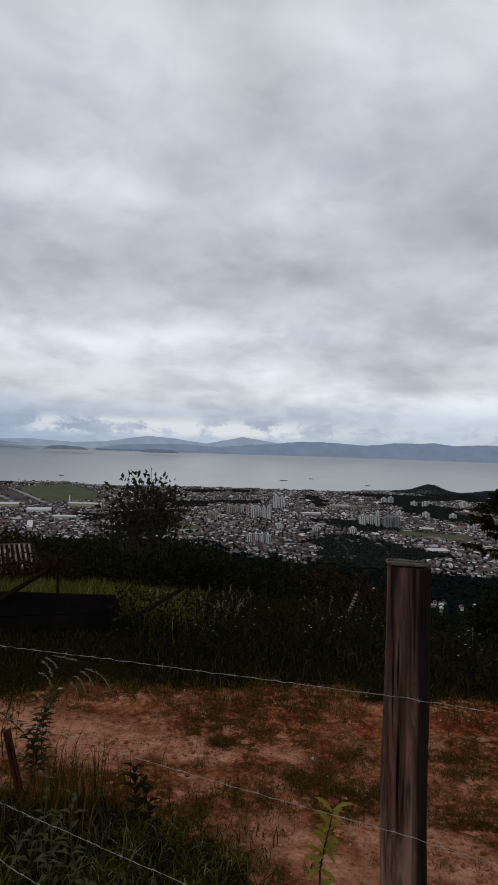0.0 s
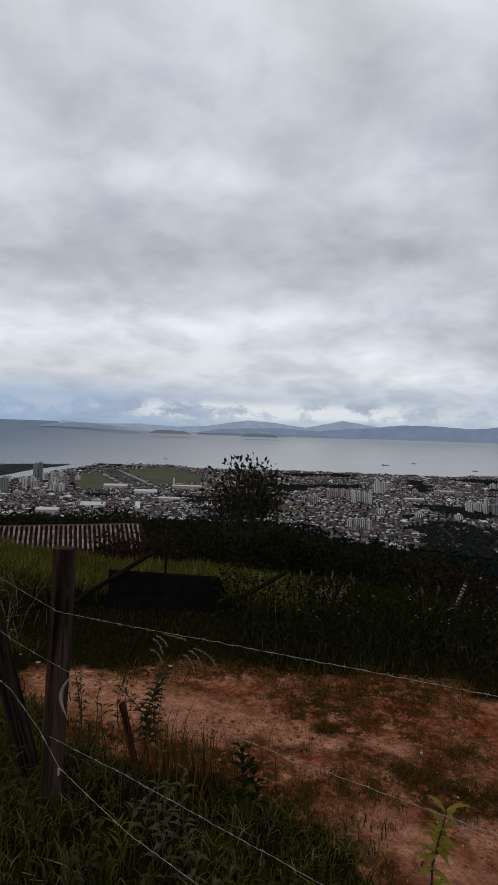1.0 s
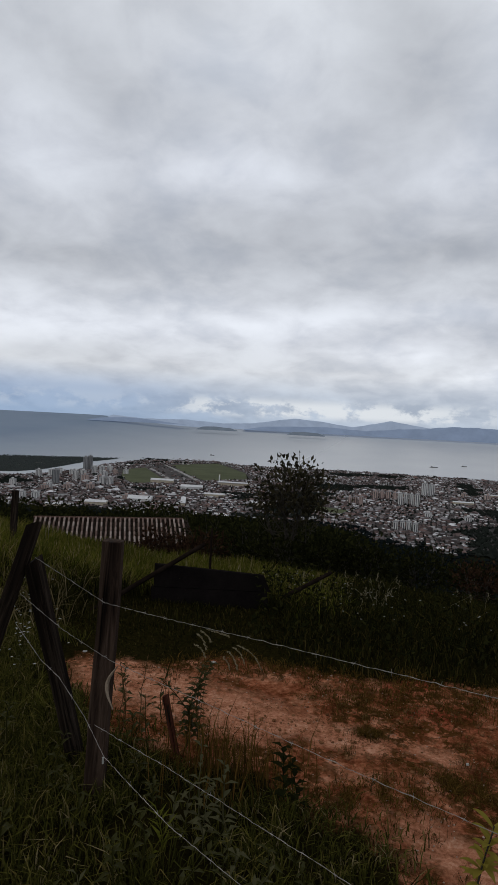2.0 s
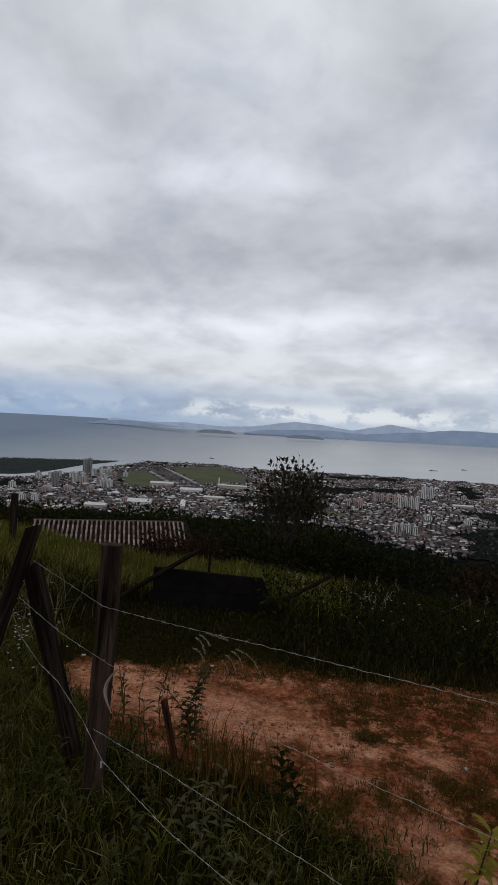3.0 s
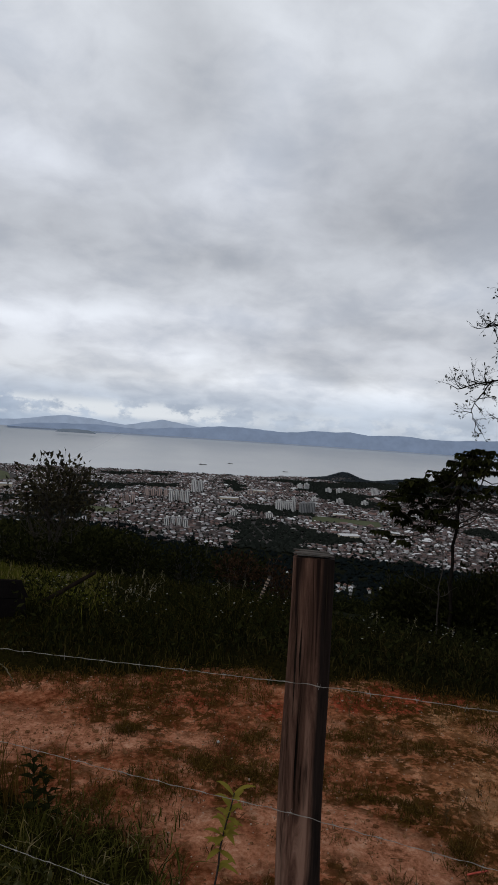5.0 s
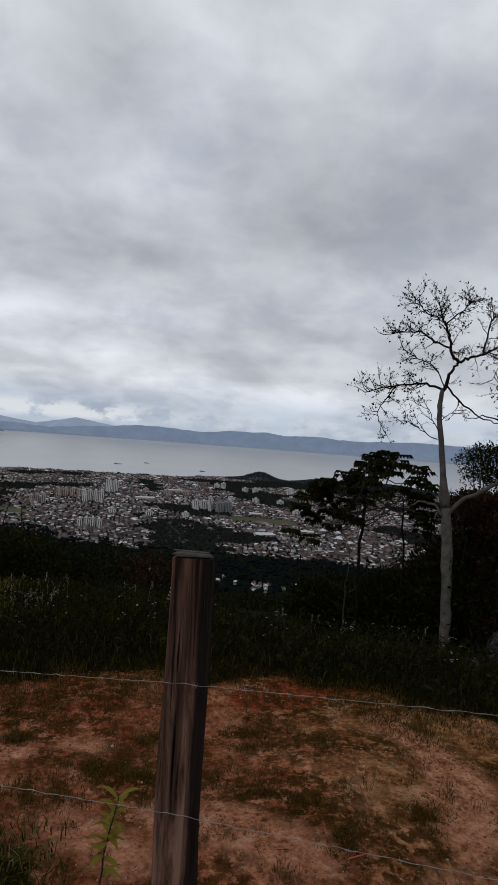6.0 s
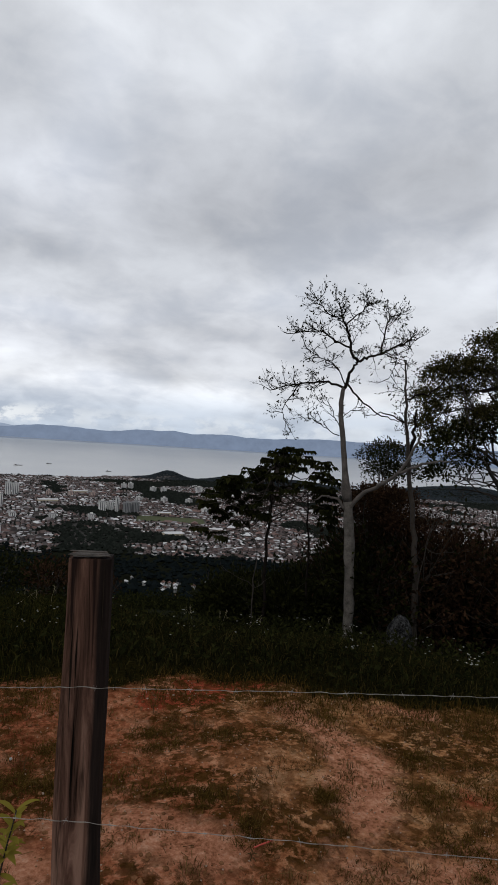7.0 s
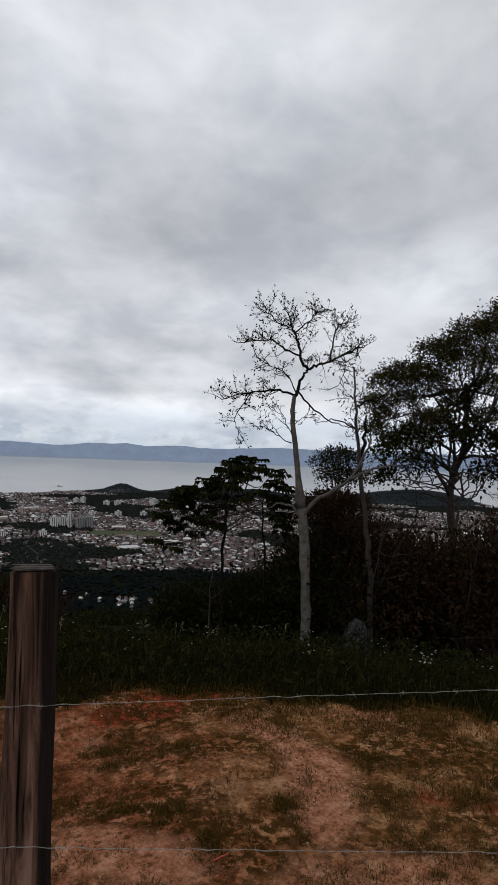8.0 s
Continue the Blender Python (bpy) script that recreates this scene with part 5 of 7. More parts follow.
def shrub(at, w, h, mat, n, size, seed, label, name="shrub", group="shrubs on the slope", bark=None, hollow=0.3, stems=9, mid=0.52, tall=0.5, broad=0.45):
    rng = np.random.default_rng(seed)
    ob = thing(name, label, "shrub", group, at)
    leaves, tips = Soup(), []
    for _ in range(stems):
        wood = Soup()
        a = rng.uniform(0, 6.28)
        b = vec(math.cos(a), math.sin(a), 0) * w * rng.uniform(0.0, 0.25)
        t = vec(math.cos(a) * w * 0.6 * rng.random(), math.sin(a) * w * 0.6 * rng.random(), h * rng.uniform(0.5, 0.95))
        grow(wood, tips, b - vec(0, 0, 0.25), t - b + vec(0, 0, 0.3), np.linalg.norm(t) * 0.75, 0.012 + 0.006 * h, 2, rng, 0.1, 0.16, (2, 4), 4)
        part("stem", wood, bark or DARK_BARK, ob, "", True)
    k = 0
    while k < n:
        q = rng.normal(0, 0.42, 3)
        if np.linalg.norm(q) < hollow or np.linalg.norm(q) > 1.05:
            continue
        p = vec(q[0] * w, q[1] * w, h * mid + q[2] * h * tall)
        if p[2] < 0.02:
            continue
        leaf(leaves, p, unit(q) + rng.normal(0, 0.6, 3) + vec(0, 0, 0.3), rng.normal(0, 1, 3), size * rng.uniform(0.6, 1.3), size * broad * rng.uniform(0.7, 1.2))
        k += 1
    for p, d in tips:
        if rng.random() < 0.6:
            leaf(leaves, p, d + rng.normal(0, 0.4, 3), rng.normal(0, 1, 3), size * rng.uniform(0.7, 1.2), size * 0.45)
    part("foliage", leaves, mat, ob)
    return ob


def build_trees():
    build_bare_tree()
    build_dead_stem()
    build_big_leaf_tree()
    side = vec(0.73, -0.68, 0)
    g = "trees at the brink of the slope"
    ob = crown_tree("spreading_tree", "tall dark tree with a broad arching crown", (11.6, 11.9, 0),
                    [(-2.35, 3.15, 0.42), (-2.0, 3.55, 0.45), (-1.6, 3.78, 0.45), (-1.2, 3.98, 0.48), (-0.8, 4.28, 0.48), (-0.4, 4.50, 0.5), (0.0, 4.72, 0.5), (0.45, 5.0, 0.55), (0.95, 5.15, 0.6), (1.5, 5.3, 0.7), (2.1, 5.4, 0.8),
                     (-2.2, 2.75, 0.35), (-1.6, 3.2, 0.4), (-0.9, 3.55, 0.5), (-0.1, 4.0, 0.55), (0.7, 4.35, 0.6), (1.5, 4.5, 0.7), (-1.2, 2.75, 0.35), (-0.3, 3.1, 0.4), (0.5, 3.5, 0.5), (1.4, 3.6, 0.6),
                     (-2.3, 2.35, 0.28), (-1.85, 2.1, 0.30), (-1.45, 2.35, 0.28), (-0.75, 2.65, 0.32), (0.45, 2.75, 0.35), (1.1, 2.9, 0.4), (1.0, 2.2, 0.4), (1.7, 2.6, 0.5)],
                    side, [(0.1, -4.2), (-0.15, -2.5), (-0.25, -1.07), (-0.36, 0.37), (-0.36, 1.24), (-0.10, 1.98), (-0.08, 2.7), (-0.10, 3.58)], 0.13, CROWN_LEAF, DARK_BARK, 0.080, 520, 41, g)
    # bare lower boughs that fan out from the trunk
    rng = np.random.default_rng(46)
    for k in range(16):
        bough = Soup()
        z0 = rng.uniform(0.5, 1.9)
        reach = rng.uniform(0.9, 2.3) * (-1 if k % 4 else 0.7)
        p = [side * -0.32 + vec(0, 0, z0), side * (-0.32 + reach * 0.5) + vec(0, rng.normal(0, 0.2), z0 + rng.uniform(0.1, 0.35)), side * (-0.32 + reach) + vec(0, rng.normal(0, 0.4), z0 + rng.uniform(-0.5, 0.25))]
        q = bend(p, rng, 5, 0.015)
        tube(bough, q, np.linspace(0.022, 0.006, len(q)), 5)
        tips = []
        for _ in range(4):
            grow(bough, tips, along(q, rng.uniform(0.35, 1.0)), unit(q[-1] - q[0]) + rng.normal(0, 0.45, 3), 0.35, 0.006, 1, rng, 0.0, 0.25, (2, 4), 3)
        part("bough", bough, DARK_BARK, ob, "bare lower bough", True)
    crown_tree("understorey_tree", "dark smaller tree with coarse leaves", (10.9, 11.6, 0),
               [(-1.5, 1.75, 0.45), (-1.1, 2.1, 0.45), (-0.6, 2.2, 0.5), (0.0, 2.3, 0.5), (0.6, 2.15, 0.5), (1.1, 1.9, 0.6), (-0.9, 1.5, 0.4), (0.9, 1.3, 0.5), (-1.6, 1.1, 0.35)],
               side, [(0.1, -4.0), (0.0, -1.5), (0.1, 0.2), (0.2, 1.4)], 0.055, DARK_LEAF, DARK_BARK, 0.12, 130, 42, g, 0.6)
    crown_tree("round_tree", "small round-headed dark green tree behind", (9.75, 15.2, 0),
               [(-0.35, 1.40, 0.42), (0.05, 1.62, 0.42), (0.4, 1.5, 0.42), (-0.1, 1.05, 0.5), (0.35, 0.95, 0.5)],
               vec(0.85, -0.52, 0), [(0, -4.5), (0.05, -2), (0, 0.5)], 0.07, DARK_LEAF, DARK_BARK, 0.09, 240, 43, g)
    crown_tree("brown_tree", "dense rusty brown small-leaved tree behind the pale trunk", tuple(at_turn(32.2, 14.6)),
               [(-0.2, 0.50, 0.40), (0.2, 0.55, 0.40), (0.62, 0.42, 0.40), (-0.3, 0.05, 0.45), (0.25, 0.05, 0.5), (0.7, -0.05, 0.45), (0.0, -0.45, 0.6), (0.5, -0.55, 0.55), (-0.3, -0.9, 0.5)],
               vec(0.85, -0.52, 0), [(0, -4.5), (0.03, -2.2), (0, -0.3)], 0.06, BROWN_LEAF, DARK_BARK, 0.085, 420, 44, g)
    rng = np.random.default_rng(77)
    for k in range(26):
        a = 19 + 32 * (k / 25) + rng.uniform(-1.5, 1.5)
        d = rng.uniform(14.0, 18.0)
        p = at_turn(a, d)
        z = land(p[0], p[1])
        top = 1.5 - d * math.tan(radians(float(np.interp(a, [20, 27, 30, 37, 40, 44, 47, 52], [11.8, 11.2, 6.8, 5.6, 6.2, 6.4, 4.0, 3.5])) + rng.uniform(-0.6, 1.0)))
        shrub((p[0], p[1], z), rng.uniform(1.0, 1.6), max(1.0, top - z), BROWN_LEAF if a > 28 and rng.random() < 0.6 else DARK_LEAF, 2600, 0.15, 300 + k, "dense dark shrub under the trees")
    for k in range(6):
        a = 20 + 28 * rng.random()
        d = rng.uniform(11, 15)
        if abs(a - 30) < 2.5:
            continue
        p = at_turn(a, d)
        ob = thing("sapling", "thin bare dark sapling among the shrubs", "tree", "saplings on the slope", (p[0], p[1], land(p[0], p[1])), rng.uniform(0, 360))
        s, tips = Soup(), []
        h = rng.uniform(1.6, 3.2)
        q = bend([vec(0, 0, -0.3), vec(rng.normal(0, 0.1), 0, h * 0.5), vec(rng.normal(0, 0.2), 0.1, h)], rng, 4, 0.02)
        tube(s, q, np.linspace(0.020, 0.006, len(q)), 6)
        part("trunk", s, DARK_BARK, ob, "", True)
        for _ in range(5):
            s = Soup()
            grow(s, tips, along(q, rng.uniform(0.45, 1)), rng.normal(0, 0.7, 3) + vec(0, 0, 0.5), 0.6, 0.008, 1, rng, 0.1, 0.3, (2, 4), 4)
            part("twig", s, DARK_BARK, ob)
    # the bush on the grassy brow, and the thicket about its foot
    ob = shrub((-2.30, 9.35, -0.60), 0.72, 1.40, BUSH_LEAF, 950, 0.088, 51, "dark upright bush with broad leaves on the brow", "bush", "bushes on the brow", None, 0.2, 8, 0.74, 0.42, 0.68)
    rng2 = np.random.default_rng(52)
    for _ in range(34):
        shoot = Soup()
        u = rng2.normal(0, 0.36)
        z0 = 0.94 + 0.25 * math.exp(-(u / 0.3) ** 2)
        b = vec(u, rng2.normal(0, 0.2), z0 - 0.35)
        t = b + vec(rng2.normal(0, 0.06), rng2.normal(0, 0.06), rng2.uniform(0.25, 0.55))
        tube(shoot, [b, (b + t) / 2, t], [0.007, 0.006, 0.004], 4)
        for j in range(6):
            p = b + (t - b) * (0.3 + 0.14 * j)
            a = j * 2.4
            leaf(shoot, p, vec(math.cos(a), math.sin(a), 0.9), vec(math.sin(a), -math.cos(a), 0.3), 0.075, 0.042)
        part("shoot", shoot, BUSH_LEAF, ob)
    for x, y, w, h, m, seed in ((-2.9, 9.6, 0.8, 0.85, DARK_LEAF, 61), (-1.75, 9.7, 0.7, 0.75, DARK_LEAF, 62), (-2.3, 9.0, 0.8, 0.55, DARK_LEAF, 63), (-3.5, 10.2, 0.8, 0.8, DARK_LEAF, 64),
                             (-1.1, 9.9, 0.7, 0.7, DARK_LEAF, 65), (-4.5, 11.2, 1.0, 1.2, DARK_LEAF, 66), (-0.3, 10.5, 0.8, 0.7, DARK_LEAF, 67), (0.6, 9.8, 0.7, 0.5, DARK_LEAF, 68)):
        shrub((x, y, land(x, y)), w, h, m, 900, 0.085, seed, "low dark thicket on the brow of the hill", "thicket", "thickets on the brow")
    for k, (a, d, h, w) in enumerate(((-28.6, 10.4, 0.50, 0.42), (-26.4, 10.3, 0.80, 0.45), (-24.2, 10.0, 0.62, 0.5), (-22.0, 9.8, 0.72, 0.55))):
        p = at_turn(a, d)
        shrub((p[0], p[1], land(p[0], p[1]) - 0.1), w, h, BROWN_LEAF, 620, 0.085, 90 + k, "rusty brown shrub in front of the tiled roof", "shrub", "shrubs by the house", None, 0.1, 10)
    for k, (a, d, h) in enumerate(((3.2, 9.3, 0.62), (7.2, 9.0, 0.60))):
        p = at_turn(a, d)
        shrub((p[0], p[1], land(p[0], p[1]) - 0.05), 0.45, h, BROWN_LEAF, 420, 0.07, 97 + k, "rusty brown low shrub at the brink", "shrub", "shrubs at the brink", None, 0.1, 10)


build_hillside_woods()
build_fields()
build_town()
build_blocks()
build_sheds()
build_village()
build_ships()
build_trees()


# ---- the house below the brow ----
def build_roof_house():
    """A house sunk behind the brow: only its tiled roof shows."""
    a, b = vec(-17.9, 22.8, -3.28), vec(-11.87, 26.5, -3.33)
    along_ridge = unit(b - a)
    turn = math.degrees(math.atan2(along_ridge[1], along_ridge[0]))
    ob = thing("house", "low house with a weathered clay tile roof", "house", "", a, turn)
    n = float(np.linalg.norm(b - a))
    slope, run = radians(24), 2.7
    drop = math.sin(slope) * run
    out = math.cos(slope) * run
    s = Soup()
    box(s, (0.3, -out + 0.5, -5.5), (n - 0.3, -out + 0.7, -drop - 0.02))
    part("front_wall", s, LIME_WALL, ob)
    s = Soup()
    box(s, (0.3, out - 0.7, -5.5), (n - 0.3, out - 0.5, -drop - 0.02))
    part("back_wall", s, LIME_WALL, ob)
    for x in (0.3, n - 0.5):
        s = Soup()
        s.add([(x, -out + 0.7, -5.5), (x, out - 0.7, -5.5), (x, out - 0.7, -drop), (x, 0, -0.12), (x, -out + 0.7, -drop),
               (x + 0.2, -out + 0.7, -5.5), (x + 0.2, out - 0.7, -5.5), (x + 0.2, out - 0.7, -drop), (x + 0.2, 0, -0.12), (x + 0.2, -out + 0.7, -drop)],
              [(0, 1, 2, 3, 4), (9, 8, 7, 6, 5), (0, 4, 9, 5), (4, 3, 8, 9), (3, 2, 7, 8), (2, 1, 6, 7)])
        part("gable_wall", s, LIME_WALL, ob)
    s = Soup()
    for k in (-1, 1):
        s.add([(0, 0, -0.10), (n, 0, -0.10), (n, k * out, -drop - 0.10), (0, k * out, -drop - 0.10), (0, 0, -0.04), (n, 0, -0.04), (n, k * out, -drop - 0.04), (0, k * out, -drop - 0.04)],
              [(0, 1, 2, 3), (4, 5, 6, 7), (0, 1, 5, 4), (1, 2, 6, 5), (2, 3, 7, 6), (3, 0, 4, 7)])
    deck = part("roof", s, DARK_WOOD, ob)
    # barrel tiles, each a tapered half round, in overlapping courses
    t = Soup()
    m = 5
    for y, r, z in ((0.0, 0.047, 0.045), (0.44, 0.036, 0.0)):
        for i in range(m + 1):
            q = math.pi * i / m
            t.v.append((r * math.cos(q), -y, z + r * 0.85 * math.sin(q)))
    for y, r, z in ((0.0, 0.034, 0.04), (0.44, 0.025, -0.005)):
        for i in range(m + 1):
            q = math.pi * i / m
            t.v.append((r * math.cos(q), -y, z + r * 0.85 * math.sin(q)))
    k = m + 1
    for i in range(m):
        t.f.append((i, i + 1, k + i + 1, k + i))
        t.f.append((2 * k + i, 3 * k + i, 3 * k + i + 1, 2 * k + i + 1))
        t.f.append((k + i, k + i + 1, 3 * k + i + 1, 3 * k + i))
        t.f.append((i + 1, i, 2 * k + i, 2 * k + i + 1))
    n_ = Nodes("barrel_tile")
    col = n_.ramp(n_.each(), [(0.0, (0.14, 0.085, 0.066)), (0.5, (0.29, 0.205, 0.17)), (1.0, (0.50, 0.41, 0.36))])
    col = n_.blend(n_.math("MULTIPLY", n_.noise(9, 6, 0.7), 0.7), col, (0.06, 0.045, 0.038))
    tile_mat = n_.finish(col, 0.9, n_.bump(n_.noise(60, 5), 0.3, 0.003), 0.0, 0.2)
    me = t.mesh("tile", [tile_mat], True)
    cols = int(n / 0.21)
    rng = np.random.default_rng(9)
    for c in range(cols):
        for r in range(7):
            o = new("tile", me)
            o.parent = deck
            y = 0.06 + r * 0.37
            o.matrix_local = Matrix.Translation((0.1 + c * 0.21 + rng.uniform(-0.008, 0.008), -y * math.cos(slope), -y * math.sin(slope) - 0.01)) @ pose(0, 0, 0, 24, 0, rng.uniform(-2, 2))
    for c in range(int(n / 0.36)):
        s = Soup()
        x = c * 0.36
        tube(s, [(x, 0, -0.005), (x + 0.40, 0, 0.015)], [0.065, 0.052], 8)
        part("ridge_cap", s, RIDGE_TILE, ob, "", True)


# ---- the fence ----
def hewn_post(name, label, at, length, width, deep, mat, group, tilt=(0, 0), turn=0.0, seed=1, sink=0.35, slant=0.02, flare=0.03):
    """A roughly hewn square post with worn arrises, checks and an uneven sawn top."""
    rng = np.random.default_rng(seed)
    ob = thing(name, label, "fence post", group)
    ob.matrix_world = pose(*at, tilt[0], tilt[1], turn)
    rows, ring = 26, 20
    s = Soup()
    for i in range(rows):
        t = i / (rows - 1)
        z = -sink + (length + sink) * t
        for k in range(ring):
            a = 2 * math.pi * k / ring
            c, q = math.cos(a), math.sin(a)
            e = 0.24
            x = math.copysign(abs(c) ** e, c) * width / 2
            y = math.copysign(abs(q) ** e, q) * deep / 2
            g = 1 + 0.05 * noise.noise((x * 20 + seed, y * 20, z * 3)) + 0.035 * noise.noise((x * 70, y * 70 + seed, z * 1.3))
            g *= 1.0 + flare * (1 - t)
            top = slant * x / width + 0.006 * noise.noise((x * 60, y * 60, seed)) if i == rows - 1 else 0
            s.v.append((x * g + 0.006 * noise.noise((z * 2.2, seed, 0)), y * g, z + top))
    for i in range(rows - 1):
        for k in range(ring):
            a, b = i * ring + k, i * ring + (k + 1) % ring
            s.f.append((a, b, b + ring, a + ring))
    s.f.append(tuple(range((rows - 1) * ring, rows * ring)))
    shaft = part("shaft", s, mat, ob)
    if width > 0.1:
        s = Soup()
        for k in range(ring):
            a = 2 * math.pi * k / ring
            c, q = math.cos(a), math.sin(a)
            s.v.append((math.copysign(abs(c) ** 0.3, c) * width * 0.40, math.copysign(abs(q) ** 0.3, q) * deep * 0.40, length + 0.0035))
        s.f.append(tuple(range(ring)))
        part("end_grain", s, END_GRAIN, ob, "pale weathered end grain")
        # loose splinters left on the sawn top
        for k in range(3):
            c = Soup()
            y0 = (-0.46 + 0.30 * k) * deep
            x0, x1 = -width * rng.uniform(0.40, 0.56), width * rng.uniform(0.25, 0.52)
            w, lift = deep * rng.uniform(0.10, 0.2), length + 0.004 + rng.uniform(0.0, 0.003)
            rise = rng.uniform(0.001, 0.006)
            c.add([(x0, y0, lift + rise), (0, y0 - 0.002, lift), (x1, y0, lift - 0.001), (x1 * 0.9, y0 + w, lift), (0.01, y0 + w * 1.1, lift), (x0 * 0.9, y0 + w * 0.8, lift + rise),
                   (x0, y0, lift + rise + 0.0015), (0, y0 - 0.002, lift + 0.002), (x1, y0, lift + 0.001), (x1 * 0.9, y0 + w, lift + 0.0015), (0.01, y0 + w * 1.1, lift + 0.002), (x0 * 0.9, y0 + w * 0.8, lift + rise + 0.0015)],
                  [(5, 4, 3, 2, 1, 0), (6, 7, 8, 9, 10, 11)] + [(q, (q + 1) % 6, 6 + (q + 1) % 6, 6 + q) for q in range(6)])
            part("splinter", c, END_GRAIN, ob)
    # deep drying checks, as dark slivers let into the faces
    for k in range(5):
        c = Soup()
        x = rng.uniform(-0.38, 0.38) * width
        z0 = length * rng.uniform(0.35, 0.85)
        z1 = min(length - 0.004, z0 + rng.uniform(0.12, 0.35))
        w = rng.uniform(0.0015, 0.0035)
        y = -deep / 2 * 1.045
        c.add([(x, y, z0), (x + w, y - 0.0015, (z0 + z1) / 2), (x + w * 0.4, y, z1), (x - w, y - 0.0015, (z0 + z1) / 2), (x, y + 0.012, z0), (x, y + 0.012, z1)],
              [(0, 1, 2, 3), (0, 3, 5, 4), (1, 0, 4, 5)])
        part("drying_crack", c, DARK_WOOD, ob)
    return ob


def barbed_wire(pts, label, seed, sag=0.02):
    """Two twisted strands with four-pointed barbs."""
    rng = np.random.default_rng(seed)
    ob = thing("barbed_wire", label, "barbed wire", "barbed wires of the fence")
    pts = [np.asarray(p, float) for p in pts]
    line = []
    for a, b in zip(pts, pts[1:]):
        n = max(8, int(np.linalg.norm(b - a) / 0.012))
        for i in range(n):
            t = i / n
            line.append(a * (1 - t) + b * t - vec(0, 0, sag * 4 * t * (1 - t)) + vec(0, 0, 0.004 * noise.noise((t * 14, seed, 0))))
    line.append(pts[-1])
    for k in range(2):
        s = Soup()
        q = []
        for i, p in enumerate(line):
            w = unit(line[min(i + 1, len(line) - 1)] - line[max(i - 1, 0)])
            x = unit(np.cross(w, vec(0, 0, 1)))
            y = np.cross(x, w)
            a = i * 0.55 + k * math.pi
            q.append(p + 0.00065 * (math.cos(a) * x + math.sin(a) * y))
        tube(s, q, [0.00055] * len(q), 4)
        part("strand", s, WIRE, ob, "", True)
    i = int(rng.integers(3, 9))
    while i < len(line) - 2:
        s = Soup()
        w = unit(line[i + 1] - line[i - 1])
        x = unit(np.cross(w, vec(0, 0, 1)))
        for j in range(2):
            d = unit(x * math.cos(j * 1.7 + seed + i) + vec(0, 0, 1) * math.sin(j * 1.7 + seed + i))
            c = line[i] + w * 0.004 * j
            tube(s, [c - d * 0.009 + w * 0.003, c, c + d * 0.009 - w * 0.003], [0.0003, 0.0005, 0.0003], 3)
        for j in range(5):
            c = line[i] + w * (j - 2) * 0.0025
            tube(s, [c - w * 0.001, c + w * 0.001], [0.0014, 0.0014], 6)
        part("barb", s, WIRE, ob)
        i += int(rng.integers(9, 12))
    return ob


def build_fence():
    g = "posts of the barbed wire fence"
    hewn_post("fence_post", "reddish weathered square fence post with sawn top", (0.445, 1.600, 0), 1.212, 0.104, 0.086, POST_WOOD, g, (0, -1.0), -11, 1, 0.35, 0.0, 0.17)
    hewn_post("fence_post", "grey weathered corner fence post in the grass", (-1.170, 2.155, 0), 1.01, 0.078, 0.078, GREY_WOOD, g, (-1, 1.8), 20, 2, 0.35, 0.0)
    hewn_post("brace_post", "dark leaning brace post of split wood", (-1.70, 1.92, 0.0), 1.09, 0.047, 0.06, DARK_WOOD, g, (-9, 13.5), 15, 3, 0.3, 0.03)
    hewn_post("brace_post", "dark leaning brace post of split wood", (-1.36, 2.31, 0.0), 0.92, 0.062, 0.065, DARK_WOOD, g, (8, -11), 15, 4, 0.3, 0.03)
    hewn_post("fence_post", "dark thin post standing on the grassy brow", (-4.41, 5.46, 0.0), 0.64, 0.06, 0.06, DARK_WOOD, g, (0, 2), 10, 5, 0.3, 0.0)
    hewn_post("stake", "short leaning rusty brown stake by the track", (-0.99, 2.53, 0.0), 0.27, 0.026, 0.026, RUST_WOOD, "stakes", (0, -13), 10, 6, 0.1, 0.01)
    R, L = vec(0.405, 1.548, 0), vec(-1.13, 2.112, 0)

    d = (R - L) / np.linalg.norm(R - L)

    def run(*rows):
        return [L + d * u + vec(0, 0, h) for u, h in rows]

    barbed_wire([vec(-1.44, 2.08, 0.928), vec(-1.31, 2.09, 0.868)] + run((0.0, 0.780), (0.36, 0.805), (0.75, 0.838), (1.3, 0.880), (1.63, 0.905), (2.2, 0.933), (2.8, 0.960), (4.0, 1.0)), "taut upper barbed wire between the posts", 1, 0.0)
    barbed_wire([vec(-1.475, 2.045, 0.785), vec(-1.274, 2.047, 0.675)] + run((0.05, 0.568), (0.55, 0.572), (1.1, 0.572), (1.63, 0.583), (2.1, 0.576), (2.8, 0.568), (4.0, 0.56)), "middle barbed wire between the posts", 2, 0.001)
    barbed_wire(run((-0.07, 0.290), (0.38, 0.288), (0.62, 0.280), (1.0, 0.266), (1.63, 0.24), (3.2, 0.15)), "slack lower barbed wire above the grass", 3, 0.002)
    barbed_wire([vec(-1.42, 1.96, 0.70), vec(-1.299, 1.959, 0.582), vec(-1.204, 1.941, 0.542), vec(-1.068, 1.91, 0.437), vec(-0.944, 1.845, 0.357), vec(-0.811, 1.791, 0.323), vec(-0.632, 1.718, 0.282), vec(-0.356, 1.607, 0.26), vec(0.1, 1.42, 0.22)], "loose lowest barbed wire sagging over the grass", 4, 0.0)


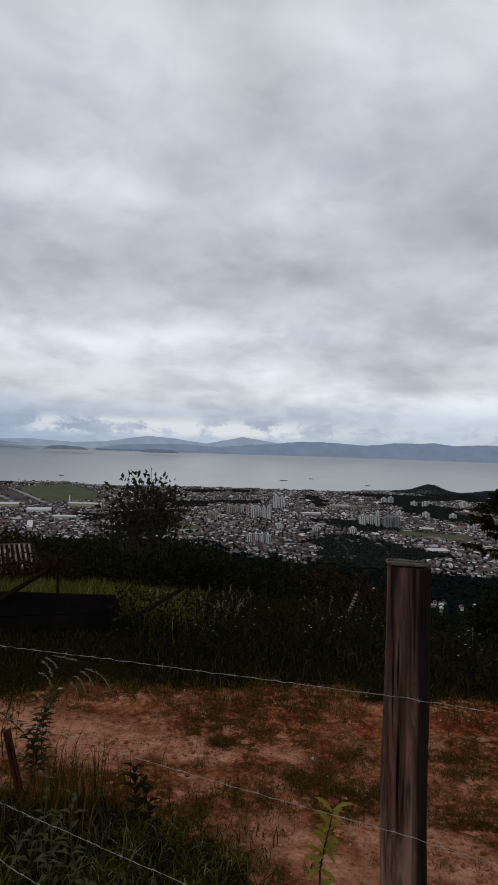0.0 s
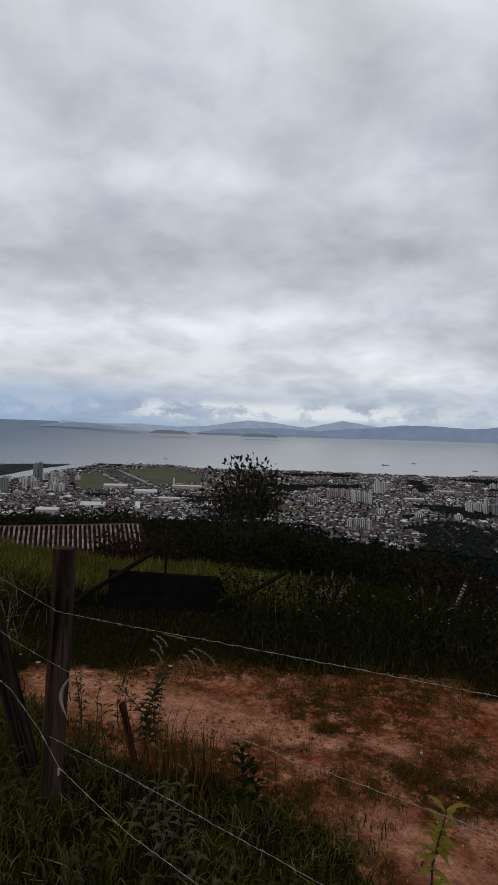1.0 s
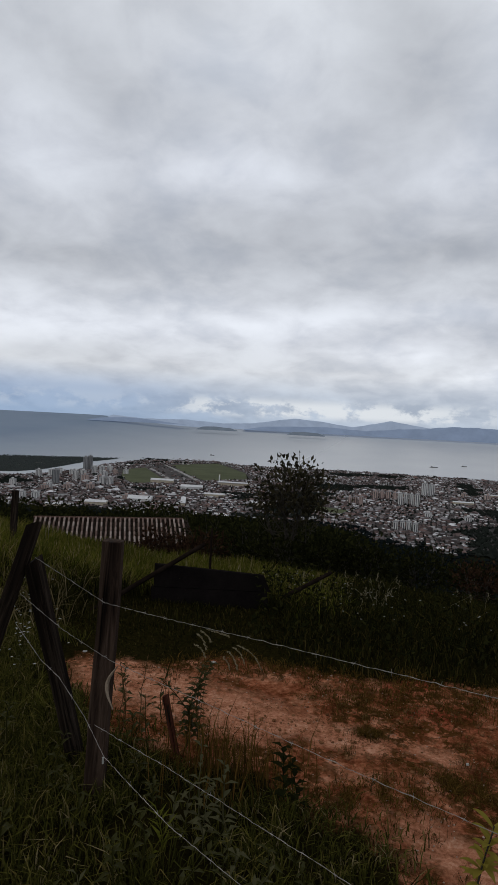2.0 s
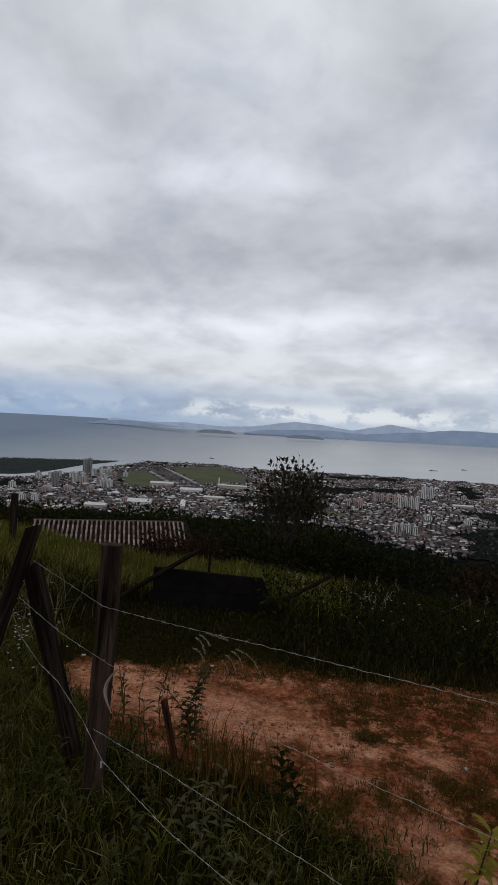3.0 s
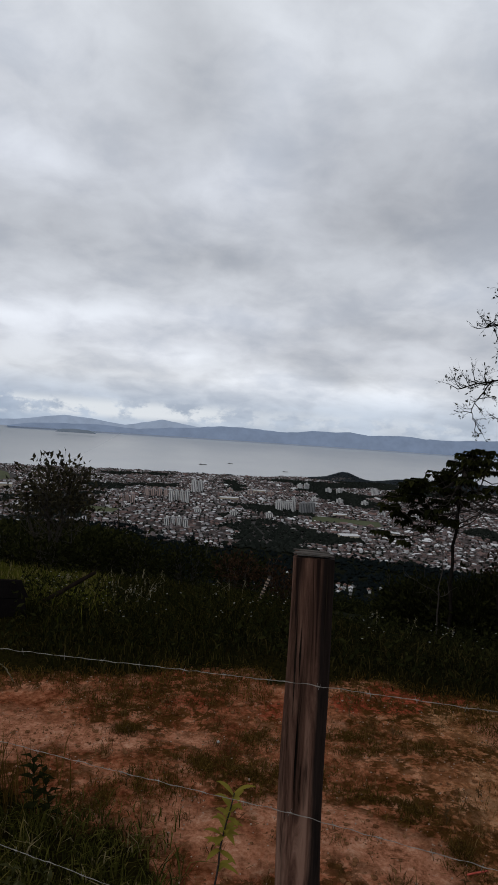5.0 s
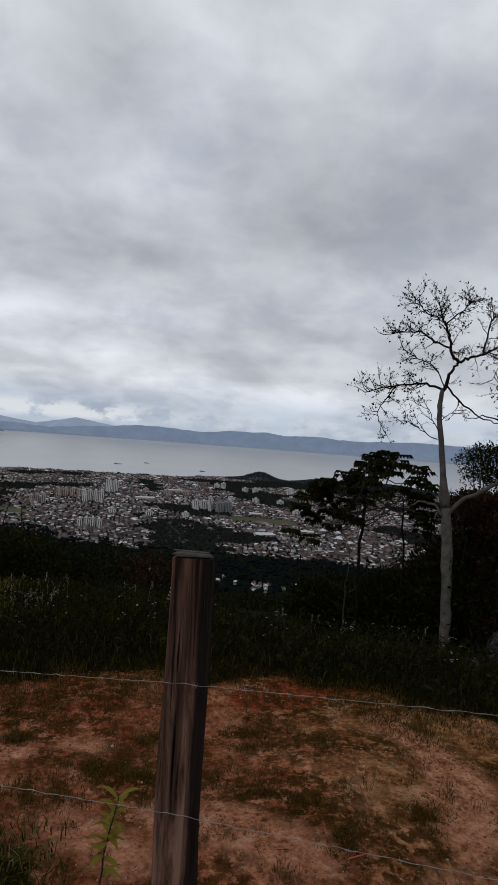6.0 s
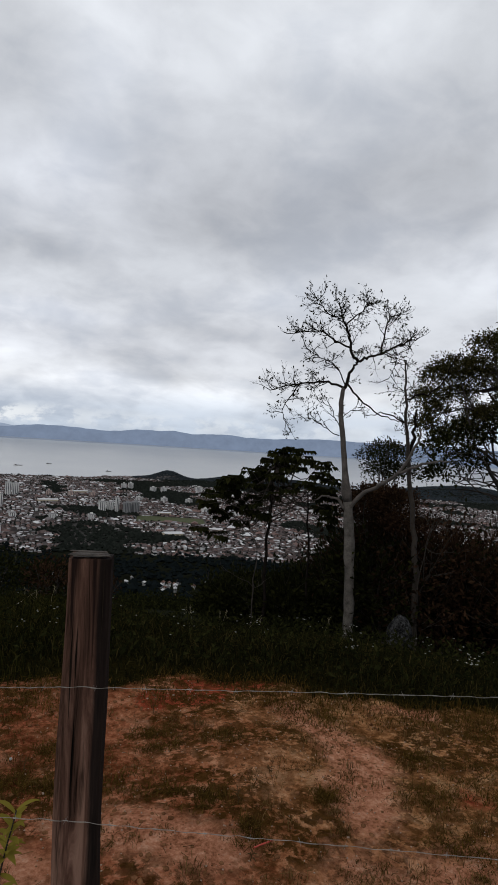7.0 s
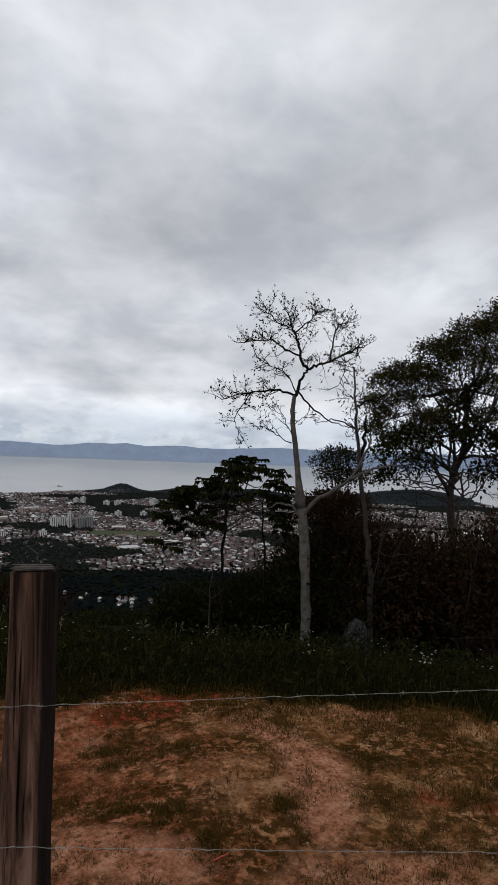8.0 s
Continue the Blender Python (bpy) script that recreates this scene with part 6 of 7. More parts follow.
def build_boards():
    """The black board on edge beyond the track, and the poles lying about it."""
    a, b = vec(-2.215, 4.52, -0.012), vec(-1.285, 4.92, -0.012)
    w = unit(b - a)
    ob = thing("black_board", "low black-stained boards set on edge in the grass", "board wall", "", a, math.degrees(math.atan2(w[1], w[0])))
    n = float(np.linalg.norm(b - a))
    for k in range(3):
        s = Soup()
        z0, z1 = -0.25 + k * 0.19, -0.25 + k * 0.19 + 0.186
        cut = 0.03 * k
        s.add([(0.02 * k, -0.02, z0), (n, -0.02, z0 - 0.02), (n, 0.02, z0 - 0.02), (0.02 * k, 0.02, z0), (0.02 * k, -0.02, z1), (n - cut, -0.02, z1 - 0.07 if k == 2 else z1 - 0.02), (n - cut, 0.02, z1 - 0.07 if k == 2 else z1 - 0.02), (0.02 * k, 0.02, z1)],
              [(3, 2, 1, 0), (4, 5, 6, 7), (0, 1, 5, 4), (1, 2, 6, 5), (2, 3, 7, 6), (3, 0, 4, 7)])
        part("board", s, BLACK_BOARD, ob)
    for x in (0.08, n - 0.1):
        s = Soup()
        box(s, (x, 0.021, -0.35), (x + 0.06, 0.07, 0.30 if x < 0.5 else 0.16))
        part("batten", s, DARK_WOOD, ob)
    for p, q, r, label in ((vec(-2.315, 4.31, 0.11), vec(-1.815, 4.72, 0.475), 0.020, "weathered pole leaning over the black boards"),
                           (vec(-1.087, 5.171, 0.088), vec(-0.87, 5.42, 0.20), 0.019, "weathered pole slanting out of the grass"),
                           (vec(-1.88, 5.02, -0.1), vec(-1.88, 5.02, 0.555), 0.011, "thin upright stick with a pale end")):
        pole = thing("leaning_pole", label, "pole", "poles in the grass", p)
        s = Soup()
        w = q - p
        tube(s, [w * k for k in (-0.5, -0.1, 0.2, 0.45, 0.7, 0.9, 1.0)], [r, r * 1.04, r * 0.93, r, r * 0.9, r * 0.93, r * 0.8], 8)
        part("shaft", s, POLE_WOOD, pole, "", True)
    # a leaning stem with pale bands on the slope
    p = vec(0.70, 7.0, 0)
    p[2] = land(p[0], p[1])
    stem = thing("banded_stem", "leaning dark stem with pale bands", "dead stem", "", p)
    s, rings = Soup(), []
    base, top = vec(-0.05, 0, -0.1), vec(0.135, 0.06, -0.13 - p[2])
    tube(s, [base, (base + top) / 2, top], [0.017, 0.017, 0.015], 7)
    part("shaft", s, DARK_BARK, stem, "", True)
    for k in range(9):
        t = 0.3 + 0.075 * k
        c = base + (top - base) * t
        s = Soup()
        tube(s, [c, c + (top - base) * 0.03], [0.020, 0.020], 7)
        part("pale_band", s, STONE, stem)


# ---- herbs, grass and stones ----
def herb(at, h, leaves, length, width, mat, seed, label, group="weeds beside the track", lean=0.08, start=0.25, pairs=True, up=0.5, name="weed", turn=0.0, bloom=False):
    """A leafy weed: a stem with leaves in pairs, every leaf a part."""
    rng = np.random.default_rng(seed)
    ob = thing(name, label, "plant", group, at, turn)
    s = Soup()
    q = bend([vec(0, 0, -0.05), vec(rng.normal(0, lean) * h, rng.normal(0, lean) * h, h * 0.5), vec(rng.normal(0, lean) * h * 3, rng.normal(0, lean) * h * 3, h)], rng, 5, 0.002)
    tube(s, q, np.linspace(0.0030, 0.0013, len(q)), 5)
    part("stem", s, mat, ob, "", True)
    for k in range(leaves):
        t = start + (1 - start) * (k // 2 * 2 if pairs else k) / max(1, leaves - 1)
        a = (k % 2) * math.pi + (k // 2) * 1.57 + rng.normal(0, 0.25) if pairs else k * 2.4
        f = 1.0 - 0.45 * t
        l = Soup()
        leaf(l, along(q, t), vec(math.cos(a), math.sin(a), up * (0.4 + t)), vec(0, 0, 1), length * f * rng.uniform(0.8, 1.2), width * f * rng.uniform(0.8, 1.15), 0, rng.uniform(0.1, 0.45))
        part("leaf", l, mat, ob)
    if bloom:
        l = Soup()
        for k in range(6):
            a = k * 1.05
            leaf(l, q[-1], vec(math.cos(a), math.sin(a), 0.8), vec(0, 0, 1), 0.014, 0.009)
        part("flower", l, PETAL, ob, "small white flower")
    return ob


def build_weeds():
    rng = np.random.default_rng(63)
    for x, y, h, n, seed in ((0.268, 2.01, 0.345, 30, 1),):
        ob = thing("young_plant", "young plant with long arching yellow-green leaves", "plant", "yellow-green young plants", (x, y, land(x, y)))
        s = Soup()
        q = bend([vec(-0.03, 0, -0.03), vec(-0.015, 0, h * 0.45), vec(0.02, 0, h)], rng, 4, 0.002)
        tube(s, q, np.linspace(0.0040, 0.0022, len(q)), 5)
        part("stem", s, DARK_BARK, ob, "brown woody stem", True)
        for k in range(n):
            t = 1.0 - 0.022 * k if k < n * 0.6 else rng.uniform(0.30, 0.7)
            a = k * 2.4 + rng.normal(0, 0.2)
            out, l = vec(math.cos(a), math.sin(a), 0), rng.uniform(0.048, 0.075) * (1.0 if h > 0.2 else 0.75)
            rise = rng.uniform(0.6, 1.2) if k < n * 0.6 else rng.uniform(0.1, 0.5)
            across = vec(-math.sin(a), math.cos(a), 0)
            s = Soup()
            for j in range(6):
                v = j / 5
                c = along(q, t) + out * l * v * 0.92 + vec(0, 0, l * (rise * v - 0.62 * v * v * (0.5 + rise * 0.5)))
                w = 0.0105 * math.sin(math.pi * min(1.0, 0.12 + v * 0.88)) + 0.0004
                s.v.extend([tuple(c - across * w), tuple(c + vec(0, 0, -0.0025)), tuple(c + across * w)])
            for j in range(5):
                s.f.extend([(3 * j, 3 * j + 1, 3 * j + 4, 3 * j + 3), (3 * j + 1, 3 * j + 2, 3 * j + 5, 3 * j + 4)])
            part("leaf", s, YELLOW_LEAF, ob, "", True)
    herb((-0.95, 2.60, 0), 0.40, 46, 0.075, 0.030, LEAF, 4, "tall narrow weed with a small white flower", lean=0.04, bloom=True)
    herb((-0.92, 2.63, 0), 0.36, 36, 0.075, 0.028, LEAF, 5, "tall narrow weed with many small leaves", lean=0.05)
    herb((-0.98, 2.58, 0), 0.30, 26, 0.075, 0.028, LEAF, 6, "tall narrow weed with many small leaves", lean=0.05)
    herb((-0.44, 2.34, 0.01), 0.26, 18, 0.072, 0.044, DARK_LEAF, 7, "small dark upright weed at the track's edge", lean=0.03)
    herb((-0.38, 2.36, 0.01), 0.19, 12, 0.065, 0.040, DARK_LEAF, 8, "small dark upright weed at the track's edge", lean=0.04)
    for k in range(13):
        x, y = rng.uniform(-1.0, -0.25), rng.uniform(1.55, 2.15)
        herb((x, y, land(x, y)), rng.uniform(0.14, 0.34), int(rng.integers(10, 18)), rng.uniform(0.05, 0.08), rng.uniform(0.016, 0.026), PALE_LEAF if rng.random() < 0.35 else LEAF, 20 + k, "grey-green broad-leaved weed in the grass", lean=0.06)
    for k, (x, y, h) in enumerate(((-0.69, 2.10, 0.28), (-0.60, 2.12, 0.28), (-0.65, 2.08, 0.20), (-0.73, 2.09, 0.17), (-0.77, 2.06, 0.14), (-0.55, 2.04, 0.13), (-0.62, 1.98, 0.15), (-0.48, 1.93, 0.12))):
        herb((x, y, land(x, y)), h, 7 if h < 0.16 else 10, 0.075, 0.026, PALE_LEAF, 140 + k, "leafy pale green weed by the wire", lean=0.05, up=0.35)
    herb((-0.756, 1.95, 0), 0.14, 18, 0.10, 0.014, BANK_GRASS, 160, "bright yellow-green young weed in the grass", start=0.1, up=1.2)
    for k in range(16):
        x, y = rng.uniform(-2.2, -0.9), rng.uniform(1.5, 2.9)
        herb((x, y, land(x, y)), rng.uniform(0.15, 0.35), 10, 0.07, 0.025, LEAF, 60 + k, "small green weed in the grass by the fence", lean=0.06)
    for k in range(16):
        x, y = rng.uniform(-0.3, 2.6), rng.uniform(1.7, 3.6)
        if math.hypot(x, y) > 3.9 or bare_earth(x, y) < 0.4:
            continue
        herb((x, y, land(x, y)), rng.uniform(0.03, 0.07), 8, 0.035, 0.012, DRY_LEAFED, 90 + k, "small stunted weed on the bare clay", "weeds on the clay", lean=0.04)
    for x, y, h, seed in ((-1.31, 2.60, 0.36, 1), (-1.23, 2.63, 0.34, 3), (-1.28, 2.52, 0.22, 5)):
        herb((x, y, land(x, y)), h, 7, 0.06, 0.010, DRY_LEAFED, 200 + seed, "thin withered stalk beside the corner post", "withered stalks", lean=0.012, start=0.35, pairs=False, up=1.2, name="dry_stalk")
    # nodding seed heads of the tall grass
    for x, z, dx, dz in ((-1.05, 0.455, 0.07, 0.06), (-1.06, 0.40, 0.075, 0.045), (-1.03, 0.47, 0.07, 0.035), (-1.00, 0.483, 0.13, 0.012),
                         (-0.845, 0.432, 0.15, 0.087), (-0.86, 0.419, 0.08, 0.06), (-0.885, 0.394, 0.07, 0.07), (-0.905, 0.364, 0.05, 0.045)):
        ob = thing("seed_grass", "tall grass stalk with a nodding straw-coloured head", "grass stalk", "nodding grass stalks", (x, 2.8, 0))
        s = Soup()
        q = bend([vec(-0.16, 0.02, -0.02), vec(-0.13, 0.01, z * 0.55), vec(-0.06, 0, z * 0.93), vec(0, 0, z), vec(dx * 0.45, 0, z - dz * 0.10), vec(dx * 0.8, 0, z - dz * 0.48), vec(dx, 0, z - dz)], rng, 5, 0.001)
        tube(s, q, np.linspace(0.0014, 0.0006, len(q)), 4)
        part("stalk", s, SHADE_GRASS, ob)
        s = Soup()
        for j in range(70):
            t = 0.54 + 0.46 * j / 69
            w = unit(along(q, min(1.0, t + 0.03)) - along(q, t - 0.03))
            leaf(s, along(q, t), w + rng.normal(0, 0.18, 3), rng.normal(0, 1, 3), 0.016, 0.0042)
        part("seed_head", s, STRAW, ob)


def scatter_grass():
    rng = np.random.default_rng(17)

    def patch(name, label, n, pick, height, width, mat, lean=0.5):
        s = Soup()
        k = 0
        while k < n:
            spot = pick()
            if spot is None:
                k += 0.2
                continue
            x, y, f = spot
            h = height * f * rng.uniform(0.5, 1.25)
            a = rng.uniform(0, 6.28)
            w = lean * h * rng.uniform(0.1, 1.0)
            blade(s, vec(x, y, land(x, y) - 0.01), (math.cos(a) * w, math.sin(a) * w), h, width * rng.uniform(0.7, 1.3), rng)
            k += 1
        stuff(name, s, mat, label, "grass")

    def clumpy(x, y, k=1.4):
        return noise.noise((x * k, y * k, 12)) * 0.5 + 0.5

    def front():
        x, y = rng.uniform(-2.6, 0.15), rng.uniform(0.9, 3.1)
        v = bare_earth(x + rng.normal(0, 0.07), y + rng.normal(0, 0.07))
        if v > rng.uniform(0.05, 1.0) or x < -0.75 * y - 0.9:
            return None
        # blades are left out here so the near-black turf stands in for shade
        shade = math.exp(-(((x + 0.95) / 0.40) ** 2 + ((y - 2.08) / 0.30) ** 2))
        if (x < -0.5 and rng.random() < 0.5) or clumpy(x, y, 4.5) < rng.uniform(0.22, 0.62) or rng.random() < 0.9 * shade:
            return None
        return x, y, (0.30 + 1.2 * clumpy(x, y, 3.5) ** 1.5) * (1 - 0.75 * v)

    def straw_arches():
        a, d = rng.normal(-37.0, 2.6), rng.normal(4.9, 0.5)
        p = at_turn(a, d)
        return p[0], p[1], rng.uniform(0.6, 1.2)

    def brow():
        a, d = rng.uniform(-50, 2), math.sqrt(rng.uniform(3.9 ** 2, 9.6 ** 2))
        p = at_turn(a, d)
        if (-32 < a < -13 and d < 5.15) or bare_earth(p[0], p[1]) > 0.3 or rng.random() > smoothstep(d + 0.9 * noise.noise((p[0], p[1], 40)), 4.6, 6.2) * smoothstep(-a, 5 + 6 * noise.noise((p[0], p[1], 44)), 16):
            return None
        return p[0], p[1], (0.4 + 0.9 * clumpy(p[0], p[1], 1.3)) * (0.8 if d > 7 else 1)

    def bank():
        a, d = rng.uniform(-50, 56), math.sqrt(rng.uniform(3.75 ** 2, 8.2 ** 2))
        p = at_turn(a, d)
        if bare_earth(p[0], p[1]) > rng.uniform(0.15, 0.75) or (a < -8 and d > 6.4):
            return None
        trodden = 0.42 if -33 < a < -13 and d < 5.1 else 0.75 if a > 1 and d > 6.5 else 1.0
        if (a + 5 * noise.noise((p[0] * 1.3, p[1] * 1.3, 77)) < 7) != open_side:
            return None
        return p[0], p[1], (0.25 + 1.0 * clumpy(p[0], p[1], 1.6)) * (0.35 + 0.65 * smoothstep(d, 3.8, 5.6)) * trodden

    def left_side():
        x, y = rng.uniform(-4.5, -1.0), rng.uniform(1.2, 3.5)
        if bare_earth(x, y) > 0.3 or x < -0.95 * y - 0.6 or (x > -2.1 and y > 2.8):
            return None
        if clumpy(x, y, 3.0) < rng.uniform(0.2, 0.6) or (bare_earth(x, y - 0.12) > 0.2 and x > -1.6):
            return None
        return x, y, 0.4 + 0.8 * clumpy(x, y)

    def tufts():
        a, d = rng.uniform(-30, 52), math.sqrt(rng.uniform(1.5 ** 2, 4.1 ** 2))
        p = at_turn(a, d)
        v = noise.fractal((p[0] * 2.6, p[1] * 2.6, 33), 0.8, 2.1, 3) + 0.12 * smoothstep(a, 20, 45)
        if v < 0.18 + 0.25 * sandy_earth(p[0], p[1]) or bare_earth(p[0], p[1]) < 0.3:
            return None
        cell = noise.cell_vector((p[0] * 9, p[1] * 9, 0))
        q = vec((math.floor(p[0] * 9) + cell[0]) / 9, (math.floor(p[1] * 9) + cell[1]) / 9, 0) + vec(*rng.normal(0, 0.012 + 0.03 * abs(cell[2]), 2), 0)
        return q[0], q[1], 0.4 + 0.9 * v

    def around():
        a, d = rng.uniform(-180, 180), math.sqrt(rng.uniform(0.5, 8.5 ** 2))
        p = at_turn(a, d)
        if bare_earth(p[0], p[1]) > rng.uniform(0.05, 0.5) or (-48 < a < 54 and d > 3.6) or (-38 < a < 4 and 1.6 < d < 3.6):
            return None
        return p[0], p[1], 0.35 + 1.0 * clumpy(p[0], p[1], 1.2)

    patch("hilltop_grass", "rough green grass over the hilltop", 40000, around, 0.14, 0.0065, GRASS, 1.0)
    patch("meadow_grass", "dark green grass in front of the fence", 36000, front, 0.13, 0.0058, GRASS, 1.2)
    patch("roadside_grass", "green grass round the corner post", 26000, left_side, 0.15, 0.006, GRASS, 1.1)
    patch("arching_straw", "long arching straw-coloured grass beside the brace posts", 240, straw_arches, 0.34, 0.007, PALE_STRAW, 1.3)
    patch("brow_grass", "yellow-green grass on the brow with sunlight in its colour", 46000, brow, 0.27, 0.009, BANK_GRASS, 0.7)
    # one bank in two tones: the side below the trees has its shade painted
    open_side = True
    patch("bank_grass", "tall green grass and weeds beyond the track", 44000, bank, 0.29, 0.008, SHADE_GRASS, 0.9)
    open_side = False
    patch("shaded_grass", "coarse grass below the trees with shade in its colour", 36000, bank, 0.27, 0.009, DUSK_GRASS, 1.1)
    def mat_of_straw():
        a, d = rng.uniform(-30, 54), math.sqrt(rng.uniform(1.4 ** 2, 4.15 ** 2))
        p = at_turn(a, d)
        v = noise.fractal((p[0] * 3.4, p[1] * 3.4, 51), 0.7, 2.2, 4) + 0.22 * smoothstep(a, -4, 24) - 0.12
        if v < rng.uniform(0.0, 0.35) + 0.3 * sandy_earth(p[0], p[1]) or bare_earth(p[0], p[1]) < 0.3:
            return None
        return p[0], p[1], 0.6 + v

    patch("straw_mat", "thin brown mat of withered grass on the clay", 52000, mat_of_straw, 0.020, 0.0032, DRY_GRASS, 1.6)
    patch("dry_tufts", "short dry tufts on the bare clay", 26000, tufts, 0.026, 0.0030, DRY_GRASS, 1.5)
    patch("green_tufts", "short green tufts on the bare clay", 18000, tufts, 0.026, 0.0030, TUFT_GRASS, 1.5)

    def edge():
        a, d = rng.uniform(-24, 54), rng.uniform(3.1, 4.5)
        p = at_turn(a, d)
        v = bare_earth(p[0], p[1])
        if v < 0.25 or noise.fractal((p[0] * 1.7, p[1] * 1.7, 71), 0.8, 2.0, 4) + 1.0 * smoothstep(d, 3.35, 4.1) < rng.uniform(0.25, 0.75):
            return None
        return p[0], p[1], rng.uniform(0.5, 1.2)

    patch("edge_grass", "low olive grass creeping over the clay's edge", 20000, edge, 0.05, 0.0042, TUFT_GRASS, 1.2)
    clumps = [(-0.38, 3.41, 0.14), (-0.13, 3.39, 0.16), (0.18, 3.56, 0.18), (-0.12, 2.60, 0.12), (0.02, 2.62, 0.12), (0.16, 2.80, 0.09), (0.27, 2.80, 0.09), (0.43, 2.70, 0.11), (0.52, 2.73, 0.10), (0.46, 3.11, 0.10),
              (0.94, 3.14, 0.10), (-0.2, 3.12, 0.05), (-0.22, 2.48, 0.08), (2.02, 2.27, 0.10), (2.32, 2.40, 0.12), (1.96, 1.94, 0.12), (1.15, 2.22, 0.07), (0.73, 2.69, 0.10), (0.9, 2.56, 0.08), (1.06, 2.46, 0.07),
              (1.55, 2.37, 0.05), (2.15, 2.57, 0.08), (2.69, 2.37, 0.16), (2.35, 2.1, 0.10), (1.3, 2.98, 0.07), (0.94, 3.03, 0.08), (1.95, 3.15, 0.10), (2.6, 2.7, 0.18)]

    def clump_spots():
        x, y, r = clumps[int(rng.integers(len(clumps)))]
        q = rng.normal(0, 0.62 * r, 2)
        if noise.noise(((x + q[0]) * 11, (y + q[1]) * 11, 5)) < rng.uniform(-0.45, 0.25):
            return None
        return x + q[0], y + q[1], rng.uniform(0.4, 1.1)

    patch("green_clumps", "low dark green grass clumps on the clay", 24000, clump_spots, 0.042, 0.0036, TUFT_GRASS, 1.4)

    def wisps():
        x, y = WISPS[int(rng.integers(len(WISPS)))]
        return x + rng.normal(0, 0.022), y + rng.normal(0, 0.022), rng.uniform(0.5, 1.2)

    WISPS = [at_turn(rng.uniform(-8, 52), rng.uniform(1.9, 3.9))[:2] for _ in range(150)]
    WISPS = [q for q in WISPS if bare_earth(q[0], q[1]) > 0.6]
    patch("withered_tufts", "thin tufts of withered brown grass on the clay", 5200, wisps, 0.055, 0.0026, DRY_GRASS, 1.0)

    def tall():
        x, y = -0.72 + rng.normal(0, 0.13), 2.42 + rng.normal(0, 0.10)
        return x, y, 1.0

    patch("tall_grass_clump", "upright clump of tall olive grass by the track", 260, tall, 0.27, 0.0045, TUFT_GRASS, 0.45)

    # weeds with broad leaves among the bank's grass
    s = Soup()
    for _ in range(9000):
        a, d = rng.uniform(-16, 56), rng.uniform(4.1, 7.8)
        p = at_turn(a, d)
        if bare_earth(p[0], p[1]) > 0.2:
            continue
        z = land(p[0], p[1]) + rng.uniform(0.03, 0.30) * smoothstep(d, 3.7, 5.0)
        leaf(s, vec(p[0], p[1], z), rng.normal(0, 1, 3) + vec(0, 0, 0.5), rng.normal(0, 1, 3), rng.uniform(0.03, 0.075), rng.uniform(0.012, 0.028))
    stuff("bank_weeds", s, DARK_LEAF, "dark broad-leaved weeds beyond the track", "weeds")

    # straw stalks standing out of the bank
    s = Soup()
    for k in range(40):
        a, d = rng.normal(-4.6, 1.0) if k < 20 else rng.uniform(-40, 30), rng.uniform(5.6, 7.4)
        p = at_turn(a, d)
        z = land(p[0], p[1])
        h = rng.uniform(0.24, 0.36)
        q = [vec(p[0], p[1], z), vec(p[0], p[1], z + h * 0.6) + rng.normal(0, 0.02, 3), vec(p[0], p[1], z + h) + vec(rng.normal(0, 0.07), rng.normal(0, 0.07), 0)]
        tube(s, q, [0.0016, 0.0013, 0.0008], 3)
        for j in range(9):
            leaf(s, q[2] - vec(0, 0, 0.009 * j), rng.normal(0, 0.4, 3) + vec(0, 0, 0.7), rng.normal(0, 1, 3), 0.03, 0.006)
    stuff("straw_stalks", s, STRAW, "pale dry stalks standing in the bank's grass", "grass stalks")

    # white blossoms among the weeds
    s = Soup()
    for k in range(62):
        a, d = (rng.uniform(-18, 48), rng.uniform(4.4, 7.6)) if k < 46 else (rng.uniform(-41, -35), rng.uniform(3.2, 4.6))
        c = at_turn(a, d)
        if -34 < a < -12 and d < 5.4:
            continue
        spread, count = rng.uniform(0.03, 0.14), int(1 + 13 * rng.random() ** 3)
        for _ in range(count):
            p = vec(c[0] + rng.normal(0, spread), c[1] + rng.normal(0, spread), 0)
            p[2] = land(p[0], p[1]) + rng.uniform(0.18, 0.36)
            for j in range(5):
                b = j * 1.257
                leaf(s, p, vec(math.cos(b), math.sin(b), 0.3), vec(0, 0, 1), rng.uniform(0.005, 0.012), 0.006)
    stuff("white_blossoms", s, PETAL, "small white blossoms scattered in the bank's weeds", "flowers")

    # stones and crumbs of clay
    s = Soup()
    for _ in range(1900):
        a, d = rng.uniform(-32, 54), math.sqrt(rng.uniform(1.5 ** 2, 4.0 ** 2))
        p = at_turn(a, d)
        if bare_earth(p[0], p[1]) < 0.5:
            continue
        r = rng.uniform(0.0015, 0.0045) if rng.random() < 0.98 else rng.uniform(0.004, 0.008)
        clump(s, (p[0], p[1], land(p[0], p[1]) + r * 0.3), r, rng, 0.65)
    stuff("pebbles", s, STONE, "small pale stones on the clay", "stones")
    s = Soup()
    for _ in range(9000):
        a, d = rng.uniform(-32, 54), math.sqrt(rng.uniform(1.5 ** 2, 4.1 ** 2))
        p = at_turn(a, d)
        if bare_earth(p[0], p[1]) < 0.4 or noise.noise((p[0] * 2.5, p[1] * 2.5, 61)) < rng.uniform(-0.5, 0.35):
            continue
        r = 0.0035 + 0.010 * rng.random() ** 4
        clump(s, (p[0], p[1], land(p[0], p[1]) + r * 0.15), r, rng, 0.6)
    stuff("clay_crumbs", s, CRUMB, "reddish crumbs and clods of loose clay", "clods")
    s = Soup()
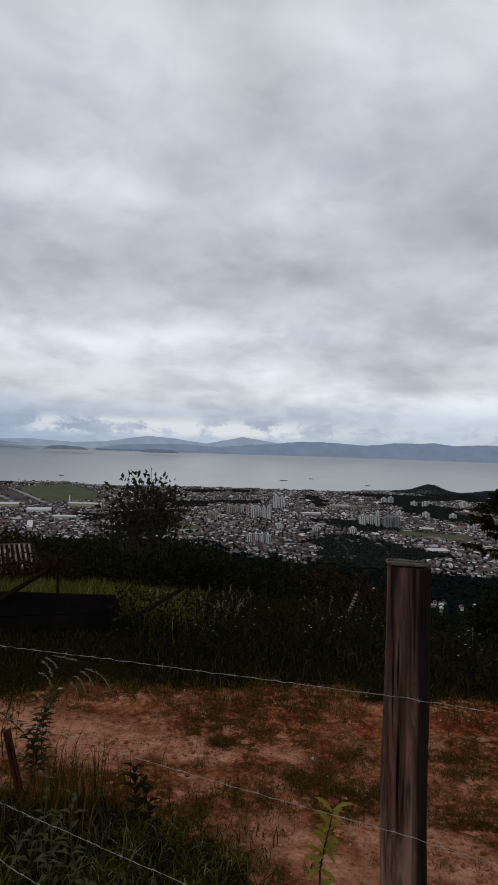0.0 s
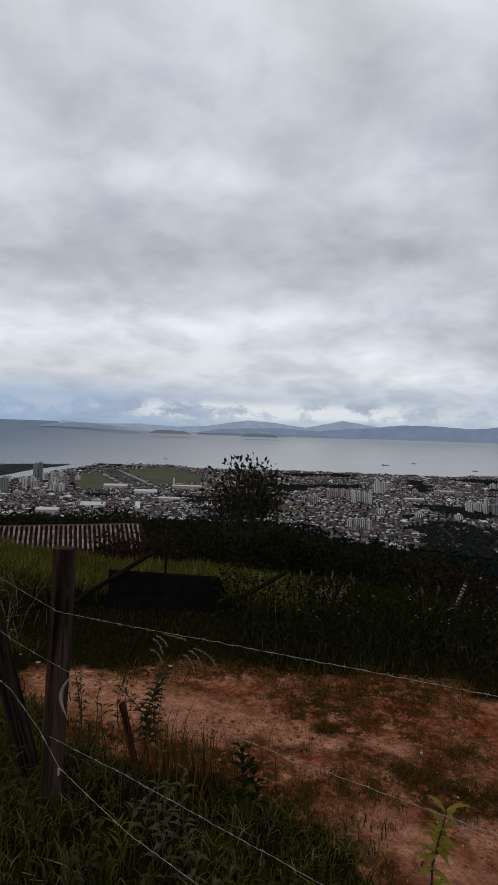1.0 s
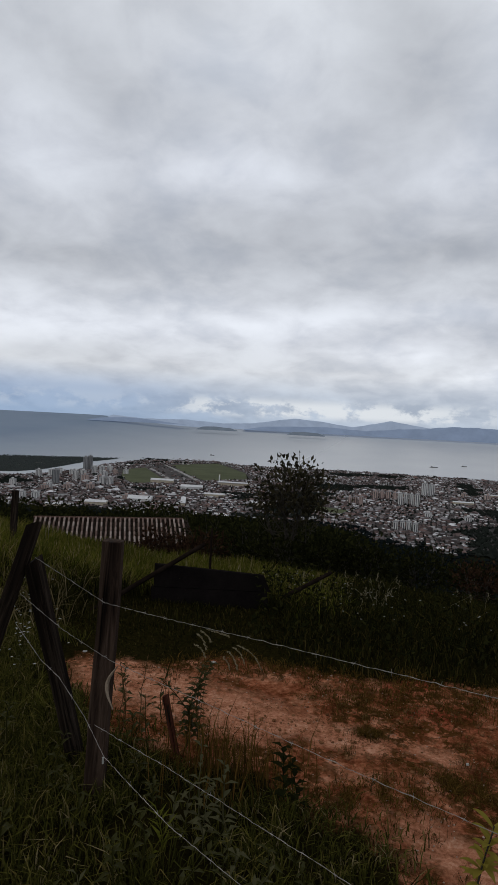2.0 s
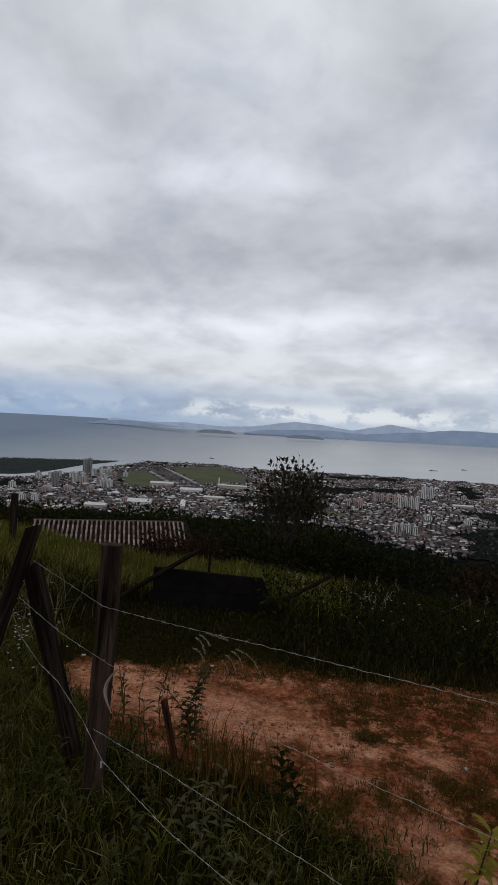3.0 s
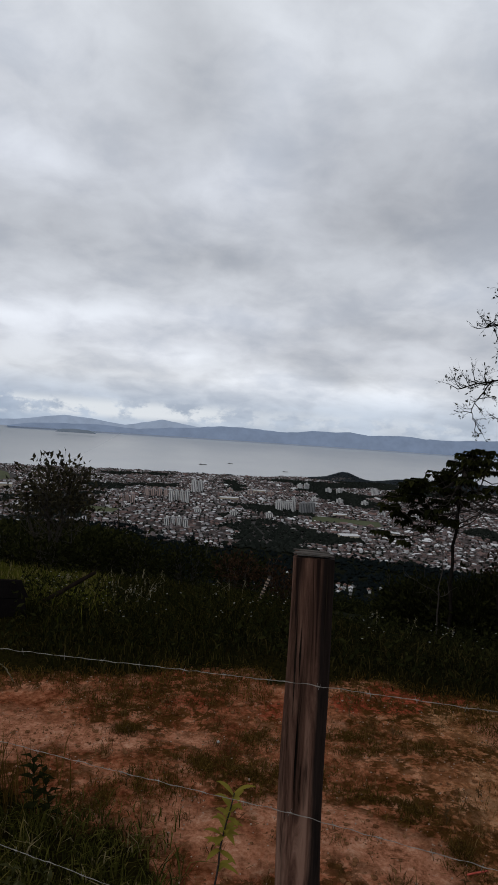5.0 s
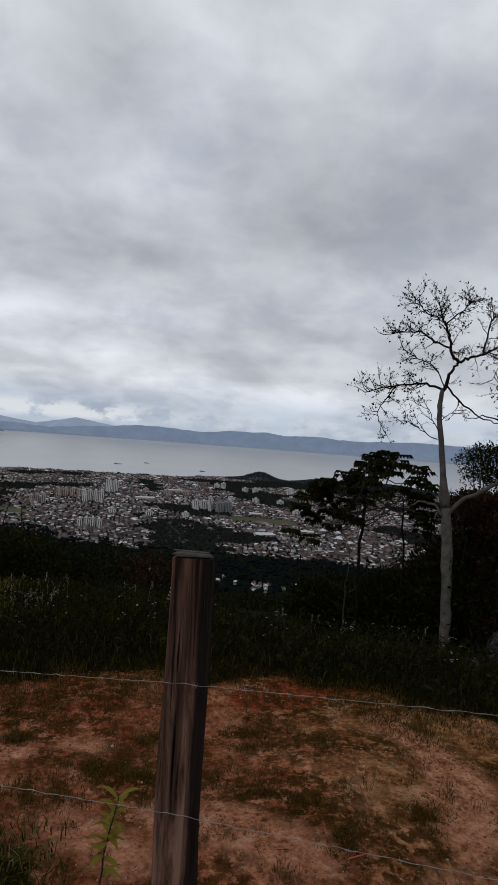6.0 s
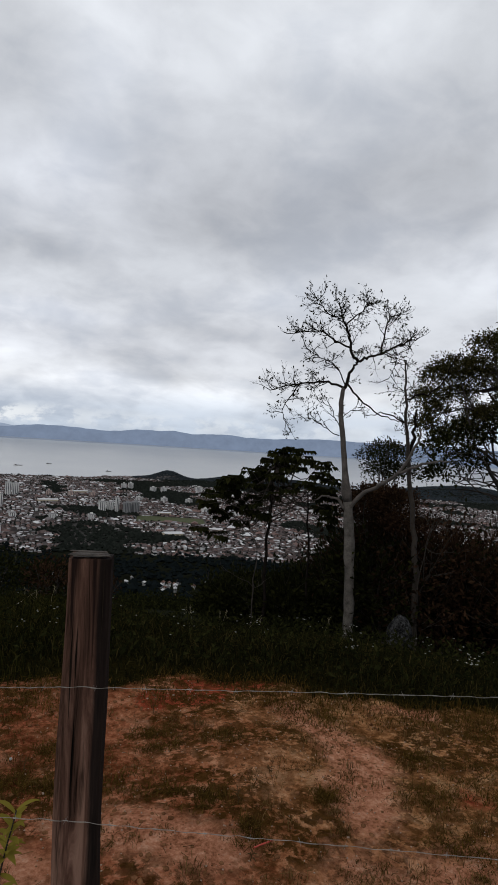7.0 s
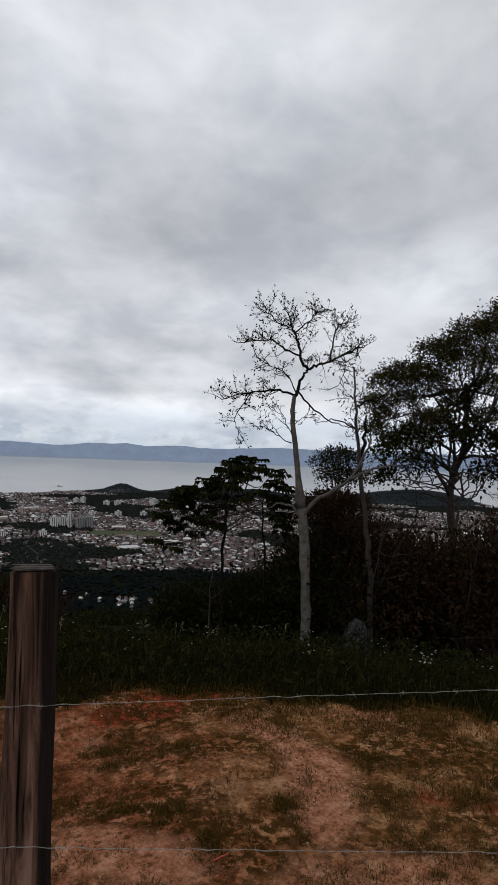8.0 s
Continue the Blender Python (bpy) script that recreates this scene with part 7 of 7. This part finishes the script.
    for _ in range(420):
        a, d = rng.uniform(-32, 54), math.sqrt(rng.uniform(1.5 ** 2, 4.0 ** 2))
        p = at_turn(a, d)
        if bare_earth(p[0], p[1]) < 0.5:
            continue
        b = rng.uniform(0, 6.28)
        l = rng.uniform(0.015, 0.05)
        q = vec(p[0], p[1], land(p[0], p[1]) + 0.006)
        tube(s, [q, q + vec(math.cos(b) * l, math.sin(b) * l, rng.uniform(0, 0.008))], [0.0013, 0.0008], 3)
    stuff("dry_litter", s, DRY_GRASS, "dry stalks and litter lying on the clay", "litter")


def build_boulder():
    rng = np.random.default_rng(2)
    z = land(7.0, 9.86)
    ob = thing("boulder", "pale lichened boulder among the trees", "rock", "", (7.0, 9.86, z))
    bm = bmesh.new()
    bmesh.ops.create_icosphere(bm, subdivisions=4, radius=1.0)
    for v in bm.verts:
        k = 1 + 0.14 * noise.noise(v.co * 1.2) + 0.06 * noise.noise(v.co * 4) + 0.03 * noise.noise(v.co * 12)
        v.co = Vector((v.co.x * 0.24 * k, v.co.y * 0.25 * k, v.co.z * 0.44 * k + 0.30))
    n = Nodes("mottled_lichened_granite")
    blot = n.math("ADD", n.math("MULTIPLY", n.noise(9, 8, 0.7), 0.6), n.math("MULTIPLY", n.noise(34, 6, 0.7), 0.4))
    stone = n.finish(n.ramp(blot, [(0.44, (0.003, 0.003, 0.003)), (0.50, (0.022, 0.022, 0.022)), (0.60, (0.085, 0.084, 0.084))]), 0.95, n.bump(blot, 0.8, 0.03), 0.0, 0.1)
    part("stone", bm, stone, ob, "", True)
    # a red twig dropped on the clay
    p = vec(1.172, 2.147, 0)
    tw = thing("red_stick", "short red stick lying on the clay", "stick", "", (p[0], p[1], land(p[0], p[1]) + 0.006), 12)
    s = Soup()
    tube(s, [(-0.04, 0, 0), (0.0, 0.002, 0.001), (0.045, 0.0, 0.003)], [0.003, 0.0032, 0.0028], 6)
    part("shaft", s, RED_STICK, tw)


def build_scraps():
    """Small odd things about the corner post."""
    ob = thing("bark_strip", "pale curling strip of bark on the corner post", "bark strip", "", (-1.012, 1.985, 0.52))
    s = Soup()
    for k in range(13):
        t = k / 12
        x, z = 0.012 - 0.036 * math.sin(t * math.pi), 0.150 * t - 0.075
        w = 0.002 + 0.0055 * math.sin(t * math.pi)
        y = 0.02 * t
        s.v.extend([(x - w, y, z), (x, y - 0.003, z), (x + w, y + 0.001, z), (x, y + 0.002, z)])
    for k in range(12):
        for q in range(4):
            s.f.append((4 * k + q, 4 * k + (q + 1) % 4, 4 * k + 4 + (q + 1) % 4, 4 * k + 4 + q))
    part("strip", s, DRY_BARK, ob, "", True)
    for at, size, label in (((-0.944, 1.841, 0.345), (0.006, 0.004, 0.022), "tiny white plastic tag on the lowest wire"), ((-1.95, 3.23, 0.06), (0.024, 0.014, 0.005), "scrap of white litter in the grass"), ((0.25, 2.975, 0.012), (0.011, 0.010, 0.008), "crumpled white scrap lying on the clay")):
        ob = thing("white_scrap", label, "scrap", "", (at[0], at[1], at[2]), 25)
        bm = bmesh.new()
        bmesh.ops.create_cube(bm, size=1.0)
        bmesh.ops.subdivide_edges(bm, edges=bm.edges[:], cuts=2, use_grid_fill=True)
        for v in bm.verts:
            v.co = Vector((v.co.x * size[0], v.co.y * size[1], v.co.z * size[2])) * (1 + 0.25 * noise.noise(v.co * 3))
        part("scrap", bm, PETAL, ob)


DRY_LEAFED = leafage("withered_leaf", [(0.0, (0.06, 0.035, 0.016)), (1.0, (0.15, 0.09, 0.04))], 0.2)
CRUMB = plain("clay_clod", (0.05, 0.018, 0.007), (0.30, 0.145, 0.070), 12, 0.95, 0.4, 0.004, 0.0)
RIDGE_TILE = plain("dark_ridge_tile", (0.045, 0.024, 0.018), (0.16, 0.09, 0.07), 6, 0.9, 0.3, 0.004)
RED_STICK = plain("red_plastic", (0.45, 0.06, 0.04), (0.62, 0.12, 0.08), 20, 0.6)
build_fence()
build_boards()
build_boulder()
build_scraps()
build_weeds()
scatter_grass()
build_roof_house()
